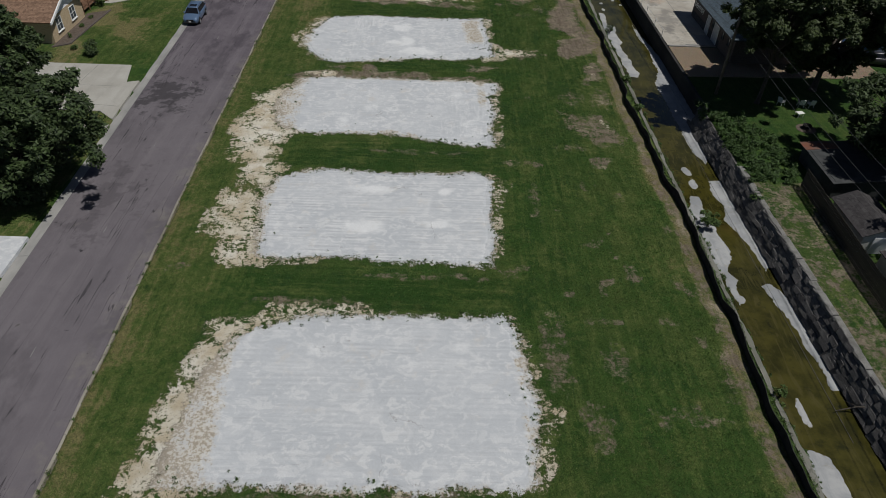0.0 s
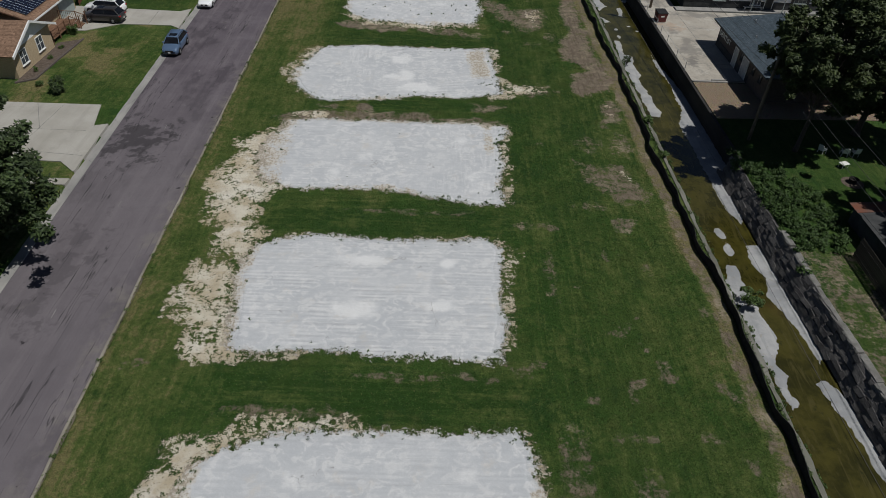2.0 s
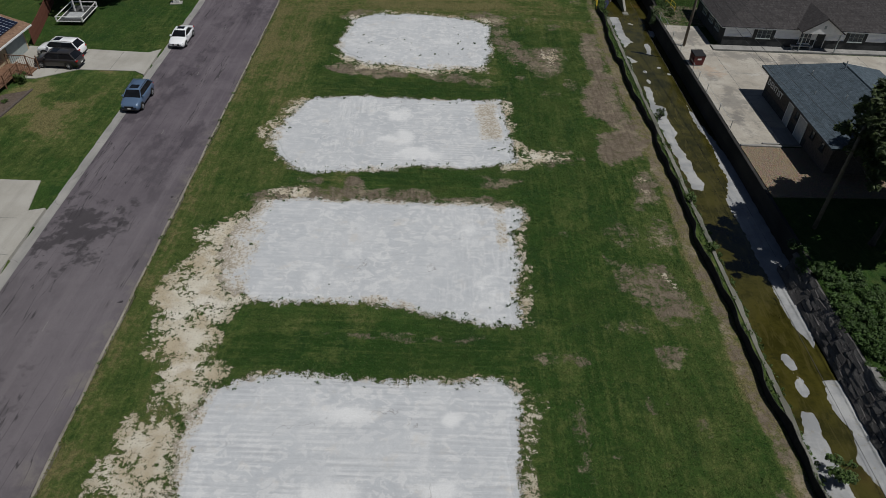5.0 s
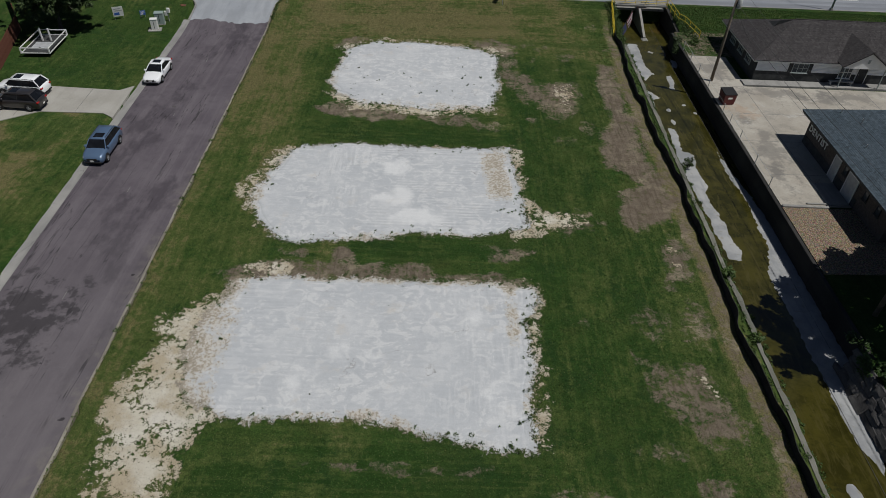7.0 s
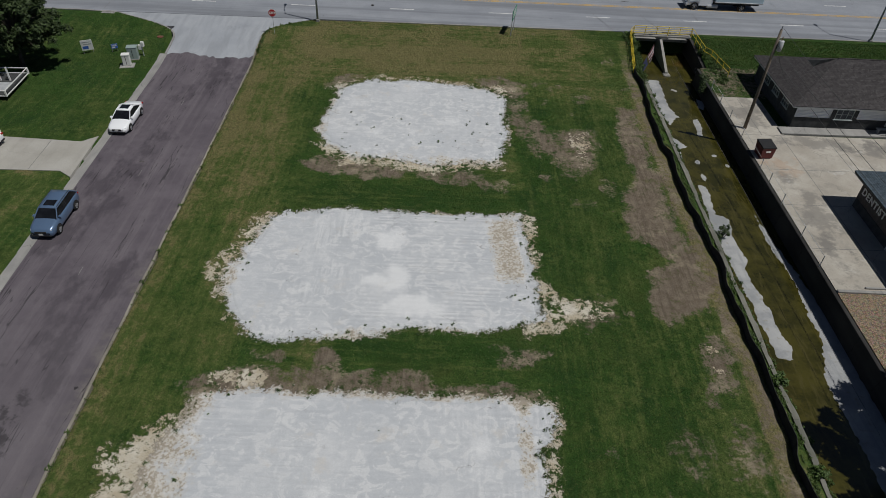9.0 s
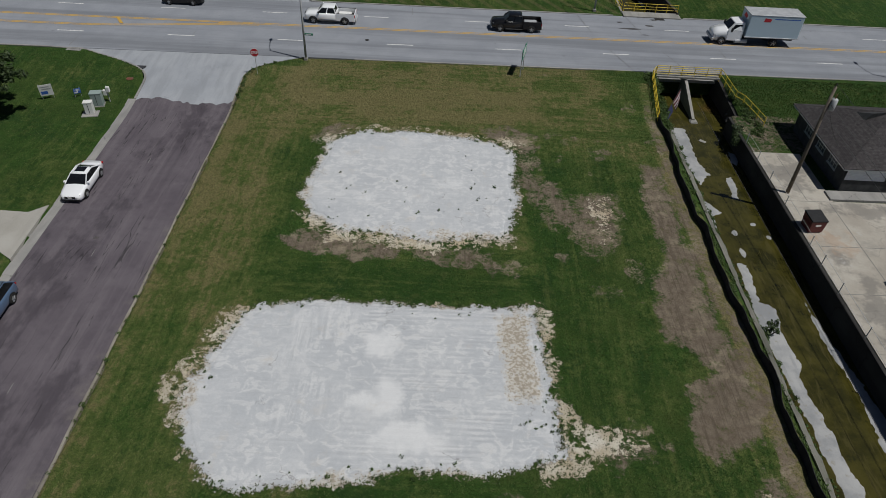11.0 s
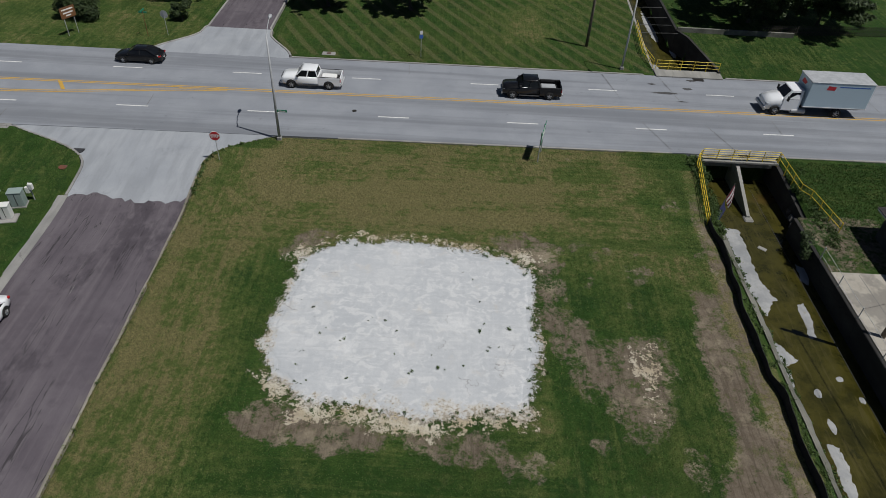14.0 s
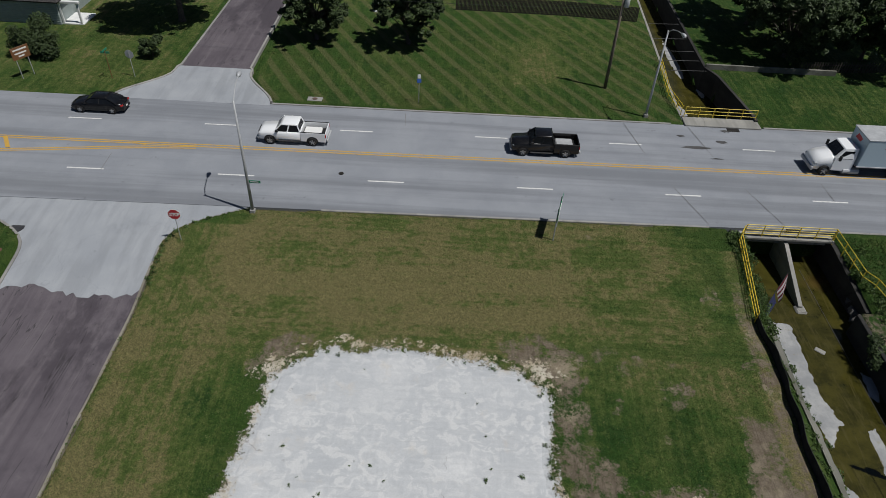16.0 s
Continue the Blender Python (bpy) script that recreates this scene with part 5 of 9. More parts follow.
def shingle_material(name, a, b):
    m = Nodes(name, 0.92, 0.0, 0.15)
    lot = m.piece()
    tabs = m.math("MULTIPLY", m.cells(5.0, at=m.stretch(1, 1, 1), out="Color"), 1.0)
    col = m.mix(m.noise(0.5, 4), a, b)
    col = m.mix(0.4, col, tabs, "OVERLAY")
    col = m.mix(m.step(lot, 0.0, 1.0, 0.0, 0.35), col, tuple(0.6 * c for c in a))
    col = m.mix(m.step(m.noise(40, 3), 0.4, 0.7, 0.3, 0), col, tuple(0.4 * c for c in a))
    m.bump(m.noise(25, 3), 0.4, 0.01)
    return m.done(col)


def leaf_material(name, a, b):
    m = Nodes(name, 0.6, 0.0, 0.3)
    lot = m.island()
    col = m.mix(lot, a, b)
    col = m.mix(m.step(m.noise(0.6, 3), 0.35, 0.7, 0, 0.5), col, tuple(0.55 * c for c in a))
    return m.done(col)


M_LEAF_DARK = leaf_material("dark_leaves", (0.016, 0.030, 0.008), (0.062, 0.094, 0.030))
M_LEAF_MID = leaf_material("locust_leaves", (0.020, 0.034, 0.008), (0.066, 0.090, 0.026))
M_LEAF_SHRUB = leaf_material("shrub_leaves", (0.035, 0.065, 0.014), (0.080, 0.130, 0.030))
M_LEAF_IVY = leaf_material("ivy_leaves", (0.022, 0.050, 0.008), (0.055, 0.104, 0.022))
M_BARK = surface("bark", (0.055, 0.045, 0.036), (0.11, 0.095, 0.08), 5, 0.95, 30, 0.5, 0.8, depth=0.03)
M_POLE_WOOD = surface("weathered_pole_wood", (0.13, 0.105, 0.08), (0.20, 0.17, 0.14), 2, 0.9, 25, 0.4, 0.5)
M_STEEL = surface("galvanised_steel", (0.36, 0.37, 0.38), (0.46, 0.47, 0.48), 2, 0.5, 25, 0.15, 0.05, metallic=0.15)
M_DARK_METAL = surface("dark_metal", (0.03, 0.03, 0.032), (0.055, 0.055, 0.058), 3, 0.5)
M_BLACK = surface("black_plastic", (0.012, 0.012, 0.013), (0.022, 0.022, 0.023), 4, 0.6)
M_TYRE = surface("tyre_rubber", (0.014, 0.014, 0.014), (0.028, 0.027, 0.026), 5, 0.85)
M_RIM = surface("wheel_alloy", (0.35, 0.35, 0.36), (0.5, 0.5, 0.5), 6, 0.35, 30, 0.2, 0, metallic=0.7)
M_GLASS = plain_glass("tinted_glass")
M_WINDOW = plain_glass("window_glass", (0.05, 0.06, 0.07))
M_LAMP_GLASS = paint("headlamp_glass", (0.38, 0.40, 0.42), 0.12)
M_RED_GLASS = paint("red_lamp_glass", (0.35, 0.012, 0.012), 0.2)
M_WHITE = paint("white_paint", (0.72, 0.72, 0.70), 0.5)
M_TRIM = surface("white_trim", (0.66, 0.67, 0.66), (0.74, 0.74, 0.73), 2, 0.6, 20, 0.15, 0.05)
M_YELLOW = paint("yellow_rail_paint", (0.62, 0.45, 0.03), 0.5)
M_RED_SIGN = paint("red_sign", (0.45, 0.02, 0.03), 0.45)
M_GREEN_SIGN = paint("green_sign", (0.02, 0.20, 0.11), 0.45)
M_BROWN_SIGN = paint("brown_sign", (0.17, 0.075, 0.03), 0.5)
M_BLUE_SIGN = paint("blue_sign", (0.04, 0.12, 0.42), 0.5)
M_BRICK_TAN = surface("tan_brick", (0.42, 0.32, 0.20), (0.52, 0.42, 0.28), 6, 0.9, 22, 0.4, 0.4)
M_BRICK_DARK = surface("dark_brick", (0.075, 0.062, 0.055), (0.12, 0.10, 0.088), 6, 0.9, 22, 0.4, 0.4)
M_SIDING = surface("pale_siding", (0.78, 0.79, 0.80), (0.83, 0.84, 0.85), 1.5, 0.7, 20, 0.12, 0.1)
M_SIDING_GREY = surface("grey_green_siding", (0.27, 0.31, 0.30), (0.33, 0.37, 0.36), 1.5, 0.7, 20, 0.15, 0.1)
M_DARK_PANEL = surface("dark_wall_panel", (0.035, 0.037, 0.038), (0.06, 0.062, 0.062), 2, 0.8)
M_ROOF_BLUE = shingle_material("blue_grey_shingles", (0.058, 0.080, 0.100), (0.100, 0.126, 0.148))
M_ROOF_GREY = shingle_material("brown_grey_shingles", (0.052, 0.048, 0.049), (0.080, 0.074, 0.074))
M_ROOF_TAN = shingle_material("brown_shingles", (0.20, 0.125, 0.085), (0.28, 0.18, 0.125))
M_WOOD_RED = surface("red_stained_boards", (0.135, 0.048, 0.030), (0.19, 0.075, 0.048), 2.5, 0.85, 25, 0.35, 0.3)
M_WOOD_GREY = surface("weathered_boards", (0.035, 0.03, 0.025), (0.07, 0.06, 0.05), 2.5, 0.9, 25, 0.4, 0.3)
M_WOOD_DECK = surface("brown_deck_wood", (0.14, 0.075, 0.045), (0.21, 0.12, 0.075), 3, 0.85, 25, 0.35, 0.3)
M_SOLAR = paint("solar_cells", (0.012, 0.016, 0.032), 0.15, 0.0, 0.6)
M_MULCH = surface("dark_mulch", (0.075, 0.058, 0.045), (0.14, 0.11, 0.09), 4, 0.95, 18, 0.6, 0.8, depth=0.03)
M_BIN = paint("maroon_bin_paint", (0.105, 0.012, 0.014), 0.5)
M_CABINET = paint("grey_green_cabinet", (0.25, 0.31, 0.29), 0.5)
M_PLASTIC = paint("white_plastic", (0.66, 0.66, 0.63), 0.5)
M_SHED = surface("pale_shed_panels", (0.42, 0.42, 0.39), (0.5, 0.5, 0.47), 2, 0.7)
M_RUST = surface("rusty_roof_sheet", (0.16, 0.06, 0.035), (0.10, 0.07, 0.06), 1.2, 0.85)
M_WIRE = paint("wire", (0.03, 0.03, 0.032), 0.6)
M_CHARRED = surface("charred_iron", (0.012, 0.011, 0.01), (0.03, 0.028, 0.025), 6, 0.9)


def ground_at(x, y):
    return float(ground_z(x, y))


# ---- plants ----


def leaves(rnd, clumps, count, size, flat=0.4):
    """Many small folded leaves scattered in ball-shaped clumps (x, y, z, r)."""
    s = Shape()
    vol = np.array([c[3] ** 2 for c in clumps])
    pick = rnd.choice(len(clumps), count, p=vol / vol.sum())
    c = np.array(clumps)[pick]
    way = rnd.normal(size=(count, 3))
    way /= np.linalg.norm(way, axis=1, keepdims=True)
    far = rnd.uniform(0.1, 1.15, (count, 1)) ** 0.7
    p = c[:, :3] + way * far * c[:, 3:4] * np.array([1, 1, 0.8])
    n = way * 0.45 + rnd.normal(size=(count, 3)) * flat + np.array([0, 0, 0.5])
    n /= np.linalg.norm(n, axis=1, keepdims=True)
    a = np.cross(n, rnd.normal(size=(count, 3)))
    a /= np.linalg.norm(a, axis=1, keepdims=True)
    b = np.cross(n, a)
    k = size * rnd.uniform(0.7, 1.5, (count, 1))
    v = np.stack([p - a * k, p + b * k * 0.45 - n * k * 0.15, p + a * k, p - b * k * 0.45 - n * k * 0.15], 1).reshape(-1, 3)
    s.v = [tuple(q) for q in v.tolist()]
    s.f = [(4 * i, 4 * i + 1, 4 * i + 2, 4 * i + 3) for i in range(count)]
    return s


def tree(x, y, height, reach, base, seed, leaf, count, size=0.16, label="", trunk=0.22, squash=1.0, name="tree"):
    """A broadleaf tree: trunk, limbs that fork into the crown, and a ragged crown of leaf clumps."""
    rnd = np.random.RandomState(seed)
    t = thing(name, label, "tree", at=pose(x, y, ground_at(x, y)))
    mid = (height + base) / 2
    tall = (height - base) / 2
    clumps = []
    # boughs, each carrying a spray of small leaf clumps
    for i in range(int(20 + 3.4 * reach)):
        w = rnd.normal(size=3)
        w /= np.linalg.norm(w)
        r = rnd.uniform(0.45, 1.0) ** 0.5
        wide = reach * (1 - 0.28 * max(w[2], 0)) * (0.66 + 0.26 * rnd.rand())
        c = np.array([w[0] * r * wide, w[1] * r * wide * squash, mid + w[2] * r * tall * 0.82])
        for k in range(9):
            q = c + rnd.normal(size=3) * np.array([1, 1, 0.6]) * reach * 0.15 + w * reach * 0.05
            clumps.append((q[0], q[1], max(q[2], base * 0.8), rnd.uniform(0.055, 0.13) * reach))
    s = Shape()
    lean = rnd.uniform(-0.3, 0.3, 2)
    s.tube([(0, 0, -0.2), (0.02, 0, 0.4), (lean[0] * 0.4, lean[1] * 0.4, base * 0.6), (lean[0], lean[1], mid)], [trunk * 1.5, trunk, trunk * 0.8, trunk * 0.35], 9)
    part("trunk", s, M_BARK, t, shade=True)
    for cx, cy, cz, r in clumps[::9]:
        s = Shape()
        z0 = base * 0.55 + (mid - base * 0.55) * rnd.uniform(0.1, 0.9)
        f = min(1.0, z0 / mid)
        s.tube([(lean[0] * f, lean[1] * f, z0), (cx * 0.45 + lean[0] * 0.4, cy * 0.45, (z0 + cz) / 2 + 0.2), (cx * 0.92, cy * 0.92, cz)], [trunk * 0.42, trunk * 0.24, 0.02], 5, caps=False)
        part("limb", s, M_BARK, t, shade=True)
    part("crown", leaves(rnd, clumps, count, size), leaf, t)
    return t


def shrub(x, y, wide, tall, seed, leaf, count=700, size=0.09, label="leafy green shrub", name="shrub", z=None):
    rnd = np.random.RandomState(seed)
    t = thing(name, label, "shrub", at=pose(x, y, ground_at(x, y) if z is None else z))
    clumps = [(rnd.uniform(-0.7, 0.7) * wide, rnd.uniform(-0.7, 0.7) * wide, tall * rnd.uniform(0.25, 0.85), wide * rnd.uniform(0.22, 0.45)) for _ in range(14)]
    for cx, cy, cz, r in clumps[::3]:
        s = Shape()
        s.tube([(cx * 0.15, cy * 0.15, -0.1), (cx * 0.6, cy * 0.6, cz * 0.6), (cx, cy, cz)], [0.03, 0.02, 0.008], 4, caps=False)
        part("stem", s, M_BARK, t)
    part("foliage", leaves(rnd, clumps, count, size), leaf, t)
    return t


# street trees and garden trees
tree(-30.5, 43.2, 9.4, 7.1, 0.9, 3, M_LEAF_DARK, 64000, 0.17, "dense dark green broadleaf tree beside the street")
tree(-38.6, 57.0, 9.4, 4.8, 2.2, 5, M_LEAF_DARK, 26000, 0.17, "dark green broadleaf tree in the front yard")
tree(-42.6, 105.6, 7.8, 5.0, 1.8, 8, M_LEAF_DARK, 26000, 0.17, "low spreading dark green tree beside the white frame")
tree(42.4, 65.4, 14.0, 6.9, 2.2, 12, M_LEAF_MID, 100000, 0.2, "large feathery shade tree behind the dental office", 0.36)
tree(43.2, 48.6, 11.0, 6.4, 1.2, 14, M_LEAF_DARK, 42000, 0.19, "dark shade tree beside a shed")
# added outside the view to throw shade over the sheds and fence
tree(43.0, 38.6, 11.5, 5.8, 1.4, 17, M_LEAF_DARK, 26000, 0.2, "unseen tree added to shade the garden sheds")
tree(35.0, 61.8, 14.6, 5.5, 5.4, 15, M_LEAF_MID, 44000, 0.18, "slim tree overhanging the channel")
tree(-14.9, 150.5, 7.2, 3.7, 0.9, 21, M_LEAF_DARK, 24000, 0.17, "rounded dark green tree on the striped lawn")
tree(-4.6, 150.6, 8.4, 3.9, 0.9, 22, M_LEAF_DARK, 26000, 0.17, "rounded dark green tree on the striped lawn")
tree(-31.0, 153.5, 14.0, 6.6, 5.6, 23, M_LEAF_DARK, 34000, 0.2, "tall shade tree over the side street", 0.35)
tree(38.4, 152.6, 11.0, 6.2, 0.9, 25, M_LEAF_DARK, 44000, 0.2, "broad dark tree behind a garden wall")
tree(47.4, 153.0, 11.5, 6.8, 0.9, 26, M_LEAF_DARK, 44000, 0.2, "broad dark tree behind a garden wall")
tree(37.0, 162.0, 12.0, 6.0, 1.2, 27, M_LEAF_DARK, 26000, 0.22, "tall dark tree beyond the channel")
shrub(-35.4, 69.0, 1.1, 1.5, 31, M_LEAF_DARK, 900, 0.11, "ragged dark green bush on the lawn")
shrub(-38.2, 70.3, 0.5, 0.6, 32, M_LEAF_SHRUB, 300, 0.08, "small round bush on the lawn")
shrub(-42.3, 143.4, 2.7, 3.6, 33, M_LEAF_DARK, 9000, 0.13, "large round bush beside the brown sign")
shrub(-31.0, 143.8, 1.4, 2.4, 34, M_LEAF_DARK, 3500, 0.12, "round bush near the street corner")
shrub(24.3, 42.6, 0.9, 1.3, 35, M_LEAF_SHRUB, 700, 0.11, "young sapling growing from the channel edge", "sapling", -1.0)
shrub(23.0, 68.6, 0.7, 0.8, 36, M_LEAF_SHRUB, 500, 0.09, "small bush on the channel lip", "shrub", -0.7)
shrub(24.2, 83.6, 0.6, 0.9, 37, M_LEAF_DARK, 400, 0.09, "small bush on the channel lip", "shrub", -1.0)
shrub(29.4, 108.3, 1.3, 1.4, 38, M_LEAF_DARK, 1300, 0.1, "thorny grey-green bush hanging over the channel wall", "shrub", -0.3)
shrub(23.1, 62.0, 0.5, 0.6, 39, M_LEAF_SHRUB, 300, 0.08, "small bush on the channel lip", "shrub", -0.7)
shrub(23.3, 25.0, 0.5, 0.7, 40, M_LEAF_SHRUB, 300, 0.08, "small bush on the channel lip", "shrub", -0.8)
for k, (bx, by) in enumerate(((-39.9, 73.3), (-39.8, 76.4), (-39.9, 79.2))):
    shrub(bx, by, 0.35, 0.5, 50 + k, M_LEAF_SHRUB, 200, 0.07, "small clipped shrub in the mulch bed")

# ivy bank above the rock wall
rnd = np.random.RandomState(77)
clumps = []
for i in range(330):
    u, v = rnd.rand(2)
    yy = 46.8 + 12.2 * u
    xx = 28.7 + 0.4 * rnd.rand() + v * (3.6 + 1.6 * math.sin(u * 3 + 0.3))
    clumps.append((xx, yy, 0.55 + 0.55 * rnd.rand() ** 2, rnd.uniform(0.18, 0.42)))
ivy = single("ivy_bank", leaves(rnd, clumps, 22000, 0.1), M_LEAF_IVY, "thick bright green vines over the bank", "vines", kind="stuff")
clumps = [(28.5 + 0.9 * rnd.rand(), yy, 0.3 + 0.3 * rnd.rand(), 0.35 + 0.25 * rnd.rand()) for yy in (44.5, 45.0, 45.6, 52.8, 53.3, 58.8, 59.4, 60.2, 60.8, 61.5)]
single("ivy_trail", leaves(rnd, clumps, 1800, 0.11), M_LEAF_IVY, "vines trailing down the rock wall", "vines", kind="stuff")
# rank growth on the channel bank and culvert shoulders
clumps = []
for y in np.arange(9, 112, 0.33):
    clumps.append((float(bed_west(y)) - 0.2 + 0.35 * rnd.rand(), y, -0.85 - 0.2 * rnd.rand(), 0.07 + 0.2 * rnd.rand() ** 2))
    if grain(3.0, y, 0.35, 2, 4) > 0.3:
        w = float(fence_line(y)) + 0.45 + rnd.rand() * (float(bed_west(y)) - float(fence_line(y)) - 0.9)
        clumps.append((w, y, float(ground_z(w, y)) + 0.02, 0.16 + 0.2 * rnd.rand()))
single("bank_weeds", leaves(rnd, clumps, 42000, 0.065, 0.9), M_LEAF_SHRUB, "weeds and tall grass along the concrete lip", "weeds", kind="stuff")
clumps = [(22.3 + 0.9 * rnd.rand(), y, ground_at(22.4, y) + 0.15, 0.3 + 0.25 * rnd.rand()) for y in np.arange(110, 119, 0.22)]
clumps += [(30.3 + 1.6 * rnd.rand(), y, ground_at(31, y) + 0.05, 0.25 + 0.25 * rnd.rand()) for y in np.arange(108, 118, 0.4)]
clumps += [(float(mouth_r(y)) + 0.3 + 0.3 * rnd.rand(), y, ground_at(-17, y) + 0.05, 0.14 + 0.14 * rnd.rand()) for y in np.arange(111, 118.5, 0.5)]
single("rank_weeds", leaves(rnd, clumps, 9000, 0.09, 0.9), M_LEAF_SHRUB, "rank weeds around the culvert rails", "weeds", kind="stuff")

# ---- vehicles ----


def wheel(parent, x, y, r, wide, side):
    """Tyre with a rim; side +1 faces +y."""
    w = Shape()
    ring = lambda rad, yy: [(x + rad * math.cos(a), yy, r + rad * math.sin(a)) for a in np.linspace(0, 2 * math.pi, 21)[:-1]]
    o, i = y + side * wide / 2, y - side * wide / 2
    w.loft([ring(r * 0.62, o), ring(r * 0.94, o), ring(r, o - side * 0.03), ring(r, i + side * 0.03), ring(r * 0.94, i), ring(r * 0.62, i)] if side > 0 else
           [ring(r * 0.62, i), ring(r * 0.94, i), ring(r, i + side * 0.03), ring(r, o - side * 0.03), ring(r * 0.94, o), ring(r * 0.62, o)], caps=False)
    t = part("tyre", w, M_TYRE, parent, shade=True)
    d = Shape()
    for k in range(5):
        a = 2 * math.pi * k / 5 + 0.3
        d.tube([(x, o - side * 0.02, r), (x + 0.6 * r * math.cos(a), o - side * 0.015, r + 0.6 * r * math.sin(a))], [0.06, 0.045], 5)
    d.loft([ring(r * 0.66, o - side * 0.01), ring(r * 0.58, o - side * 0.035)], caps=False)
    d.tube([(x, o, r), (x, o - side * 0.12, r)], 0.085, 10)
    part("rim", d, M_RIM, t)
    s = Shape()
    s.tube([(x, i + side * 0.04, r), (x, i + side * 0.12, r)], r * 0.64, 16)
    part("brake_disc", s, M_DARK_METAL, t)


def car(label, at, body, length=4.75, width=1.84, height=1.5, hood=0.95, belt=0.98, cowl=0.23, roof0=0.40, roof1=0.80, tail=0.95, deck=0.98, clear=0.2, wheel_r=0.335, roof_paint=None, rails=False, sunroof=False, name="car"):
    """A road car, nose towards +x. cowl, roof0, roof1 and tail: where the windscreen, the roof and the rear window begin and end, as shares of the length from the nose."""
    c = thing(name, label, "car", at=at)
    L, W = length, width / 2
    X = lambda u: L / 2 - u * L
    tops = [(0.0, 0.58, 0.62), (0.012, hood * 0.74, 0.78), (0.045, hood * 0.86, 0.90), (0.12, hood * 0.95, 0.975), (cowl, belt, 1.0), (0.42, belt + 0.01, 1.0), (0.62, belt + 0.02, 1.0), (0.80, belt + 0.03, 0.99), (tail, deck, 0.95), (0.985, deck * 0.93, 0.86), (1.0, deck * 0.70, 0.74)]
    rings = []
    for u, z, k in tops:
        w = W * k
        lo = clear + (0.10 if u < 0.02 or u > 0.98 else 0.0)
        rings.append([(X(u), w * 0.86, lo), (X(u), w * 0.97, lo + 0.10), (X(u), w, lo + 0.30), (X(u), w * 0.985, z * 0.80), (X(u), w * 0.93, z * 0.965), (X(u), w * 0.72, z + 0.012), (X(u), 0, z + 0.03),
                      (X(u), -w * 0.72, z + 0.012), (X(u), -w * 0.93, z * 0.965), (X(u), -w * 0.985, z * 0.80), (X(u), -w, lo + 0.30), (X(u), -w * 0.97, lo + 0.10), (X(u), -w * 0.86, lo)])
    s = Shape()
    s.loft(rings)
    hull = part("body", s, body, c, shade=True)
    # cabin
    zb, zr = belt + 0.0, height
    wb, wr = W * 0.90, W * 0.70
    f0, f1, r1, r0 = X(cowl), X(roof0), X(roof1), X(tail)
    base = lambda x, side: Vector((x, side * wb, zb))
    top = lambda x, side: Vector((x, side * wr, zr - 0.05))
    s = Shape()
    s.add([base(f0, -1), base(f0, 1), top(f1, 1), top(f1, -1)], [(0, 1, 2, 3)])
    s.add([(f0 + 0.05, -wb * 0.8, zb - 0.01), (f0 + 0.05, wb * 0.8, zb - 0.01), base(f0, 1), base(f0, -1)], [(0, 1, 2, 3)])
    part("windscreen", s, M_GLASS, c)
    s = Shape()
    s.add([base(r0, 1), base(r0, -1), top(r1, -1), top(r1, 1)], [(0, 1, 2, 3)])
    part("rear_window", s, M_GLASS, c)
    for side in (1, -1):
        s = Shape()
        q = [base(f0, side), base(r0, side), top(r1, side), top(f1, side)]
        s.add(q, [(0, 3, 2, 1)] if side > 0 else [(0, 1, 2, 3)])
        glass = part("side_window", s, M_GLASS, c)
        for a, b, r, m in ((base(f0, side), top(f1, side), 0.04, body), (base(r0, side), top(r1, side), 0.06, body), (base((f0 + r0) / 2 + 0.05, side), top((f1 + r1) / 2, side), 0.03, M_BLACK), (top(f1, side), top(r1, side), 0.045, body)):
            s = Shape()
            s.tube([a, b], r, 6)
            part("pillar", s, m, c)
        if rails:
            s = Shape()
            s.tube([top(f1 - 0.15, side) + Vector((0, 0, 0.07)), top((f1 + r1) / 2, side) + Vector((0, 0, 0.11)), top(r1, side) + Vector((0, 0, 0.07))], 0.022, 6)
            part("roof_rail", s, M_DARK_METAL, c)
        s = Shape()
        s.box(f0 - 0.38, f0 - 0.16, side * (W + 0.02) - 0.09, side * (W + 0.02) + 0.09, belt + 0.0, belt + 0.15, 0.04)
        part("mirror", s, body, c)
        s = Shape()
        s.box(X(0.035) - 0.2, X(0.035) + 0.04, side * W * 0.66 - 0.17, side * W * 0.66 + 0.17, hood * 0.70, hood * 0.82, 0.05)
        part("headlight", s, M_LAMP_GLASS, c)
        s = Shape()
        s.box(X(0.985) - 0.06, X(0.985) + 0.16, side * W * 0.74 - 0.17, side * W * 0.74 + 0.17, deck * 0.74, deck * 0.90, 0.04)
        part("taillight", s, M_RED_GLASS, c)
        for xx in (X(0.185), X(0.79)):
            s = Shape()
            arc = [(xx + (wheel_r + 0.09) * math.cos(a), side * (W + 0.004), wheel_r + (wheel_r + 0.09) * math.sin(a)) for a in np.linspace(-0.15, math.pi + 0.15, 14)]
            s.add(arc, [tuple(range(14)) if side < 0 else tuple(range(13, -1, -1))])
            part("wheel_well", s, M_BLACK, c)
            wheel(c, xx, side * (W - 0.075), wheel_r, 0.22, side)
    s = Shape()
    n = 6
    rings = []
    for i in range(n + 1):
        u = i / n
        x = f1 + (r1 - f1) * u
        rise = 0.035 * math.sin(math.pi * (0.1 + 0.8 * u))
        rings.append([(x, wr * 1.02, zr - 0.07), (x, wr * 0.8, zr - 0.02 + rise), (x, 0, zr + rise), (x, -wr * 0.8, zr - 0.02 + rise), (x, -wr * 1.02, zr - 0.07)])
    s.loft(rings)
    part("roof", s, roof_paint or body, c, shade=True)
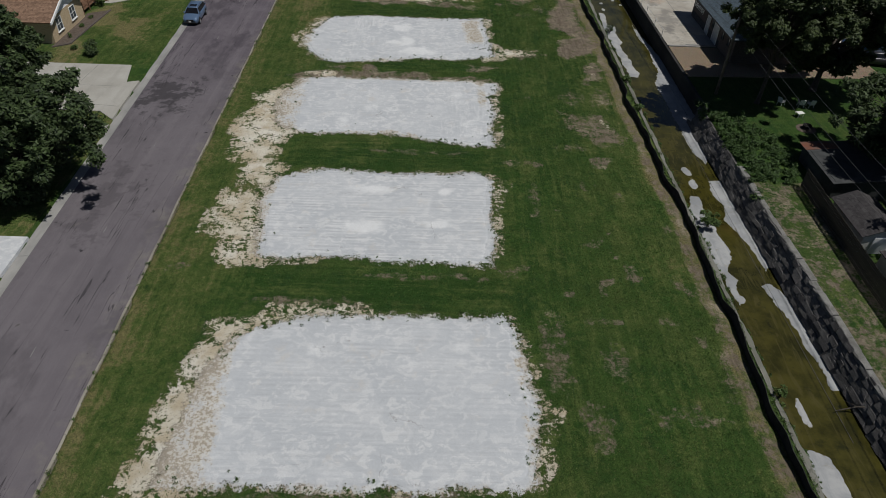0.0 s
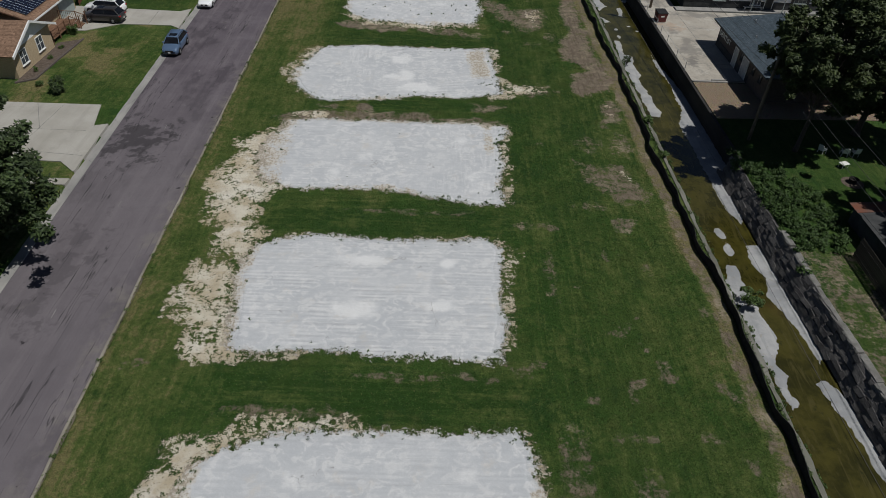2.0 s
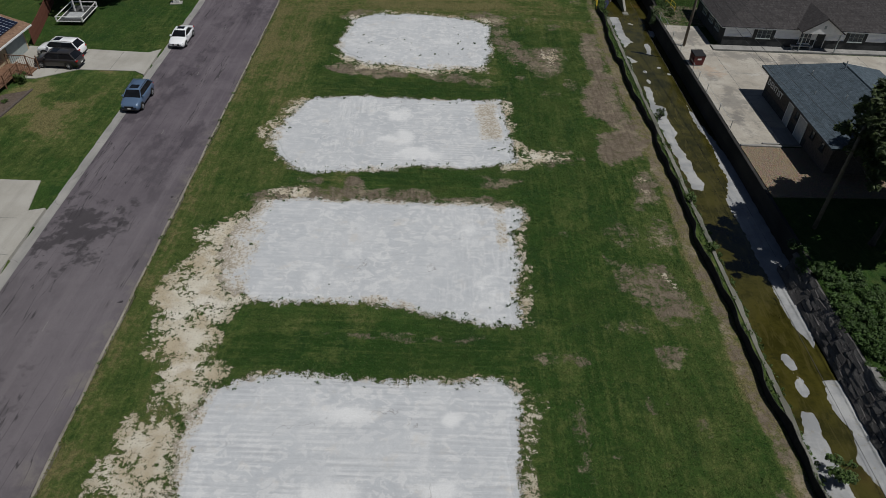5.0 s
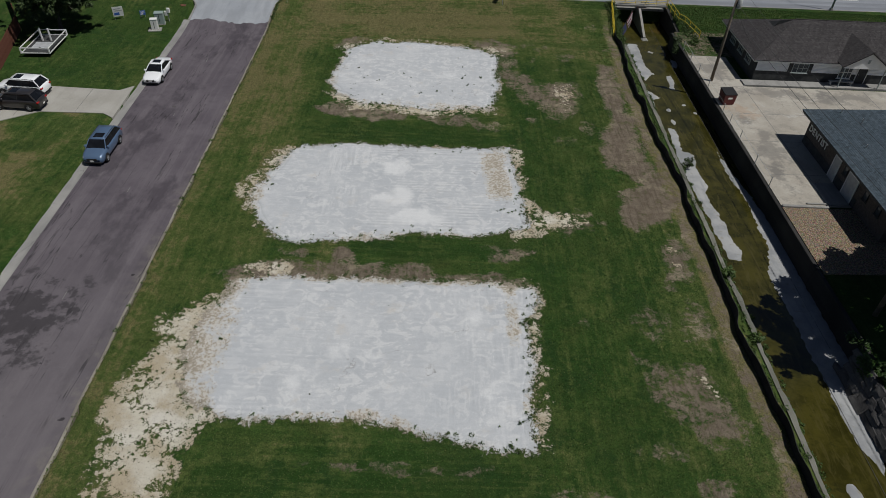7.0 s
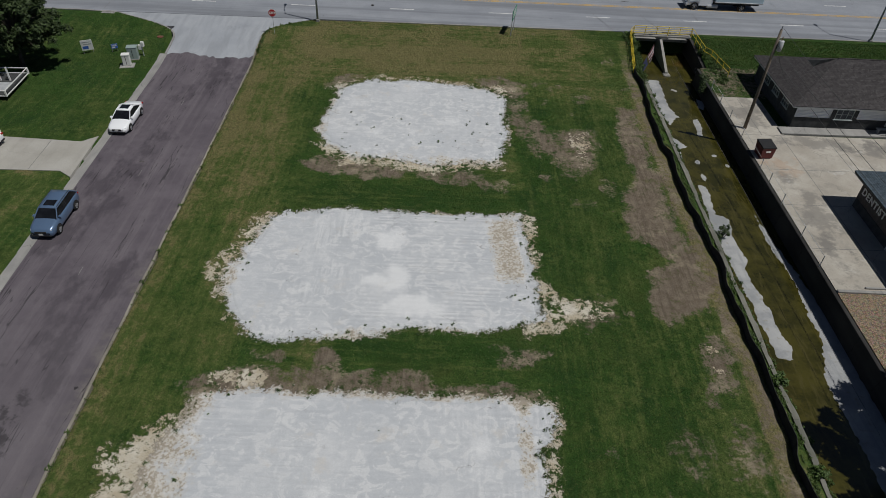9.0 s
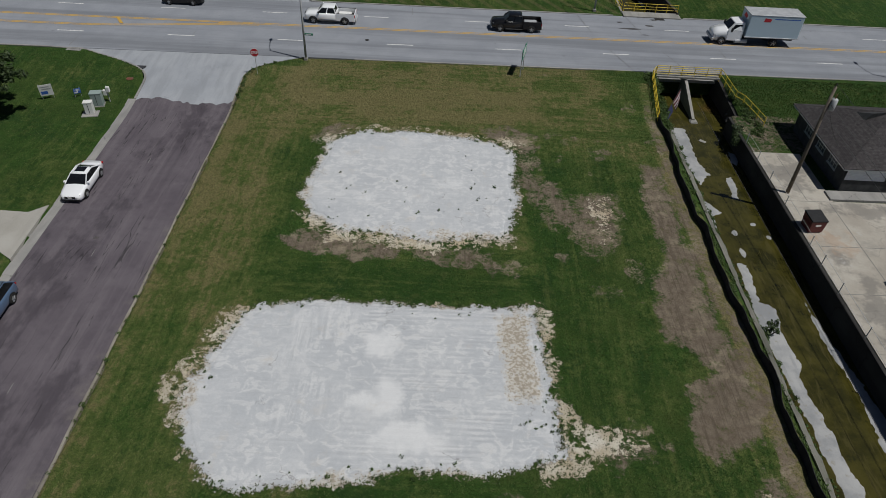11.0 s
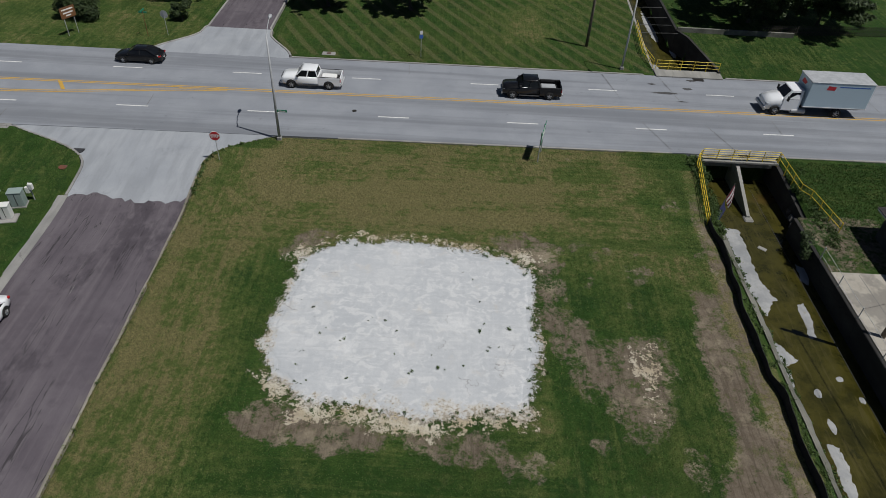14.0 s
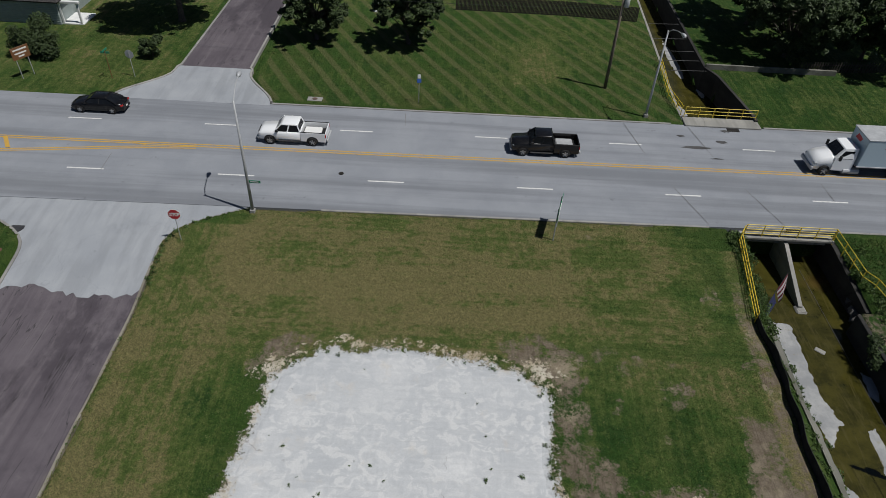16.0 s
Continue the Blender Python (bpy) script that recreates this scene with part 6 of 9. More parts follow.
    if sunroof:
        s = Shape()
        s.box(f1 - 0.95, f1 - 0.25, -wr * 0.62, wr * 0.62, zr - 0.01, zr + 0.036, 0.01)
        part("sunroof", s, M_GLASS, c)
    s = Shape()
    s.box(X(0.0) - 0.03, X(0.0) + 0.035, -W * 0.45, W * 0.45, hood * 0.52, hood * 0.74, 0.02)
    part("grille", s, M_BLACK, c)
    s = Shape()
    s.box(X(0.0) - 0.05, X(0.0) + 0.03, -W * 0.78, W * 0.78, clear + 0.06, clear + 0.2, 0.03)
    part("front_bumper_trim", s, M_BLACK, c)
    s = Shape()
    s.box(X(1.0) - 0.03, X(1.0) + 0.05, -W * 0.78, W * 0.78, clear + 0.08, clear + 0.24, 0.03)
    part("rear_bumper_trim", s, M_BLACK, c)
    for x in (X(0.0) + 0.045, X(1.0) - 0.04):
        s = Shape()
        s.box(x - 0.008, x + 0.008, -0.15, 0.15, 0.46, 0.61, 0.004)
        part("number_plate", s, M_PLASTIC, c)
    return c


P_BLUE = paint("blue_grey_car_paint", (0.105, 0.165, 0.265), 0.3, 0.3, 0.5, 0.6)
P_WHITE = paint("white_car_paint", (0.78, 0.79, 0.80), 0.3, 0.0, 0.5, 0.6)
P_DARK = paint("charcoal_car_paint", (0.040, 0.036, 0.036), 0.3, 0.3, 0.5, 0.6)
P_BLACK = paint("black_car_paint", (0.006, 0.006, 0.007), 0.25, 0.0, 0.35, 0.2)
P_NAVY = paint("navy_car_paint", (0.03, 0.06, 0.14), 0.28, 0.3, 0.5, 0.6)

car("blue-grey crossover parked against the gutter", pose(-27.85, 80.9, street_z(80) + 0.02, 0, 0, -88.3), P_BLUE, 4.85, 1.86, 1.62, 1.02, 1.06, 0.24, 0.37, 0.84, 0.965, 1.05, 0.24, 0.35, rails=True, sunroof=True)
car("white two-door coupe with sunroof parked in the street", pose(-28.15, 95.7, street_z(95) + 0.02, 0, 0, -88.3), P_WHITE, 4.85, 1.82, 1.38, 0.84, 0.90, 0.27, 0.45, 0.66, 0.87, 0.96, 0.17, 0.33, sunroof=True)
car("white crossover parked nose-in on the driveway", pose(-39.2, 90.3, 0.2, 0, 0, 177), P_WHITE, 4.75, 1.86, 1.68, 1.02, 1.08, 0.24, 0.36, 0.86, 0.965, 1.08, 0.22, 0.35, rails=True, sunroof=True)
car("charcoal crossover parked nose-in on the driveway", pose(-38.3, 87.6, 0.2, 0, 0, 178), P_DARK, 4.7, 1.84, 1.62, 1.0, 1.06, 0.24, 0.36, 0.86, 0.965, 1.05, 0.22, 0.34, rails=True, sunroof=True)
car("black saloon driving on the far highway lane", pose(-31.5, 132.6, HWY_Z - 0.01, 0, 0, 180), P_BLACK, 4.8, 1.84, 1.45, 0.88, 0.95, 0.26, 0.42, 0.72, 0.89, 0.98)
car("navy crossover parked behind the shade tree", pose(53.2, 76.6, EAST_Z, 0, 0, 172), P_NAVY, 4.7, 1.86, 1.66, 1.02, 1.06, 0.24, 0.36, 0.86, 0.965, 1.05)
car("dark saloon parked behind the shade tree", pose(52.6, 72.9, EAST_Z, 0, 0, 172), P_DARK, 4.8, 1.84, 1.45, 0.88, 0.95, 0.26, 0.42, 0.72, 0.89, 0.98)
car("silver crossover parked behind the shade tree", pose(52.0, 80.4, EAST_Z, 0, 0, 172), paint("silver_car_paint", (0.30, 0.32, 0.34), 0.3, 0.4, 0.5, 0.5), 4.7, 1.86, 1.66, 1.02, 1.06, 0.24, 0.36, 0.86, 0.965, 1.05)


def pickup(label, at, body, cargo):
    """A crew-cab pickup with an open bed, nose towards +x."""
    c = thing("pickup_truck", label, "pickup truck", at=at)
    L, W, clear, r = 5.85, 1.0, 0.42, 0.41
    X = lambda u: L / 2 - u * L
    prof = [(0.0, 0.86, 0.86), (0.015, 1.08, 0.93), (0.06, 1.16, 0.97), (0.2, 1.22, 1.0), (0.25, 1.26, 1.0), (0.62, 1.28, 1.0)]
    ring = lambda u, z, k: [(X(u), W * k * 0.92, clear), (X(u), W * k, clear + 0.2), (X(u), W * k, z * 0.82), (X(u), W * k * 0.95, z * 0.98), (X(u), 0, z + 0.03), (X(u), -W * k * 0.95, z * 0.98), (X(u), -W * k, z * 0.82), (X(u), -W * k, clear + 0.2), (X(u), -W * k * 0.92, clear)]
    s = Shape()
    s.loft([ring(*p) for p in prof])
    part("body", s, body, c, shade=True)
    s = Shape()
    x0, x1 = X(1.0), X(0.625)
    s.box(x0, x1, -W * 0.95, W * 0.95, clear + 0.1, clear + 0.3, 0.03)
    for side in (1, -1):
        s.box(x0, x1, side * W * 0.93 - 0.07, side * W * 0.93 + 0.07, clear, 1.28, 0.03)
    s.box(x1 - 0.06, x1, -W * 0.9, W * 0.9, clear, 1.28, 0.02)
    bed = part("cargo_bed", s, body, c)
    for side in (1, -1):
        s = Shape()
        s.box(x0 + 0.02, x1 - 0.02, side * W * 0.93 - 0.055, side * W * 0.93 + 0.055, 1.27, 1.305, 0.012)
        part("bed_rail", s, M_BLACK, c)
    s = Shape()
    s.box(x0 - 0.02, x0 + 0.07, -W * 0.86, W * 0.86, clear + 0.25, 1.28, 0.02)
    part("tailgate", s, body, c)
    s = Shape()
    s.box(x0 + 0.1, x1 - 0.08, -W * 0.83, W * 0.83, clear + 0.31, clear + 0.36)
    part("bed_liner", s, M_BLACK, c)
    s = Shape()
    s.box(x0 + 0.5, x1 - 0.2, -0.6, 0.5, clear + 0.36, clear + 0.62, 0.08)
    part("load", s, cargo, c)
    zb, zt, wb, wr = 1.26, 1.92, W * 0.92, W * 0.76
    f0, f1, r1, r0 = X(0.25), X(0.35), X(0.585), X(0.62)
    b = lambda x, sd: Vector((x, sd * wb, zb))
    t = lambda x, sd: Vector((x, sd * wr, zt - 0.05))
    for nm, q in (("windscreen", [b(f0, -1), b(f0, 1), t(f1, 1), t(f1, -1)]), ("rear_window", [b(r0, 1), b(r0, -1), t(r1, -1), t(r1, 1)]),
                  ("side_window", [b(f0, 1), t(f1, 1), t(r1, 1), b(r0, 1)][::-1]), ("side_window", [b(f0, -1), t(f1, -1), t(r1, -1), b(r0, -1)])):
        s = Shape()
        s.add(q, [(0, 1, 2, 3)])
        part(nm, s, M_GLASS, c)
    s = Shape()
    s.loft([[(x, wr * k, zt - 0.11), (x, wr * k, zt - 0.05), (x, wr * k * 0.82, zt + h), (x, 0, zt + h + 0.03), (x, -wr * k * 0.82, zt + h), (x, -wr * k, zt - 0.05), (x, -wr * k, zt - 0.11)] for x, h, k in ((r1 - 0.08, -0.05, 1.0), (r1 + 0.1, 0.0, 1.04), ((r1 + f1) / 2, 0.02, 1.05), (f1 - 0.15, 0.0, 1.04), (f1 + 0.08, -0.06, 0.98))])
    part("roof", s, body, c, shade=True)
    for sd in (1, -1):
        for p, q in ((b(f0, sd), t(f1, sd)), (b(r0, sd), t(r1, sd)), (b((f0 + r0) / 2, sd), t((f1 + r1) / 2, sd))):
            s = Shape()
            s.tube([p, q], 0.06, 6)
            part("pillar", s, body, c)
        s = Shape()
        s.box(f0 - 0.35, f0 - 0.12, sd * (W + 0.1) - 0.1, sd * (W + 0.1) + 0.1, 1.28, 1.5, 0.04)
        part("mirror", s, M_BLACK, c)
        s = Shape()
        s.box(X(0.02) - 0.1, X(0.02) + 0.05, sd * W * 0.74 - 0.18, sd * W * 0.74 + 0.18, 0.86, 1.06, 0.04)
        part("headlight", s, M_LAMP_GLASS, c)
        s = Shape()
        s.box(x0 - 0.03, x0 + 0.09, sd * W * 0.92 - 0.08, sd * W * 0.92 + 0.08, 0.84, 1.18, 0.03)
        part("taillight", s, M_RED_GLASS, c)
        s = Shape()
        s.box(X(0.62), X(0.28), sd * W - 0.06, sd * W + 0.1, 0.38, 0.46, 0.02)
        part("running_board", s, M_DARK_METAL, c)
        for xx in (X(0.17), X(0.80)):
            s = Shape()
            arc = [(xx + 0.52 * math.cos(a), sd * (W + 0.006), r + 0.52 * math.sin(a)) for a in np.linspace(-0.1, math.pi + 0.1, 14)]
            s.add(arc, [tuple(range(14)) if sd < 0 else tuple(range(13, -1, -1))])
            part("wheel_well", s, M_BLACK, c)
            wheel(c, xx, sd * (W - 0.06), r, 0.27, sd)
    s = Shape()
    s.box(X(0) - 0.04, X(0) + 0.05, -W * 0.5, W * 0.5, 0.72, 1.04, 0.03)
    part("grille", s, M_DARK_METAL, c)
    for x in (X(0) + 0.06, x0 - 0.09):
        s = Shape()
        s.box(x - 0.09, x + 0.05, -W * 0.9, W * 0.9, 0.42, 0.62, 0.03)
        part("bumper", s, M_STEEL, c)
    return c


pickup("white crew-cab pickup truck driving on the highway", pose(-13.0, 129.1, HWY_Z + 0.02, 0, 0, 180), P_WHITE, M_WHITE)
pickup("black crew-cab pickup truck driving on the highway", pose(8.9, 129.4, HWY_Z + 0.02, 0, 0, 180.5), P_BLACK, M_STEEL)


def box_truck(at):
    c = thing("box_truck", "white-cab delivery truck with a pale blue cargo box", "truck", at=at)
    s = Shape()
    W = 1.22
    prof = [(4.55, 0.95, 0.80), (4.45, 1.35, 0.90), (3.9, 1.62, 0.95), (3.1, 1.80, 1.0), (2.9, 1.85, 1.0)]
    s.loft([[(x, W * 0.84 * k, 0.55), (x, W * 0.86 * k, z * 0.8), (x, W * 0.72 * k, z), (x, 0, z + 0.06), (x, -W * 0.72 * k, z), (x, -W * 0.86 * k, z * 0.8), (x, -W * 0.84 * k, 0.55)] for x, z, k in prof])
    part("hood", s, P_WHITE, c, shade=True)
    s = Shape()
    s.loft([[(x, w, 0.6), (x, w, 1.8), (x, w * 0.86, z), (x, -w * 0.86, z), (x, -w, 1.8), (x, -w, 0.6)] for x, w, z in ((2.95, 1.08, 1.84), (2.35, 1.1, 2.62), (1.3, 1.1, 2.7), (1.25, 1.1, 2.68))])
    part("cab", s, P_WHITE, c)
    s = Shape()
    s.add([(2.98, -0.9, 1.9), (2.98, 0.9, 1.9), (2.44, 0.78, 2.58), (2.44, -0.78, 2.58)], [(0, 1, 2, 3)])
    part("windscreen", s, M_GLASS, c)
    for sd in (1, -1):
        s = Shape()
        s.add([(2.75, sd * 1.105, 1.75), (1.5, sd * 1.105, 1.75), (1.5, sd * 0.99, 2.45), (2.35, sd * 0.99, 2.45)], [(0, 1, 2, 3) if sd < 0 else (3, 2, 1, 0)])
        part("side_window", s, M_GLASS, c)
        s = Shape()
        s.box(4.2, 4.5, sd * 0.85 - 0.14, sd * 0.85 + 0.14, 1.0, 1.25, 0.05)
        part("headlight", s, M_LAMP_GLASS, c)
        for x in (3.5, -2.6):
            wheel(c, x, sd * 1.0, 0.5, 0.32, sd)
        s = Shape()
        s.box(2.6, 2.8, sd * 1.35 - 0.09, sd * 1.35 + 0.09, 1.7, 2.2, 0.03)
        part("mirror", s, M_BLACK, c)
        s = Shape()
        s.tube([(1.9, sd * 0.95, 0.55), (0.5, sd * 0.95, 0.55)], 0.26, 10)
        part("fuel_tank", s, M_STEEL, c)
    s = Shape()
    s.box(-5.2, 1.0, -1.28, 1.28, 1.15, 3.75, 0.05)
    box = part("cargo_box", s, paint("pale_blue_box_paint", (0.42, 0.52, 0.58), 0.45), c)
    s = Shape()
    s.box(-5.25, 1.05, -1.31, 1.31, 3.69, 3.79, 0.02)
    s.box(-5.25, 1.05, -1.31, 1.31, 1.1, 1.22, 0.02)
    part("box_rail", s, M_STEEL, c)
    s = Shape()
    s.add([(1.006, -0.7, 3.0), (1.006, 0.2, 3.0), (1.006, 0.4, 3.35), (1.006, -0.4, 3.5)], [(0, 1, 2, 3)])
    part("emblem", s, M_RED_SIGN, c)
    s = Shape()
    s.add([(-0.6, 1.286, 3.0), (-1.4, 1.286, 3.0), (-1.5, 1.286, 3.35), (-0.7, 1.286, 3.45)], [(0, 1, 2, 3)])
    part("emblem", s, M_RED_SIGN, c)
    s = Shape()
    s.add([(-1.8, 1.286, 3.32), (-4.8, 1.286, 3.32), (-4.8, 1.286, 3.42), (-1.8, 1.286, 3.42)], [(0, 1, 2, 3)])
    part("writing_bar", s, M_BLUE_SIGN, c)
    s = Shape()
    s.box(-5.1, 4.4, -0.45, 0.45, 0.6, 1.0, 0.05)
    part("chassis", s, M_DARK_METAL, c)
    s = Shape()
    s.box(4.45, 4.68, -1.1, 1.1, 0.5, 0.85, 0.05)
    part("bumper", s, M_STEEL, c)
    return c


box_truck(pose(36.4, 129.0, HWY_Z + 0.0, 0, 0, 180.6))

# ---- buildings ----


def wall_box(parent, x0, x1, y0, y1, z0, z1, material, name="wall", bevel=0.015):
    s = Shape()
    s.box(x0, x1, y0, y1, z0, z1, bevel)
    return part(name, s, material, parent)


def roof_plane(parent, corners, thick, material, name="roof_slope", courses=0.0):
    """A sloping roof slab; corners run anticlockwise seen from above."""
    s = Shape()
    p = [Vector(c) for c in corners]
    n = (p[1] - p[0]).cross(p[2] - p[0]).normalized() * thick
    k = len(p)
    s.add([q - n for q in p] + p, [tuple(range(k))[::-1], tuple(range(k, 2 * k))] + [(i, (i + 1) % k, k + (i + 1) % k, k + i) for i in range(k)])
    slope = part(name, s, material, parent)
    if courses:
        # raised shingle courses along the eave line
        a, b, c, d = p[0], p[1], p[-2] if k > 3 else p[2], p[-1]
        up = n.normalized()
        rise = max((q - a).dot((b - a).normalized().cross(up) * -1) for q in p)
        rows = int(rise / courses)
        way = (b - a).normalized()
        inward = up.cross(way)
        for r in range(rows):
            t0, t1 = r * courses, r * courses + courses * 0.94

            def span(t):
                cut = []
                for i in range(k):
                    q, w = p[i], p[(i + 1) % k]
                    u, v = (q - a).dot(inward) - t, (w - a).dot(inward) - t
                    if u * v < 0:
                        cut.append(q + (w - q) * (u / (u - v)))
                    elif abs(u) < 1e-6:
                        cut.append(q)
                cut.sort(key=lambda q: q.dot(way))
                return (cut[0], cut[-1]) if len(cut) >= 2 else None
            lo, hi = span(t0 + 1e-4), span(t1)
            if lo and hi:
                s = Shape()
                s.add([lo[0] + up * 0.011, lo[1] + up * 0.011, hi[1] + up * 0.004, hi[0] + up * 0.004, lo[0], lo[1]], [(0, 1, 2, 3), (4, 5, 1, 0)])
                part("shingle_course", s, material, slope)
    return slope


def window(parent, at, wide, tall, shutters=None, bars=1, frame=None):
    """A framed window in the plane x-z of the pose at; y points outwards."""
    frame = frame or M_TRIM
    s = Shape()
    f = 0.07
    for x0, x1, z0, z1 in ((-wide / 2, wide / 2, 0, f), (-wide / 2, wide / 2, tall - f, tall), (-wide / 2, -wide / 2 + f, f, tall - f), (wide / 2 - f, wide / 2, f, tall - f)):
        s.box(x0, x1, -0.02, 0.06, z0, z1, 0.01)
    for i in range(bars):
        x = -wide / 2 + wide * (i + 1) / (bars + 1)
        s.box(x - 0.025, x + 0.025, -0.02, 0.05, f, tall - f)
    s.box(-wide / 2 + f, wide / 2 - f, -0.02, 0.045, tall / 2 - 0.025, tall / 2 + 0.025)
    w = part("window", s, frame, parent)
    w.matrix_basis = at
    s = Shape()
    s.box(-wide / 2 + f, wide / 2 - f, -0.015, 0.015, f, tall - f)
    part("pane", s, M_WINDOW, w)
    s = Shape()
    s.box(-wide / 2 - 0.08, wide / 2 + 0.08, -0.02, 0.12, -0.07, 0.0, 0.015)
    part("sill", s, frame, w)
    if shutters:
        for sd in (-1, 1):
            s = Shape()
            s.box(sd * (wide / 2 + 0.22) - 0.2, sd * (wide / 2 + 0.22) + 0.2, -0.01, 0.05, 0, tall, 0.01)
            part("shutter", s, shutters, w)
    return w


def door(parent, at, wide, tall, material):
    s = Shape()
    s.box(-wide / 2, wide / 2, -0.03, 0.04, 0, tall, 0.01)
    d = part("door", s, material, parent)
    d.matrix_basis = at
    s = Shape()
    for x0, x1, z0, z1 in ((-wide / 2 - 0.09, -wide / 2, 0, tall + 0.09), (wide / 2, wide / 2 + 0.09, 0, tall + 0.09), (-wide / 2, wide / 2, tall, tall + 0.09)):
        s.box(x0, x1, -0.02, 0.07, z0, z1, 0.01)
    part("door_frame", s, M_TRIM, d)
    s = Shape()
    s.tube([(wide / 2 - 0.12, 0.09, tall * 0.48), (wide / 2 - 0.12, 0.09, tall * 0.53)], 0.02, 6)
    part("door_handle", s, M_STEEL, d)
    return d


def letters(parent, text, at, size, step, material, depth=0.04):
    """Raised letters of the built-in font, one part each, along +x of the pose at; step 0 sets them by their own widths."""
    along = 0.0
    for i, ch in enumerate(text):
        curve = bpy.data.curves.new("letter", "FONT")
        curve.body, curve.size, curve.extrude, curve.offset = ch, size, depth / 2, 0.012
        curve.resolution_u = 3
        tmp = new("letter", curve)
        me = bpy.data.meshes.new_from_object(tmp.evaluated_get(bpy.context.evaluated_depsgraph_get()))
        bpy.data.objects.remove(tmp)
        me.materials.clear()
        me.materials.append(material)
        ob = new("letter", me)
        ob.parent = parent
        ob.matrix_basis = at @ pose(i * step if step else along, 0, 0, 90, 0, 0)
        along += max(v.co.x for v in me.vertices) + 0.1 * size


def hip_roof(parent, x0, x1, y0, y1, ze, zr, material, along="y", thick=0.16, courses=0.15, hips=(1, 1)):
    """Four slopes with a ridge; hips: share of a full hip at the low and the high end (0 makes a gable end)."""
    if along == "y":
        h = (x1 - x0) / 2
        a, b = (x0 + h, y0 + h * hips[0], zr), (x0 + h, y1 - h * hips[1], zr)
        roof_plane(parent, [(x0, y1, ze), (x0, y0, ze), a, b], thick, material, courses=courses)
        roof_plane(parent, [(x1, y0, ze), (x1, y1, ze), b, a], thick, material, courses=courses)
        if hips[0]:
            roof_plane(parent, [(x0, y0, ze), (x1, y0, ze), a], thick, material, courses=courses)
        if hips[1]:
            roof_plane(parent, [(x1, y1, ze), (x0, y1, ze), b], thick, material, courses=courses)
    else:
        h = (y1 - y0) / 2
        a, b = (x0 + h * hips[0], y0 + h, zr), (x1 - h * hips[1], y0 + h, zr)
        roof_plane(parent, [(x0, y0, ze), (x1, y0, ze), b, a], thick, material, courses=courses)
        roof_plane(parent, [(x1, y1, ze), (x0, y1, ze), a, b], thick, material, courses=courses)
        if hips[0]:
            roof_plane(parent, [(x0, y1, ze), (x0, y0, ze), a], thick, material, courses=courses)
        if hips[1]:
            roof_plane(parent, [(x1, y0, ze), (x1, y1, ze), b], thick, material, courses=courses)
    s = Shape()
    s.tube([Vector(a) + Vector((0, 0, 0.02)), Vector(b) + Vector((0, 0, 0.02))], 0.07, 6)
    part("ridge_cap", s, material, parent)


def fascia(parent, x0, x1, y0, y1, z0, z1, material):
    s = Shape()
    for a in ((x0, x1, y0 - 0.02, y0 + 0.03), (x0, x1, y1 - 0.03, y1 + 0.02), (x0 - 0.02, x0 + 0.03, y0, y1), (x1 - 0.03, x1 + 0.02, y0, y1)):
        s.box(*a, z0, z1)
    part("gutter", s, material, parent)


WEST, SOUTH, EAST = 90, 180, -90   # turns that let a window's outside face that way
# dental office
dental = thing("dental_office", "single-storey dark brick dental office with blue-grey shingle roof", "building")
wall_box(dental, 35.4, 46.0, 71.6, 86.6, 0.3, 3.5, M_BRICK_DARK)
wall_box(dental, 35.34, 35.4, 76.0, 86.5, 0.6, 1.4, M_DARK_PANEL, "plinth")
hip_roof(dental, 34.6, 46.8, 70.8, 87.2, 3.58, 5.6, M_ROOF_BLUE, "y", hips=(1, 0.55))
fascia(dental, 34.65, 46.75, 70.85, 87.15, 3.36, 3.53, M_DARK_METAL)
letters(dental, "DENTIST", pose(35.36, 86.2, 2.05, 0, 0, -90), 0.84, 0, M_WHITE)
door(dental, pose(35.34, 80.3, 0.62, 0, 0, WEST), 0.95, 2.05, M_STEEL)
door(dental, pose(35.34, 77.4, 0.62, 0, 0, WEST), 1.5, 2.1, M_STEEL)
for y in (78.8, 75.2, 73.2):
    window(dental, pose(35.36, y, 2.0, 0, 0, WEST), 0.6, 0.8, None, 0, M_DARK_PANEL)
for x, y, h in ((37.6, 83.0, 0.5), (38.4, 77.6, 0.4), (40.4, 82.8, 0.75), (36.6, 79.6, 0.3), (37.0, 85.3, 0.35)):
    s = Shape()
    zz = 3.58 + 2.02 * (x - 34.6) / 6.1
    s.tube([(x, y, zz - 0.1), (x, y, zz + h)], 0.05, 8)
    part("vent_pipe", s, M_STEEL, dental)
s = Shape()
s.box(33.4, 35.24, 76.2, 79.4, 0.5, 0.72, 0.02)
part("door_step", s, M_KERB, dental)
air = thing("wheel_stop", "low concrete wheel stop at the parking end", "wheel stop", at=pose(32.6, 76.3, EAST_Z))
s = Shape()
s.box(-0.9, 0.9, -0.08, 0.08, 0, 0.13, 0.03)
part("block", s, M_KERB, air)

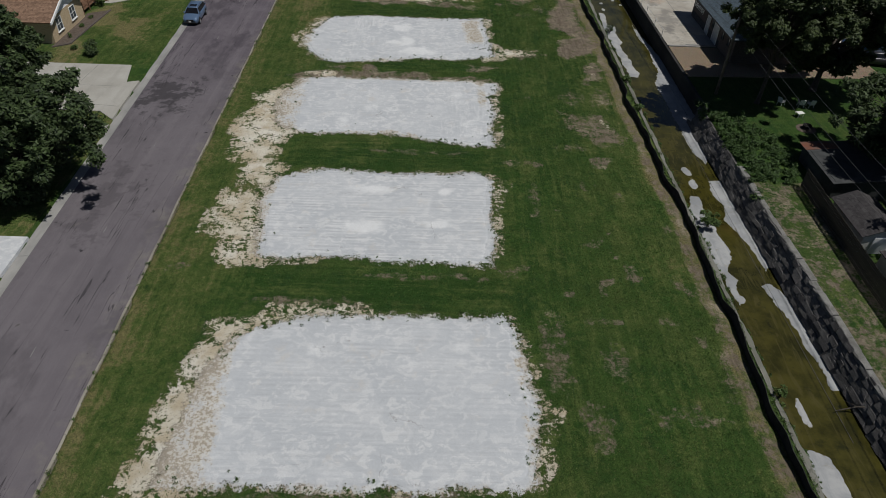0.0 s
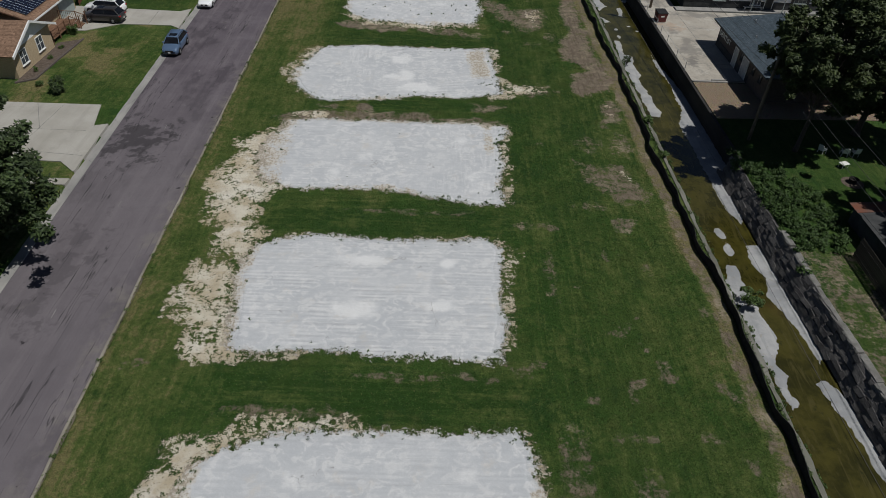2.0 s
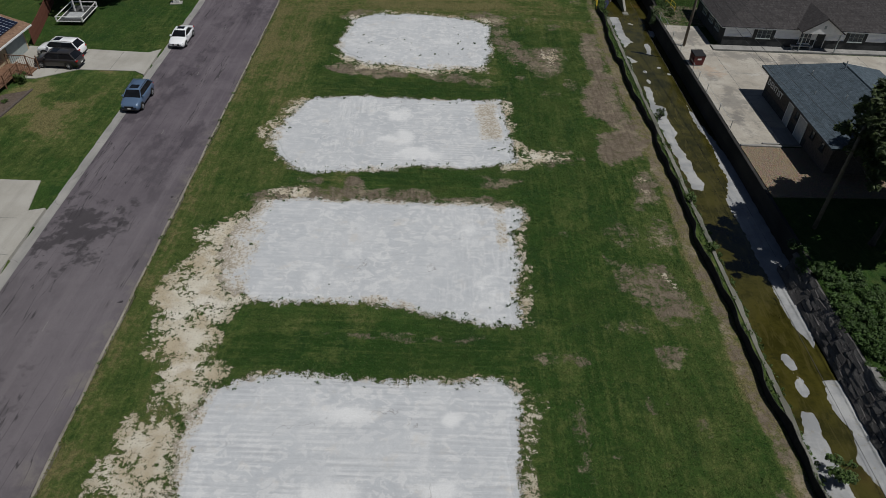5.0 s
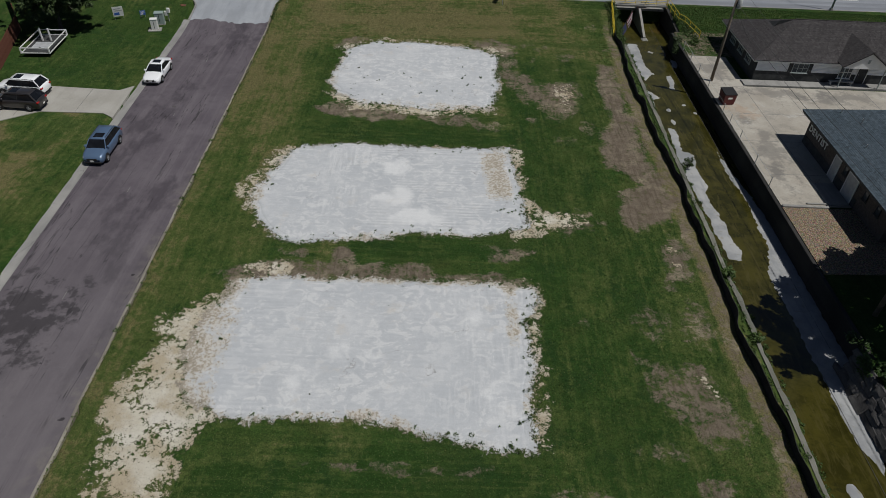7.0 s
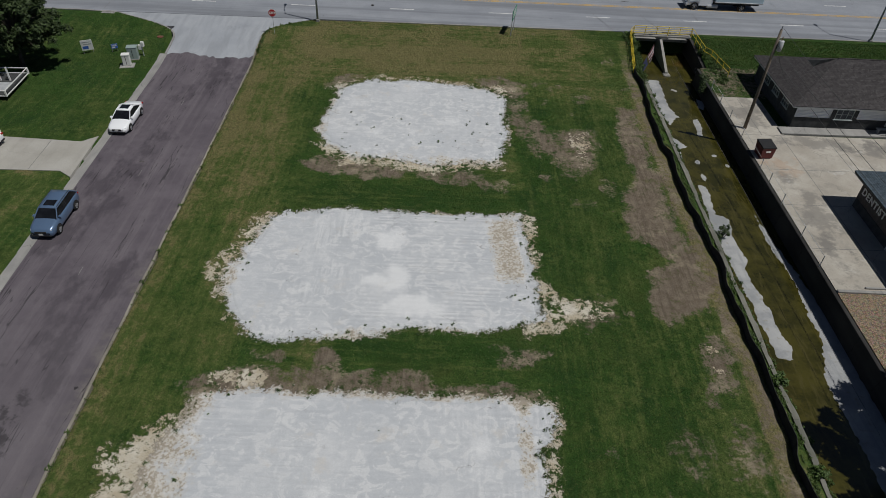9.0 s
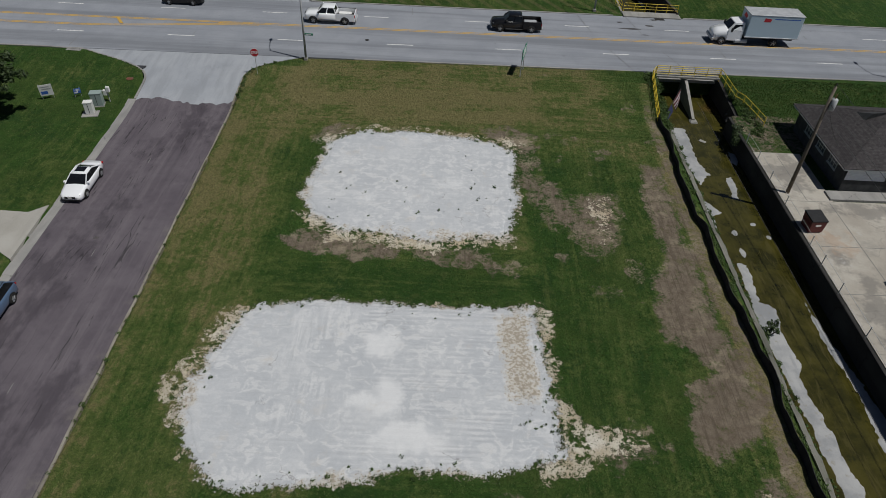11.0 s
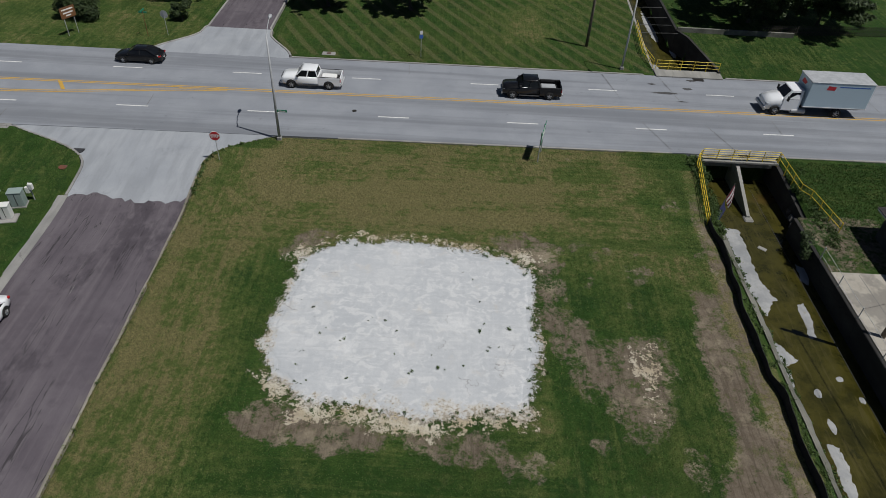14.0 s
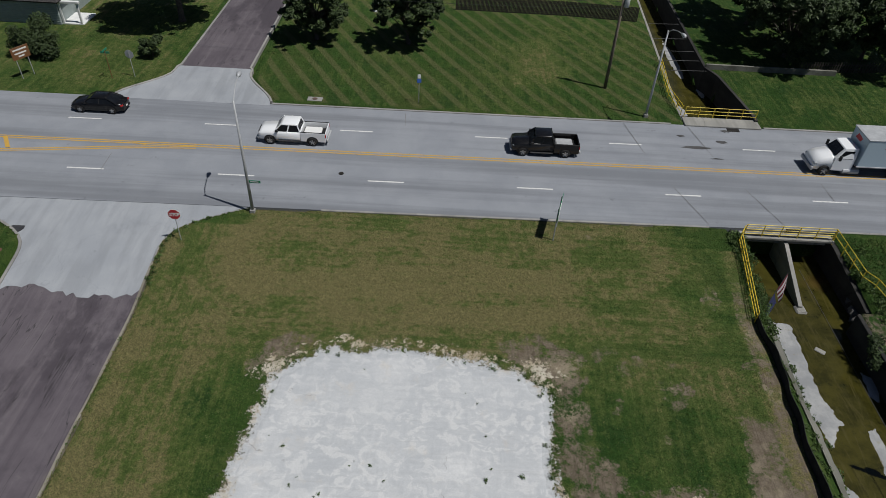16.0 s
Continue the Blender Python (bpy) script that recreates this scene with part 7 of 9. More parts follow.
# long office
office = thing("office", "long single-storey office with brown-grey hip roof and pale siding", "building")
wall_box(office, 34.9, 64.0, 99.2, 109.5, 0.3, 1.75, M_DARK_PANEL, "lower_wall")
wall_box(office, 34.93, 63.97, 99.23, 109.47, 1.75, 3.0, M_SIDING, "upper_wall")
for k in range(8):
    s = Shape()
    s.box(34.9, 64.0, 99.19, 99.24, 1.82 + 0.15 * k, 1.85 + 0.15 * k)
    part("siding_lap", s, M_SIDING, office)
wall_box(office, 34.84, 34.9, 99.2, 109.5, 0.3, 3.0, M_DARK_PANEL, "end_wall")
hip_roof(office, 34.3, 64.6, 98.9, 110.2, 3.05, 5.5, M_ROOF_GREY, "x")
fascia(office, 34.35, 64.55, 98.95, 110.15, 2.86, 3.0, M_TRIM)
for x in (39.6, 50.6, 55.6, 60.0):
    window(office, pose(x, 99.18, 1.72, 0, 0, SOUTH), 1.7, 1.05, M_DARK_PANEL, 2, M_SIDING_GREY)
for y in (101.5, 104.0, 106.6):
    window(office, pose(34.83, y, 1.72, 0, 0, WEST), 1.5, 0.95, None, 2, M_SIDING_GREY)
roof_plane(office, [(43.3, 97.8, 3.1), (45.85, 97.8, 4.75), (45.85, 103.6, 4.75), (43.3, 99.2, 3.1)][::-1], 0.12, M_ROOF_GREY, "porch_roof", 0.22)
roof_plane(office, [(48.4, 97.8, 3.1), (48.4, 99.2, 3.1), (45.85, 103.6, 4.75), (45.85, 97.8, 4.75)], 0.12, M_ROOF_GREY, "porch_roof", 0.22)
s = Shape()
s.add([(43.5, 98.0, 2.95), (48.2, 98.0, 2.95), (48.2, 98.0, 3.08), (45.85, 98.0, 4.62), (43.5, 98.0, 3.08)] + [(43.5, 98.12, 2.95), (48.2, 98.12, 2.95), (48.2, 98.12, 3.08), (45.85, 98.12, 4.62), (43.5, 98.12, 3.08)],
      [(0, 1, 2, 3, 4), (9, 8, 7, 6, 5), (0, 5, 6, 1), (1, 6, 7, 2), (2, 7, 8, 3), (3, 8, 9, 4), (4, 9, 5, 0)])
gable = part("porch_gable", s, M_TRIM, office, "white triangular porch gable")
s = Shape()
s.box(45.72, 45.98, 97.95, 98.0, 3.55, 3.95, 0.02)
part("gable_vent", s, M_SIDING_GREY, gable)
for x in (43.7, 48.0):
    s = Shape()
    s.box(x - 0.05, x + 0.05, 98.0, 98.1, 0.75, 3.0, 0.015)
    part("porch_post", s, M_SIDING_GREY, office)
door(office, pose(46.4, 99.18, 0.78, 0, 0, SOUTH), 1.0, 2.05, M_DARK_PANEL)
window(office, pose(44.6, 99.18, 1.3, 0, 0, SOUTH), 1.4, 1.4, None, 2)
s = Shape()
s.add([(37.6, 104.55, 4.3), (39.7, 104.55, 5.46), (37.6, 106.7, 4.3), (38.4, 104.55, 5.3)], [(0, 1, 3), (2, 3, 1), (0, 3, 2)])
part("roof_gablet", s, M_DARK_PANEL, office)

bench = thing("bench", "long grey metal bench on the office walk", "bench", at=pose(44.2, 98.6, EAST_Z + 0.15))
s = Shape()
s.box(-1.3, 1.3, -0.2, 0.2, 0.42, 0.47, 0.01)
part("seat", s, M_STEEL, bench)
for x in (-1.1, 1.1):
    s = Shape()
    s.box(x - 0.04, x + 0.04, -0.18, 0.18, 0, 0.42, 0.01)
    part("leg", s, M_STEEL, bench)

# brick house, west
house = thing("brick_house", "tan brick house with brown shingle roof and solar panels", "house")
wall_box(house, -46.5, -40.7, 71.5, 79.5, 0.0, 2.75, M_BRICK_TAN, "front_wall")
wall_box(house, -56.0, -43.4, 71.5, 91.4, 0.0, 2.75, M_BRICK_TAN, "main_wall")
s = Shape()
s.add([(-40.7, 71.5, 2.75), (-40.7, 79.5, 2.75), (-40.7, 75.5, 4.45), (-40.95, 71.5, 2.75), (-40.95, 79.5, 2.75), (-40.95, 75.5, 4.45)], [(0, 1, 2), (5, 4, 3), (0, 3, 4, 1), (1, 4, 5, 2), (2, 5, 3, 0)])
part("gable_wall", s, M_SIDING, house)
roof_plane(house, [(-49.0, 70.9, 2.7), (-40.15, 70.9, 2.7), (-40.15, 75.5, 4.65), (-49.0, 75.5, 4.65)], 0.14, M_ROOF_TAN, courses=0.2)
roof_plane(house, [(-40.15, 80.1, 2.7), (-49.0, 80.1, 2.7), (-49.0, 75.5, 4.65), (-40.15, 75.5, 4.65)], 0.14, M_ROOF_TAN, courses=0.2)
roof_plane(house, [(-42.7, 80.1, 2.7), (-42.7, 92.0, 2.7), (-49.6, 92.0, 5.0), (-49.6, 80.1, 5.0)], 0.14, M_ROOF_TAN, courses=0.2)
roof_plane(house, [(-56.5, 92.0, 2.7), (-56.5, 70.9, 2.7), (-49.6, 70.9, 5.0), (-49.6, 92.0, 5.0)], 0.14, M_ROOF_TAN, courses=0.2)
for y0, y1 in ((70.85, 75.5), (80.15, 75.5)):
    s = Shape()
    s.loft([[(-40.22, y0, 2.48), (-40.08, y0, 2.48), (-40.08, y0, 2.74), (-40.22, y0, 2.74)], [(-40.22, y1, 4.43), (-40.08, y1, 4.43), (-40.08, y1, 4.69), (-40.22, y1, 4.69)]])
    part("barge_board", s, M_TRIM, house, "white barge board")
for y in (73.4, 76.9):
    window(house, pose(-40.68, y, 0.95, 0, 0, EAST), 1.35, 1.5, None, 1)
s = Shape()
s.box(-43.4, -43.3, 87.4, 91.0, 0.15, 2.35, 0.02)
part("garage_door", s, M_SIDING_GREY, house, "pale blue-grey garage door")
s = Shape()
s.box(-42.75, -42.62, 80.1, 92.0, 2.5, 2.66)
part("gutter", s, M_TRIM, house)
up = Vector((2.3, 0, 6.9)).normalized()
inw = Vector((-6.9, 0, 2.3)).normalized()
for r in range(3):
    for k in range(6):
        o = Vector((-42.7, 81.0 + 1.72 * k, 2.7)) + inw * (0.9 + 1.05 * r) + up * 0.09
        s = Shape()
        a, b = Vector((0, 1.66, 0)), inw * 1.0
        s.add([o, o + a, o + a + b, o + b, o + up * 0.05, o + a + up * 0.05, o + a + b + up * 0.05, o + b + up * 0.05], [(0, 3, 2, 1), (4, 5, 6, 7), (0, 1, 5, 4), (1, 2, 6, 5), (2, 3, 7, 6), (3, 0, 4, 7)])
        panel = part("solar_panel", s, M_SOLAR, house)
        g = Shape()
        for u in (0.0, 0.33, 0.66, 1.0):
            p = o + a * u + up * 0.053
            g.add([p - Vector((0, 0.012, 0)), p + Vector((0, 0.012, 0)), p + Vector((0, 0.012, 0)) + b, p - Vector((0, 0.012, 0)) + b], [(0, 1, 2, 3)])
        part("panel_grid", g, M_STEEL, panel)["kind"] = "stuff"
deck = thing("porch_deck", "brown wooden porch with railing and steps", "porch")
for k in range(14):
    s = Shape()
    s.box(-43.3 + 0.16 * k, -43.3 + 0.16 * k + 0.145, 80.2, 86.6, 0.6, 0.64, 0.006)
    part("deck_board", s, M_WOOD_DECK, deck)
for k in range(4):
    s = Shape()
    s.box(-41.1 + 0.28 * k, -41.1 + 0.28 * k + 0.3, 84.9, 86.5, 0.1, 0.55 - 0.13 * k, 0.01)
    part("step", s, M_WOOD_DECK, deck)
posts = [(-41.1, y) for y in (80.3, 82.0, 83.5, 84.8)] + [(-43.1, 86.5), (-41.1, 86.5), (-40.0, 86.5), (-40.0, 84.9)]
for x, y in posts:
    s = Shape()
    s.box(x - 0.05, x + 0.05, y - 0.05, y + 0.05, 0.1, 1.65, 0.01)
    part("post", s, M_WOOD_DECK, deck)
for (xa, ya, xb, yb, dz) in ((-41.1, 80.3, -41.1, 84.8, 0), (-43.1, 86.5, -41.1, 86.5, 0), (-41.1, 86.5, -40.0, 86.5, -0.4), (-41.1, 84.9, -40.0, 84.9, -0.4)):
    s = Shape()
    s.tube([(xa, ya, 1.6), (xb, yb, 1.6 + dz)], 0.045, 6)
    part("handrail", s, M_WOOD_DECK, deck)
    n = int(math.hypot(xb - xa, yb - ya) / 0.22)
    for i in range(1, n):
        u = i / n
        s = Shape()
        s.tube([(xa + (xb - xa) * u, ya + (yb - ya) * u, 0.62 + dz * u), (xa + (xb - xa) * u, ya + (yb - ya) * u, 1.58 + dz * u)], 0.02, 4)
        part("baluster", s, M_WOOD_DECK, deck)
shrub(-40.4, 83.6, 0.7, 1.1, 61, M_LEAF_SHRUB, 700, 0.09, "leafy bush beside the porch")
slab("mulch_bed", [(-40.7, 70.6), (-39.2, 71.6), (-38.7, 81.9), (-40.9, 80.6)], 0.2, M_MULCH, "dark mulch bed along the brick front", "flower bed")
kerb("bed_edging", [(-40.7, 70.5, 0.1), (-39.15, 71.5, 0.1), (-38.95, 76.6, 0.1), (-38.65, 82.0, 0.1)], 0.2, 0.18, M_BRICK_DARK, "low dark brick edging of the mulch bed")

# fences of single boards


def board_fence(name, points, tall, material, label, gap=0.15):
    f = thing(name, label, "fence")
    shared = {}
    for (xa, ya), (xb, yb) in zip(points[:-1], points[1:]):
        l = math.hypot(xb - xa, yb - ya)
        turn = math.degrees(math.atan2(yb - ya, xb - xa))
        n = int(l / gap)
        for i in range(n):
            u = (i + 0.5) / n
            key = i % 3
            if key not in shared:
                s = Shape()
                h = tall + (0.0, 0.02, -0.015)[key]
                s.add([(x, y, z) for y in (-0.012, 0.012) for x, z in ((-0.068, 0), (0.068, 0), (0.068, h - 0.05), (0.03, h), (-0.03, h), (-0.068, h - 0.05))],
                      [(0, 1, 2, 3, 4, 5), (11, 10, 9, 8, 7, 6)] + [(k, 6 + k, 6 + (k + 1) % 6, (k + 1) % 6) for k in range(6)])
                shared[key] = s.mesh("board", material)
            ob = new("board", shared[key])
            x, y = xa + (xb - xa) * u, ya + (yb - ya) * u
            ob.parent = f
            ob.matrix_basis = pose(x, y, ground_at(x, y) + 0.02, 0, 0, turn)
        for z in (0.35, tall - 0.35):
            s = Shape()
            off = Vector((-(yb - ya), xb - xa, 0)).normalized() * 0.05
            s.tube([Vector((xa, ya, ground_at(xa, ya) + z)) + off, Vector((xb, yb, ground_at(xb, yb) + z)) + off], 0.04, 4)
            part("rail", s, material, f)
    return f


board_fence("board_fence", [(-43.4, 92.4), (-44.3, 96.0), (-46.9, 105.0), (-51.5, 112.0)], 1.8, M_WOOD_RED, "red-brown stained board fence beside the lawn")
board_fence("privacy_fence", [(32.5, 12.0), (32.6, 34.0), (33.2, 46.6)], 1.75, M_WOOD_GREY, "dark weathered privacy fence behind the rock wall", 0.17)
board_fence("garden_fence", [(0.5, 161.5), (14.0, 161.4), (23.0, 160.6)], 1.8, M_WOOD_GREY, "dark weathered garden fence beyond the striped lawn", 0.16)
board_fence("wall_top_fence", [(38.5, 148.6), (50.0, 149.8), (60, 150.5)], 1.2, M_WOOD_GREY, "broken low board fence under dark trees", 0.3)

# house north-west of the junction
far_house = thing("siding_house", "grey-green lap-sided house with white porch", "house")
wall_box(far_house, -58, -43.6, 150.6, 160, 0.9, 3.9, M_SIDING_GREY)
for k in range(14):
    s = Shape()
    s.box(-58, -43.6, 150.56, 150.62, 1.1 + 0.2 * k, 1.13 + 0.2 * k)
    part("siding_lap", s, M_SIDING_GREY, far_house)
hip_roof(far_house, -58.8, -43.0, 150.0, 160.6, 3.9, 6.2, M_ROOF_GREY, "x")
s = Shape()
s.box(-43.6, -41.2, 150.8, 154, 0.9, 1.3, 0.03)
s.box(-43.5, -43.3, 150.8, 151.0, 1.3, 3.7, 0.02)
s.box(-41.5, -41.3, 150.8, 151.0, 1.3, 3.7, 0.02)
s.box(-43.6, -41.1, 150.7, 151.1, 3.55, 3.8, 0.02)
part("porch", s, M_TRIM, far_house, "white painted porch")

# garden sheds behind the privacy fence
shed = thing("garden_shed", "pale metal garden shed with grey gable roof", "shed")
wall_box(shed, 33.6, 36.6, 37.6, 42.3, 0.5, 2.3, M_SHED)
roof_plane(shed, [(33.3, 42.5, 2.25), (33.3, 37.4, 2.25), (35.1, 37.4, 3.0), (35.1, 42.5, 3.0)], 0.06, M_ROOF_GREY, courses=0.25)
roof_plane(shed, [(36.9, 37.4, 2.25), (36.9, 42.5, 2.25), (35.1, 42.5, 3.0), (35.1, 37.4, 3.0)], 0.06, M_ROOF_GREY, courses=0.25)
s = Shape()
s.add([(33.6, 37.6, 2.25), (36.6, 37.6, 2.25), (35.1, 37.6, 2.92)], [(0, 1, 2)])
part("gable", s, M_SHED, shed)
s = Shape()
s.box(34.4, 35.8, 37.52, 37.6, 0.6, 2.1, 0.01)
part("door", s, M_WHITE, shed)
hut = thing("small_shed", "low grey storage shed beside the garden shed", "shed")
wall_box(hut, 34.4, 36.4, 33.6, 36.2, 0.5, 1.9, M_SHED)
roof_plane(hut, [(34.2, 36.3, 1.88), (34.2, 33.4, 1.88), (36.6, 33.4, 2.2), (36.6, 36.3, 2.2)], 0.06, M_ROOF_GREY, courses=0.25)
rusty = thing("rusty_shed", "rusty-roofed shed, roof coloured dark for shade except one sunlit corner", "shed")
wall_box(rusty, 34.8, 39.4, 44.8, 50.9, 0.5, 2.2, M_DARK_PANEL)
# dark roof colour stands for tree shade; rust kept only where sun falls
roof_plane(rusty, [(34.5, 51.2, 2.15), (34.5, 44.6, 2.15), (39.7, 44.6, 2.6), (39.7, 51.2, 2.6)], 0.05, M_DARK_PANEL)
roof_plane(rusty, [(34.45, 51.25, 2.17), (34.45, 49.9, 2.17), (37.4, 49.9, 2.43), (37.4, 51.25, 2.43)], 0.03, M_RUST, "sunlit_rust_corner")

# ---- rock wall, stone by stone ----
rock = thing("rock_wall", "rough grey limestone bank wall with concrete cap", "wall", kind="structure")
s = Shape()
s.loft([[(27.7, y, -2.4), (29.25, y, -2.4), (29.25, y, 0.42), (28.78, y, 0.42), (27.8, y, -1.2)] for y in np.arange(8, ROCK_END + 0.1, 2.0)])
part("core", s, M_ROCK, rock)
rr = random.Random(11)
# the cap is broken into lengths, some sunken
y = 8.0
while y < 49.0:
    l = rr.uniform(1.1, 2.6)
    dx, dz = rr.uniform(-0.06, 0.06), rr.uniform(-0.1, 0.04)
    s = Shape()
    s.loft([[(28.66 + dx + rr.uniform(-0.05, 0.05), v, 0.3), (29.2 + dx, v, 0.3), (29.2 + dx, v, 0.62 + dz), (29.12 + dx, v, 0.66 + dz), (28.74 + dx + rr.uniform(-0.06, 0.06), v, 0.65 + dz + rr.uniform(-0.03, 0.02)), (28.66 + dx + rr.uniform(-0.05, 0.05), v, 0.56 + dz)] for v in np.linspace(y, y + l - 0.05, 5)])
    part("cap", s, M_CAP, rock, "weathered grey concrete cap")
    y += l
kinds = []
for k in range(9):
    s = Shape()
    bm = bmesh.new()
    bmesh.ops.create_cube(bm, size=1)
    for v in bm.verts:
        v.co += Vector((0.0, rr.uniform(-0.14, 0.14), rr.uniform(-0.10, 0.10)))
    bmesh.ops.bevel(bm, geom=bm.edges[:], offset=0.07, segments=1, affect="EDGES", profile=0.6)
    for v in bm.verts:
        v.co += Vector((rr.uniform(-0.05, 0.05), rr.uniform(-0.03, 0.03), rr.uniform(-0.03, 0.03)))
    bm.verts.index_update()
    s.add([v.co[:] for v in bm.verts], [[v.index for v in f.verts] for f in bm.faces])
    bm.free()
    kinds.append(s.mesh("stone", M_ROCK))
for row in range(6):
    y = 14.0 + rr.random()
    while y < ROCK_END - 0.6:
        l = rr.uniform(0.5, 1.35)
        u = (row + 0.5) / 6
        ob = new("stone", rr.choice(kinds))
        ob.parent = rock
        ob.matrix_basis = pose(27.86 + 0.98 * u + rr.uniform(-0.04, 0.05), y + l / 2, -1.2 + 1.68 * u + rr.uniform(-0.05, 0.05), rr.uniform(-4, 4), rr.uniform(29, 35), rr.uniform(-5, 5)) @ Matrix.Diagonal((0.34, l * 1.04, rr.uniform(0.30, 0.42), 1))
        y += l

rubble = thing("rubble", "broken grey rocks below the east wing wall rail", "rocks")
for k in range(16):
    ob = new("rock", rr.choice(kinds))
    ob.parent = rubble
    u = k / 15
    ob.matrix_basis = pose(29.9 + 0.5 * u * rr.random() + rr.uniform(-0.2, 0.2), 108.6 + 5.4 * u, -1.0 + 0.9 * rr.random(), rr.uniform(-30, 30), rr.uniform(-30, 30), rr.uniform(0, 180)) @ Matrix.Diagonal((rr.uniform(0.35, 0.7), rr.uniform(0.35, 0.8), rr.uniform(0.3, 0.5), 1))

# ---- poles, lamps and wires ----


def utility_pole(x, y, top, label, can=True, z0=None):
    z0 = ground_at(x, y) if z0 is None else z0
    p = thing("utility_pole", label, "utility pole", at=pose(x, y, z0))
    h = top - z0
    s = Shape()
    s.tube([(0, 0, -0.4), (0, 0, h * 0.5), (0, 0, h)], [0.17, 0.145, 0.115], 12)
    part("pole", s, M_POLE_WOOD, p, shade=True)
    if can:
        s = Shape()
        s.tube([(0.36, -0.05, h - 1.9), (0.36, -0.05, h - 1.85), (0.36, -0.05, h - 1.0), (0.36, -0.05, h - 0.95)], [0.2, 0.25, 0.25, 0.18], 14)
        part("transformer", s, M_STEEL, p, shade=True)
        s = Shape()
        s.box(0.05, 0.2, -0.1, 0.0, h - 1.7, h - 1.1, 0.01)
        part("bracket", s, M_DARK_METAL, p)
        s = Shape()
        s.tube([(0.36, -0.05, h - 0.95), (0.36, -0.05, h - 0.6)], 0.04, 6)
        part("insulator", s, M_BROWN_SIGN, p)
    s = Shape()
    s.tube([(0, 0, h), (0, 0, h + 0.3)], 0.04, 6)
    part("top_pin", s, M_DARK_METAL, p)
    return p


utility_pole(31.3, 63.6, 9.6, "weathered wooden utility pole under the shade tree", False)
utility_pole(30.3, 98.6, 10.4, "tall wooden utility pole with transformer beside the channel", True, EAST_Z)
utility_pole(16.3, 142.3, 11.5, "wooden utility pole with transformer on the lawn")


def wire(a, b, sag, parent, thick=0.014):
    s = Shape()
    a, b = Vector(a), Vector(b)
    s.tube([a.lerp(b, t) - Vector((0, 0, 4 * sag * t * (1 - t))) for t in np.linspace(0, 1, 14)], thick, 4)
    part("wire", s, M_WIRE, parent)


span = thing("power_line", "thin dark overhead wires between wooden poles", "power line")
for dx, z in ((0, 0.25), (0.15, -1.4), (-0.1, -2.1)):
    wire((31.3 + dx, 63.6, 9.6 + z), (30.3 + dx, 98.6, 10.4 + z), 0.7, span)
    wire((31.3 + dx, 63.6, 9.6 + z), (31.0 + dx, 14.0, 9.6 + z), 0.9, span)
    wire((16.3 + dx, 142.3, 11.5 + z), (-62, 149 + dx, 11 + z), 1.2, span)
wire((31.4, 63.6, 8.2), (36.5, 72.4, 3.6), 0.3, span)
wire((30.4, 98.6, 9.0), (35.0, 102, 3.4), 0.4, span)


def street_lamp(x, y, z, tall, arm, label):
    """A tapered steel pole with a bent arm and a cobra head; arm: (dx, dy)."""
    l = thing("street_lamp", label, "street lamp", at=pose(x, y, z))
    s = Shape()
    s.tube([(0, 0, 0), (0, 0, tall * 0.5), (0, 0, tall)], [0.125, 0.1, 0.07], 10)
    part("pole", s, M_STEEL, l, shade=True)
    s = Shape()
    s.box(-0.2, 0.2, -0.2, 0.2, -0.3, 0.32, 0.04)
    part("base", s, M_KERB, l)
    ax, ay = arm
    s = Shape()
    s.tube([(0, 0, tall - 0.15), (ax * 0.3, ay * 0.3, tall + 0.35), (ax * 0.7, ay * 0.7, tall + 0.6), (ax, ay, tall + 0.65)], 0.035, 8)
    part("arm", s, M_STEEL, l)
    k = Vector((ax, ay, 0)).normalized()
    s = Shape()
    s.tube([Vector((ax, ay, tall + 0.65)) - k * 0.05, Vector((ax, ay, tall + 0.66)) + k * 0.15, Vector((ax, ay, tall + 0.64)) + k * 0.5, Vector((ax, ay, tall + 0.6)) + k * 0.68], [0.06, 0.14, 0.17, 0.06], 10)
    part("lamp_head", s, M_STEEL, l, shade=True)
    s = Shape()
    s.tube([Vector((ax, ay, tall + 0.56)) + k * 0.36, Vector((ax, ay, tall + 0.46)) + k * 0.36], [0.13, 0.08], 10)
    part("lens", s, M_LAMP_GLASS, l)
    return l


lamp = street_lamp(-14.1, 118.6, 1.05, 9.4, (-0.2, 2.3), "grey steel cobra-head street lamp at the junction corner")
s = Shape()
s.box(0.1, 0.95, -0.012, 0.012, 2.75, 2.98, 0.004)
blade = part("street_name_blade", s, M_GREEN_SIGN, lamp, "green street name blade")
s = Shape()
s.box(0.2, 0.8, -0.016, 0.016, 2.82, 2.9)
part("writing_bar", s, M_WHITE, blade)
street_lamp(19.4, 136.7, 1.15, 8.6, (0.5, -2.2), "grey steel cobra-head street lamp on the north verge")
street_lamp(52.4, 120.2, 1.1, 9.4, (-0.3, 2.3), "grey steel cobra-head street lamp on the south verge")

# ---- signs ----


def post_of(parent, h, material=None, r=0.03, x=0.0, y=0.0):
    s = Shape()
    s.tube([(x, y, -0.3), (x, y, h)], r, 6)
    part("post", s, material or M_STEEL, parent)


def octagon(s, y0, y1, z, r):
    pts = [(r * math.cos(math.radians(22.5 + 45 * i)), r * math.sin(math.radians(22.5 + 45 * i))) for i in range(8)]
    v = [(x, y0, z + h) for x, h in pts] + [(x, y1, z + h) for x, h in pts]
    s.add(v, [tuple(range(8)), tuple(range(15, 7, -1))] + [(i, 8 + i, 8 + (i + 1) % 8, (i + 1) % 8) for i in range(8)])


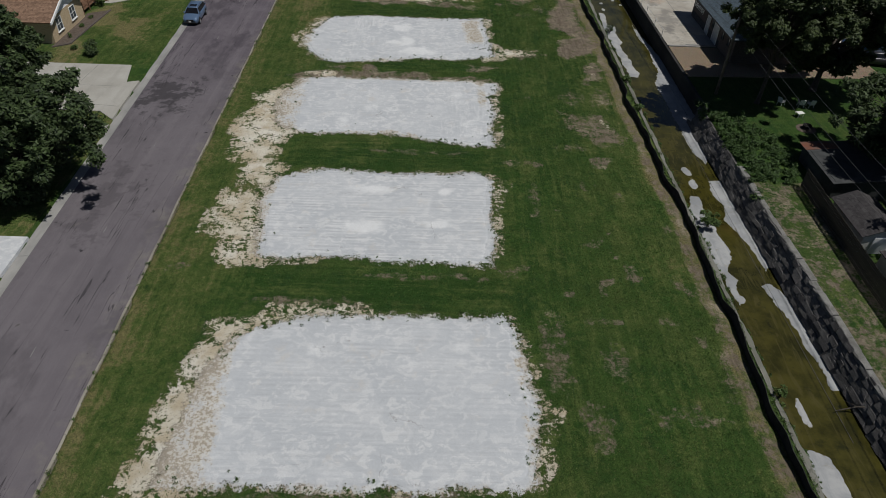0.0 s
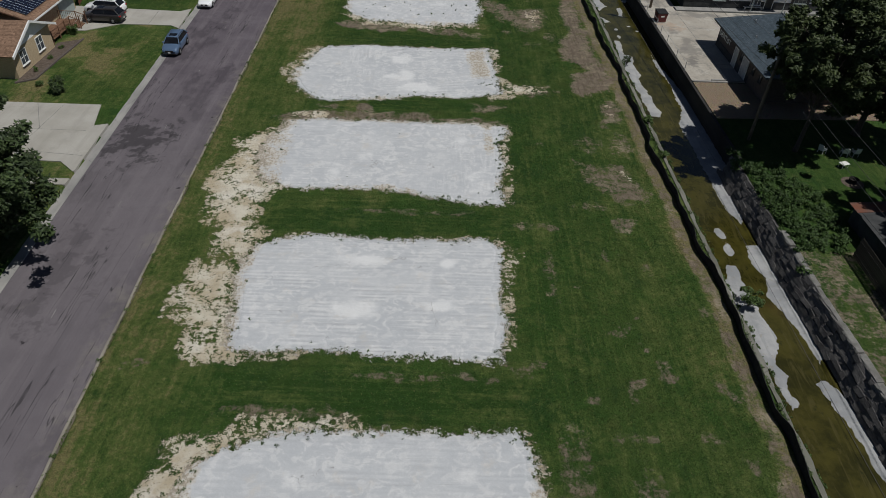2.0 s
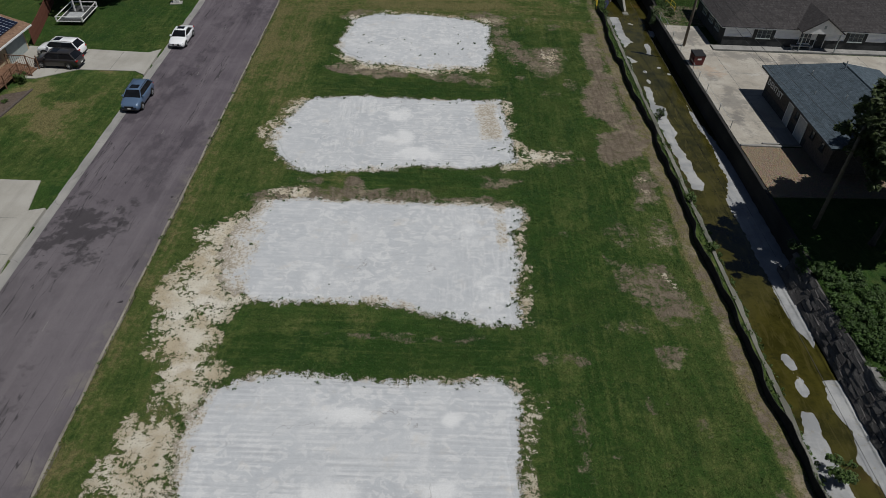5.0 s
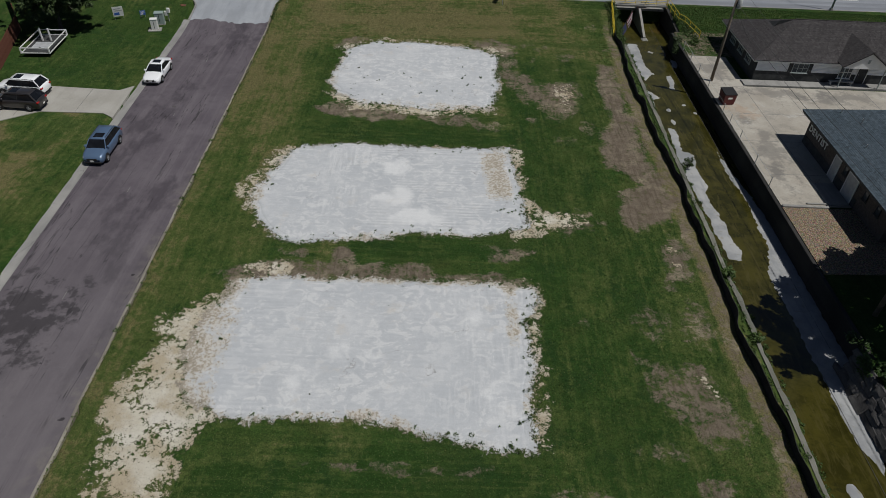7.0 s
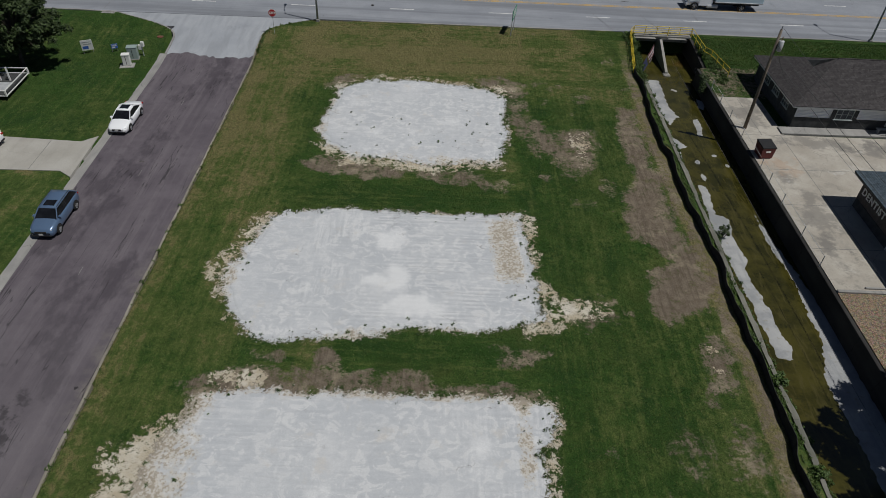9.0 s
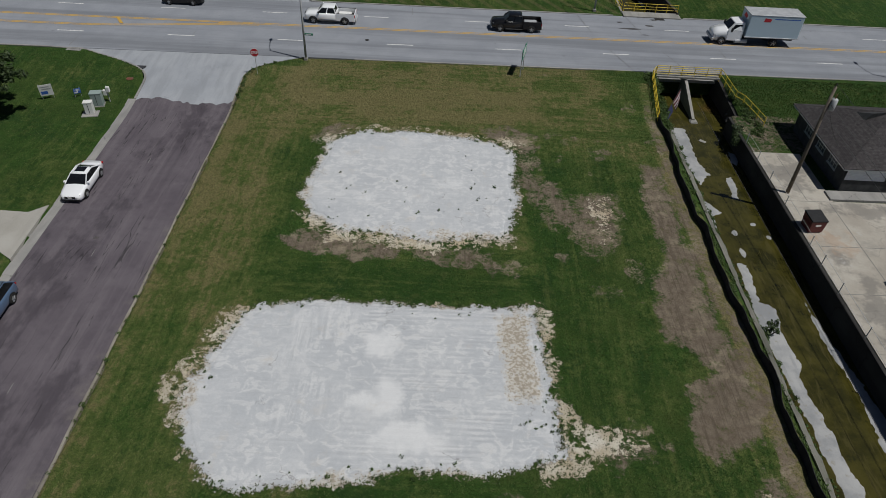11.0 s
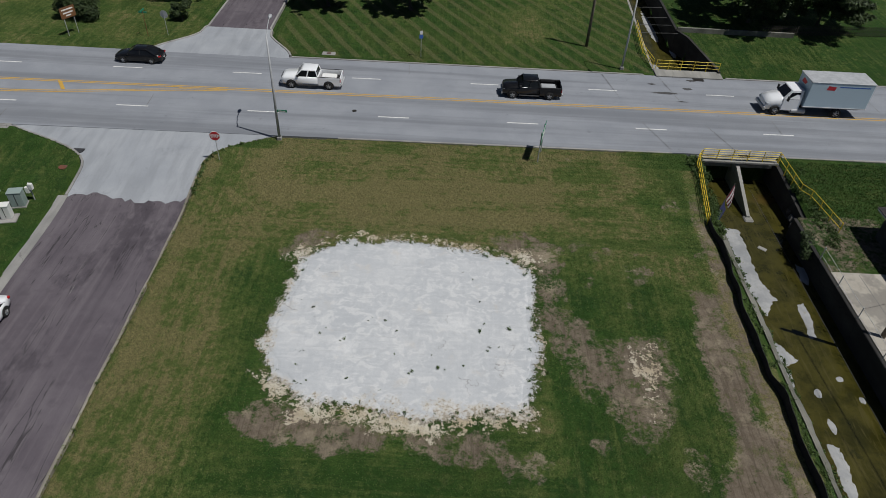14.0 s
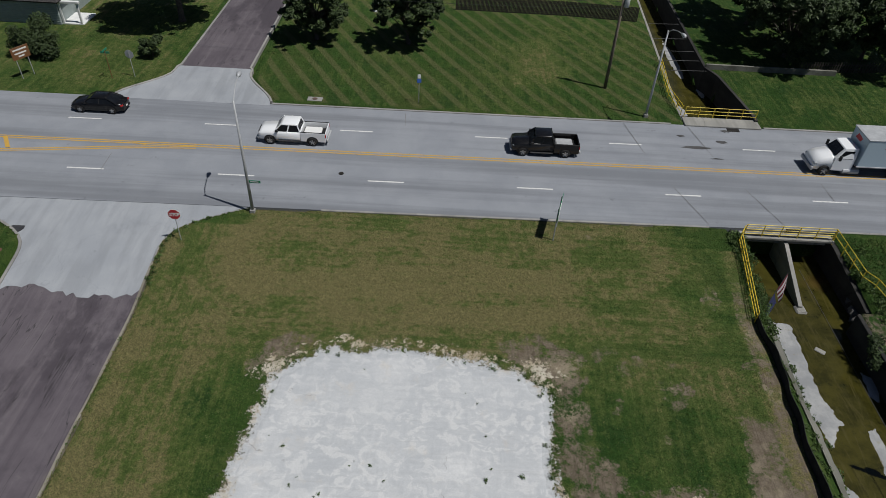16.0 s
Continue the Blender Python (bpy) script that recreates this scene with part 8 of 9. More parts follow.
stop = thing("stop_sign", "red octagonal stop sign with white lettering", "stop sign", at=pose(-18.5, 115.2, ground_at(-18.5, 115.2), 0, 0, 4))
post_of(stop, 2.75, M_STEEL)
s = Shape()
octagon(s, -0.05, -0.035, 2.35, 0.455)
part("border", s, M_WHITE, stop)
s = Shape()
octagon(s, -0.056, -0.05, 2.35, 0.42)
face = part("face", s, M_RED_SIGN, stop)
letters(stop, "STOP", pose(-0.335, -0.058, 2.22), 0.38, 0.172, M_WHITE, 0.008)
back = thing("stop_sign", "grey back of an octagonal stop sign across the highway", "stop sign", at=pose(-31.0, 139.2, 1.15, 0, 0, 175))
post_of(back, 2.75)
s = Shape()
octagon(s, -0.05, -0.035, 2.35, 0.455)
part("face", s, M_STEEL, back)

guide = thing("road_sign", "green highway guide sign seen edge-on", "road sign", at=pose(8.9, 118.1, ground_at(8.9, 118.1), 0, 0, 76))
for x in (-0.95, 0.7):
    post_of(guide, 2.9, M_STEEL, 0.045, x)
s = Shape()
s.box(-1.2, 1.2, -0.07, -0.045, 1.75, 2.95, 0.01)
panel = part("panel", s, M_GREEN_SIGN, guide)
for z in (2.0, 2.3, 2.6):
    s = Shape()
    s.box(-0.9, 0.8, -0.078, -0.07, z, z + 0.14)
    part("writing_bar", s, M_WHITE, panel)
bus = thing("road_sign", "small blue and white route sign on a steel post", "road sign", at=pose(-2.6, 137.1, 1.15, 0, 0, 10))
post_of(bus, 2.9)
s = Shape()
s.box(-0.2, 0.2, -0.05, -0.03, 2.1, 2.5, 0.005)
part("lower_panel", s, M_BLUE_SIGN, bus)
s = Shape()
s.box(-0.15, 0.15, -0.05, -0.03, 2.55, 2.95, 0.005)
part("upper_panel", s, M_WHITE, bus)
brown = thing("direction_sign", "brown direction sign on two steel posts", "road sign", at=pose(-41.0, 138.1, 1.15, 0, 0, 62))
for x in (-0.6, 0.6):
    post_of(brown, 3.0, M_STEEL, 0.04, x)
s = Shape()
s.box(-0.9, 0.9, -0.08, -0.05, 1.9, 3.1, 0.01)
panel = part("panel", s, M_BROWN_SIGN, brown)
for z, w in ((2.75, 0.7), (2.4, 0.6), (2.1, 0.3)):
    s = Shape()
    s.box(-w, w, -0.088, -0.08, z, z + 0.14)
    part("writing_bar", s, M_WHITE, panel)
name_post = thing("street_name_sign", "green street name blades on a brown post", "road sign", at=pose(-33.0, 138.6, 1.15))
post_of(name_post, 2.9, M_BROWN_SIGN, 0.035)
for z, t in ((2.62, 0), (2.85, 85)):
    s = Shape()
    s.box(-0.45, 0.45, -0.012, 0.012, z, z + 0.2, 0.004, m=pose(0, 0, 0, 0, 0, t))
    part("blade", s, M_GREEN_SIGN, name_post)
for x, y, w, h, turn, lab, col in ((-37.3, 109.2, 1.15, 1.2, 28, "white and blue yard sign leaning on two posts", M_WHITE), (-34.7, 109.8, 0.65, 0.55, 40, "small dark blue yard sign on the lawn", M_BLUE_SIGN)):
    sg = thing("yard_sign", lab, "yard sign", at=pose(x, y, ground_at(x, y), 8, 0, turn))
    for sd in (-1, 1):
        post_of(sg, 0.4 + h, M_STEEL, 0.025, sd * w * 0.42, 0.02)
    s = Shape()
    s.box(-w / 2, w / 2, -0.03, 0.0, 0.35, 0.35 + h, 0.008)
    panel = part("panel", s, col, sg)
    for z0, z1, x0, x1, m in ((0.15, 0.42, -0.4, 0.1, M_BLUE_SIGN), (0.55, 0.65, -0.3, 0.4, M_STEEL), (0.75, 0.83, -0.38, 0.3, M_STEEL)):
        s = Shape()
        s.box(x0 * w, x1 * w, -0.036, -0.03, 0.35 + z0 * h, 0.35 + z1 * h)
        part("writing_bar", s, m if col is M_WHITE else M_WHITE, panel)

# utility boxes on the corner lawn
for x, y, w, d, h, m, lab in ((-32.3, 106.9, 0.75, 0.6, 1.25, M_PLASTIC, "pale grey utility cabinet on a concrete pad"), (-32.2, 108.5, 1.0, 0.75, 1.35, M_CABINET, "grey-green utility cabinet on the lawn")):
    cab = thing("utility_cabinet", lab, "utility cabinet", at=pose(x, y, ground_at(x, y), 0, 0, 12))
    s = Shape()
    s.box(-w / 2, w / 2, -d / 2, d / 2, 0.08, h, 0.03)
    part("body", s, m, cab)
    s = Shape()
    s.box(-w / 2 - 0.03, w / 2 + 0.03, -d / 2 - 0.03, d / 2 + 0.03, h - 0.06, h + 0.02, 0.02)
    part("lid", s, m, cab)
    s = Shape()
    s.box(-w / 2 - (0.35 if m is M_PLASTIC else 0.05), w / 2 + (0.35 if m is M_PLASTIC else 0.05), -d / 2 - (0.4 if m is M_PLASTIC else 0.05), d / 2 + 0.1, -0.1, 0.08, 0.02)
    part("pad", s, M_KERB, cab)
    s = Shape()
    s.box(-0.02, 0.02, -d / 2 - 0.02, -d / 2, 0.2, h - 0.12)
    part("door_seam", s, M_DARK_METAL, cab)
meters = thing("meter_pedestal", "white meter boxes on a short post", "meter", at=pose(-31.4, 109.2, ground_at(-31.4, 109.2)))
post_of(meters, 1.6, M_STEEL, 0.05)
for x, z in ((-0.2, 0.9), (0.15, 1.25)):
    s = Shape()
    s.box(x - 0.17, x + 0.17, -0.2, 0.05, z - 0.2, z + 0.35, 0.04)
    part("meter_box", s, M_PLASTIC, meters)


def lid(name, x, y, r, z, material, label, square=False):
    s = Shape()
    if square:
        s.box(x - r * 1.3, x + r * 1.3, y - r * 0.7, y + r * 0.7, z - 0.1, z + 0.02, 0.01)
    else:
        s.tube([(x, y, z - 0.1), (x, y, z + 0.012)], r, 20)
    return single(name, s, material, label, "manhole cover", kind="structure")


lid("manhole_junction", -30.6, 115.6, 0.5, street_z(115.6) + 0.02, M_DARK_METAL, "round iron manhole cover in the junction")
lid("valve_cover_highway", -8.2, 124.2, 0.22, hwy_z(-8.2, 124.2) + 0.004, M_CHARRED, "small black valve cover on the highway")
lid("inlet_north", -12.6, 136.6, 0.55, 1.2, M_KERB, "concrete drain inlet on the north verge", True)
lid("inlet_lid_north", -12.6, 136.6, 0.25, 1.225, M_RUST, "rusty round lid of the drain inlet")
lid("lid_lawn", -30.9, 113.2, 0.35, ground_at(-30.9, 113.2) + 0.02, M_RUST, "rusty round lid in the corner lawn")
lid("drain_west", -38.6, 118.35, 0.6, HWY_Z - 0.05, M_KERB, "concrete drain inlet in the corner kerb", True)
lid("drain_deck_south", 27.6, 119.75, 0.4, HWY_Z - 0.045, M_CHARRED, "dark drain grate at the highway edge", True)
lid("drain_deck_north", 27.4, 135.0, 0.45, HWY_Z - 0.045, M_CHARRED, "dark drain grate at the highway edge", True)

# ---- yellow guard rails ----


def guard_rail(points, label, tall=1.07, rails=3, gap=1.35):
    g = thing("guard_rail", label, "railing", group="yellow guard rails at the culverts")
    pts = [Vector(p) for p in points]
    for a, b in zip(pts[:-1], pts[1:]):
        n = max(1, round((b - a).length / gap))
        for i in range(n + (b is pts[-1])):
            q = a.lerp(b, i / n)
            s = Shape()
            s.tube([q - Vector((0, 0, 0.3)), q + Vector((0, 0, tall))], 0.035, 7)
            part("post", s, M_YELLOW, g)
    for r in range(rails):
        s = Shape()
        s.tube([p + Vector((0, 0, tall * (1 - r / rails))) for p in pts], 0.03, 7)
        part("rail", s, M_YELLOW, g)
    return g


guard_rail([(23.3, 118.7, 1.32), (30.1, 118.7, 1.32)], "yellow pipe guard rail on the culvert headwall", rails=5)
guard_rail([(23.2, 118.7, 1.2), (22.75, 118.0, 1.1), (22.3, 114.0, 0.6), (21.95, 110.6, 0.1)], "yellow pipe guard rail down the channel bank")
guard_rail([(30.2, 118.7, 1.2), (30.7, 114.7, 0.75), (31.3, 113.9, 0.7), (32.0, 109.7, 0.6)], "yellow pipe guard rail along the east wing wall", rails=2)
guard_rail([(23.1, 136.85, 1.3), (30.0, 136.85, 1.3)], "yellow pipe guard rail on the north deck")
guard_rail([(22.95, 137.4, 1.15), (22.5, 141.0, 1.15), (23.2, 148.5, 1.15)], "yellow pipe guard rail beside the north channel")
strut = thing("channel_struts", "thin steel struts across the north channel", "strut", kind="structure")
for y in (147.5, 150.0, 152.5, 156.0, 160.5):
    s = Shape()
    s.tube([(float(north_west(y)), y, 1.1), (float(north_east(y)) + 0.2, y, 1.25)], 0.03, 6)
    part("strut", s, M_DARK_METAL, strut)

# flag on a leaning staff
flag = thing("flag", "limp striped flag on a leaning staff beside the rail", "flag")
a, b = Vector((22.75, 111.6, -0.3)), Vector((24.35, 113.3, 2.5))
s = Shape()
s.tube([a, b], 0.025, 6)
part("staff", s, M_DARK_METAL, flag)
M_FLAG_PALE = surface("flag_pale", (0.34, 0.34, 0.35), (0.42, 0.42, 0.42), 6)
M_FLAG_RED, M_FLAG_BLUE = surface("flag_red", (0.12, 0.02, 0.025), (0.09, 0.015, 0.02), 6), surface("flag_navy", (0.02, 0.025, 0.07), (0.03, 0.035, 0.09), 6)


def cloth(u0, u1, drop0, drop1, material):
    s = Shape()
    n = 7
    for i in range(n):
        for k in range(3):
            q = []
            for ii, kk in ((i, k), (i + 1, k), (i + 1, k + 1), (i, k + 1)):
                u = u0 + (u1 - u0) * ii / n
                d = drop0 + (drop1 - drop0) * kk / 3
                q.append(a.lerp(b, u) + Vector((0.25 * d + 0.12 * math.sin(9 * u + 3 * d) * d, -0.45 * d + 0.15 * math.sin(14 * u) * d, -d)))
            s.add(q, [(0, 1, 2, 3)])
    return part("stripe" if material is not M_FLAG_BLUE else "field", s, material, flag)


for k in range(7):
    cloth(0.62, 0.98, 0.04 + 0.13 * k, 0.17 + 0.13 * k, M_FLAG_RED if k % 2 == 0 else M_FLAG_PALE)
cloth(0.22, 0.56, 0.05, 0.75, M_FLAG_BLUE)

# ---- small things, east ----
bin_ = thing("dumpster", "maroon metal refuse container with black lid", "dumpster", at=pose(30.35, 93.7, EAST_Z, 0, 0, 6) @ Matrix.Diagonal((0.74, 0.7, 0.92, 1)))
s = Shape()
s.loft([[(-0.75, -0.85, 0.1), (0.75, -0.85, 0.1), (0.75, 0.85, 0.1), (-0.75, 0.85, 0.1)], [(-0.85, -0.95, 1.25), (0.85, -0.95, 1.25), (0.85, 0.95, 1.4), (-0.85, 0.95, 1.4)]])
part("body", s, M_BIN, bin_)
s = Shape()
s.loft([[(-0.9, -1.0, 1.25), (0.9, -1.0, 1.25), (0.9, 1.0, 1.41), (-0.9, 1.0, 1.41)], [(-0.86, -0.96, 1.33), (0.86, -0.96, 1.33), (0.86, 0.96, 1.5), (-0.86, 0.96, 1.5)]])
part("lid", s, M_BLACK, bin_)
for x in (-0.82, 0.82):
    s = Shape()
    s.box(x - 0.06, x + 0.06, -0.6, 0.6, 0.75, 0.9, 0.02)
    part("lift_pocket", s, M_BIN, bin_)
s = Shape()
s.box(-0.3, 0.3, -0.935, -0.92, 0.75, 0.95)
part("label_bar", s, M_WHITE, bin_)
for x in (-0.6, 0.6):
    for y in (-0.7, 0.7):
        s = Shape()
        s.tube([(x - 0.03, y, 0.07), (x + 0.03, y, 0.07)], 0.07, 10)
        part("caster", s, M_TYRE, bin_)
chain = thing("chain_fence", "steel posts with a wire along the channel wall", "fence")
for y in (78.5, 82.0, 86.2, 89.2, 91.4, 96.6, 100.2, 103.4, 106.5):
    s = Shape()
    s.tube([(29.32, y, 0.55), (29.32, y, 1.7)], 0.035, 7)
    part("post", s, M_STEEL, chain)
for z in (0.95, 1.62):
    s = Shape()
    s.tube([(29.32, 78.5, z), (29.32, 92, z - 0.05), (29.32, 106.5, z)], 0.012, 4)
    part("wire", s, M_STEEL, chain)


def garden_chair(x, y, turn):
    c = thing("garden_chair", "white plastic garden chair on the grass", "chair", "garden chairs round the fire pit", at=pose(x, y, ground_at(x, y), 0, 0, turn))
    s = Shape()
    s.box(-0.27, 0.27, -0.27, 0.27, 0.38, 0.43, 0.02)
    part("seat", s, M_PLASTIC, c)
    s = Shape()
    s.box(-0.26, 0.26, 0.22, 0.28, 0.43, 1.0, 0.02, m=pose(0, 0, 0, -10, 0, 0))
    part("backrest", s, M_PLASTIC, c)
    for sx in (-0.23, 0.23):
        for sy in (-0.23, 0.23):
            s = Shape()
            s.tube([(sx, sy, 0.38), (sx * 1.15, sy * 1.15, 0)], 0.025, 6)
            part("leg", s, M_PLASTIC, c)
        s = Shape()
        s.box(sx * 1.2 - 0.03, sx * 1.2 + 0.03, -0.24, 0.26, 0.62, 0.66, 0.01)
        part("armrest", s, M_PLASTIC, c)


garden_chair(39.3, 61.3, 170)
garden_chair(40.3, 61.3, 185)
garden_chair(37.4, 61.6, 120)
pail = thing("garden_table", "low white garden table on the grass", "table", at=pose(38.3, 59.2, ground_at(38.3, 59.2), 0, 0, 20))
s = Shape()
s.box(-0.4, 0.4, -0.3, 0.3, 0.4, 0.45, 0.02)
part("tabletop", s, M_PLASTIC, pail)
for sx in (-0.32, 0.32):
    for sy in (-0.22, 0.22):
        s = Shape()
        s.tube([(sx, sy, 0.4), (sx, sy, 0)], 0.025, 6)
        part("leg", s, M_PLASTIC, pail)
pit = thing("fire_pit", "charred iron fire pit in a sandy ring", "fire pit", at=pose(38.0, 56.7, ground_at(38, 56.7)))
s = Shape()
s.tube([(0, 0, 0.12), (0, 0, 0.42)], [0.32, 0.42], 14, caps=False)
s.tube([(0, 0, 0.12), (0, 0, 0.14)], 0.32, 14)
part("bowl", s, M_CHARRED, pit)
s = Shape()
s.tube([(0, 0, -0.05), (0, 0, 0.03)], [1.05, 0.9], 22)
part("ash_ring", s, M_MULCH, pit)
for k in range(3):
    s = Shape()
    t = 2.1 * k
    s.tube([(0.3 * math.cos(t), 0.3 * math.sin(t), 0.2), (0.42 * math.cos(t), 0.42 * math.sin(t), 0)], 0.02, 5)
    part("leg", s, M_CHARRED, pit)

# white frame on the west lawn
pen = thing("trailer_frame", "white-railed flat trailer frame parked on the lawn", "trailer", at=pose(-42.0, 100.6, ground_at(-42, 100.6), 0, 0, 4))
s = Shape()
s.box(-1.4, 1.4, -2.4, 2.4, 0.42, 0.5, 0.02)
part("deck", s, M_DARK_PANEL, pen)
for z in (0.5, 1.05):
    for x0, y0, x1, y1 in ((-1.45, -2.45, 1.45, -2.45), (1.45, -2.45, 1.45, 2.45), (1.45, 2.45, -1.45, 2.45), (-1.45, 2.45, -1.45, -2.45)):
        s = Shape()
        s.box(min(x0, x1) - 0.03, max(x0, x1) + 0.03, min(y0, y1) - 0.03, max(y0, y1) + 0.03, z - 0.05, z + 0.05, 0.01)
        part("rail", s, M_WHITE, pen)
for x, y, h in [(sx * 1.45, sy * 2.45, 1.1) for sx in (-1, 1) for sy in (-1, 1)] + [(-0.5, 0.8, 1.9), (0.4, 0.8, 1.9)]:
    s = Shape()
    s.box(x - 0.07, x + 0.07, y - 0.07, y + 0.07, 0.45, h, 0.01)
    part("post", s, M_WHITE, pen)
s = Shape()
s.box(-0.9, 0.9, -1.6, 0.2, 0.5, 0.62, 0.03)
part("panel", s, M_STEEL, pen)
for x in (-1.3, 1.3):
    wheel(pen, -0.0 + 0.0, x, 0.32, 0.2, 1 if x > 0 else -1)
bird = thing("bird_bath", "pale stone bird bath on the lawn", "bird bath", at=pose(-9.2, 159.6, 1.16))
s = Shape()
s.tube([(0, 0, 0), (0, 0, 0.1), (0, 0, 0.15), (0, 0, 0.75)], [0.35, 0.33, 0.14, 0.12], 14)
part("pedestal", s, M_TRIM, bird)
s = Shape()
s.tube([(0, 0, 0.75), (0, 0, 0.92)], [0.15, 0.48], 16)
part("bowl", s, M_TRIM, bird)
s = Shape()
s.box(-0.35, 0.35, -0.2, 0.2, 0, 0.09, 0.04)
single("slab_stone", s, M_WALL, "loose pale stone slab lying in the water", "stone", at=pose(26.6, 109.6, BED_Z - 0.01, 0, 0, -40))
s = Shape()
s.tube([(0, 0, 0.05), (1.2, 0.15, 0.25), (2.6, 0.0, 0.3)], [0.03, 0.05, 0.07], 6)
s.tube([(1.2, 0.15, 0.25), (0.5, 0.6, 0.35)], [0.03, 0.01], 5)
single("fallen_branch", s, M_BARK, "bare fallen branch across the channel edge", "branch", at=pose(26.6, 24.2, -1.1, 0, -12, -8))

# ---- scattered small growth ----
rnd = np.random.RandomState(5)
clumps = []
for k, p in enumerate(PADS):
    n = (10, 10, 12, 18, 40)[k]
    lo, hi = np.min(p, 0), np.max(p, 0)
    for _ in range(n):
        x, y = rnd.uniform(lo[0], hi[0]), rnd.uniform(lo[1], hi[1])
        d = float(edge_distance(p, np.array(x), np.array(y)))
        if -9 < d < 0.3 and (d > -1.6 or rnd.rand() < (0.55 if k == 4 else 0.12)):
            clumps.append((x, y, 0.07, rnd.uniform(0.04, 0.1)))
# tufts that stand alone on the northern pads
TUFTS = [(-7.7, 99.2), (-6.9, 96.9), (-5.3, 96.5), (-2.8, 98.3), (-2.0, 97.4), (3.5, 97.8), (5.4, 98.1), (0.8, 94.5), (-0.8, 94.1), (-4.7, 93.3), (-7.9, 94.2), (-7.7, 95.3), (-5.2, 91.5), (-4.0, 90.9), (4.1, 96.4), (-7.8, 92.9),
         (7.3, 74.3), (6.4, 74.5), (8.2, 74.1), (-12.3, 76.8), (8.0, 63.8), (7.4, 62.2), (7.4, 59.2), (7.6, 57.9), (7.2, 56.6), (6.8, 54.3), (-14.0, 59.1), (-12.1, 59.7), (-16.2, 59.4), (-16.8, 57.6)]
for x, y in TUFTS:
    r = rnd.uniform(0.08, 0.15)
    clumps += [(x, y, 0.1, r), (x + rnd.normal() * 0.12, y + rnd.normal() * 0.1, 0.08, r * 0.7)] + ([(x + 0.3, y + 0.2, 0.08, r * 1.3), (x - 0.3, y - 0.1, 0.08, r)] if x > 6 else [])
for _ in range(650):
    p = PADS[rnd.randint(5)]
    i = rnd.randint(len(p))
    u = rnd.rand()
    a0, b0 = p[i], p[(i + 1) % len(p)]
    clumps.append((a0[0] + (b0[0] - a0[0]) * u + rnd.normal() * 0.35, a0[1] + (b0[1] - a0[1]) * u + rnd.normal() * 0.35, 0.04, rnd.uniform(0.05, 0.2)))
single("pad_weeds", leaves(rnd, clumps, 14000, 0.05, 1.0), M_LEAF_SHRUB, "small weed tufts growing in the gravel", "weeds", kind="stuff")
clumps = [(street_east(y) + 0.12 + 0.1 * rnd.rand(), y, street_z(y) + 0.05, 0.04 + 0.2 * rnd.rand() ** 3) for y in np.arange(14, 112, 1.1)]
single("kerb_weeds", leaves(rnd, clumps, 1700, 0.06, 1.0), M_LEAF_SHRUB, "weeds growing through the kerb line", "weeds", kind="stuff")


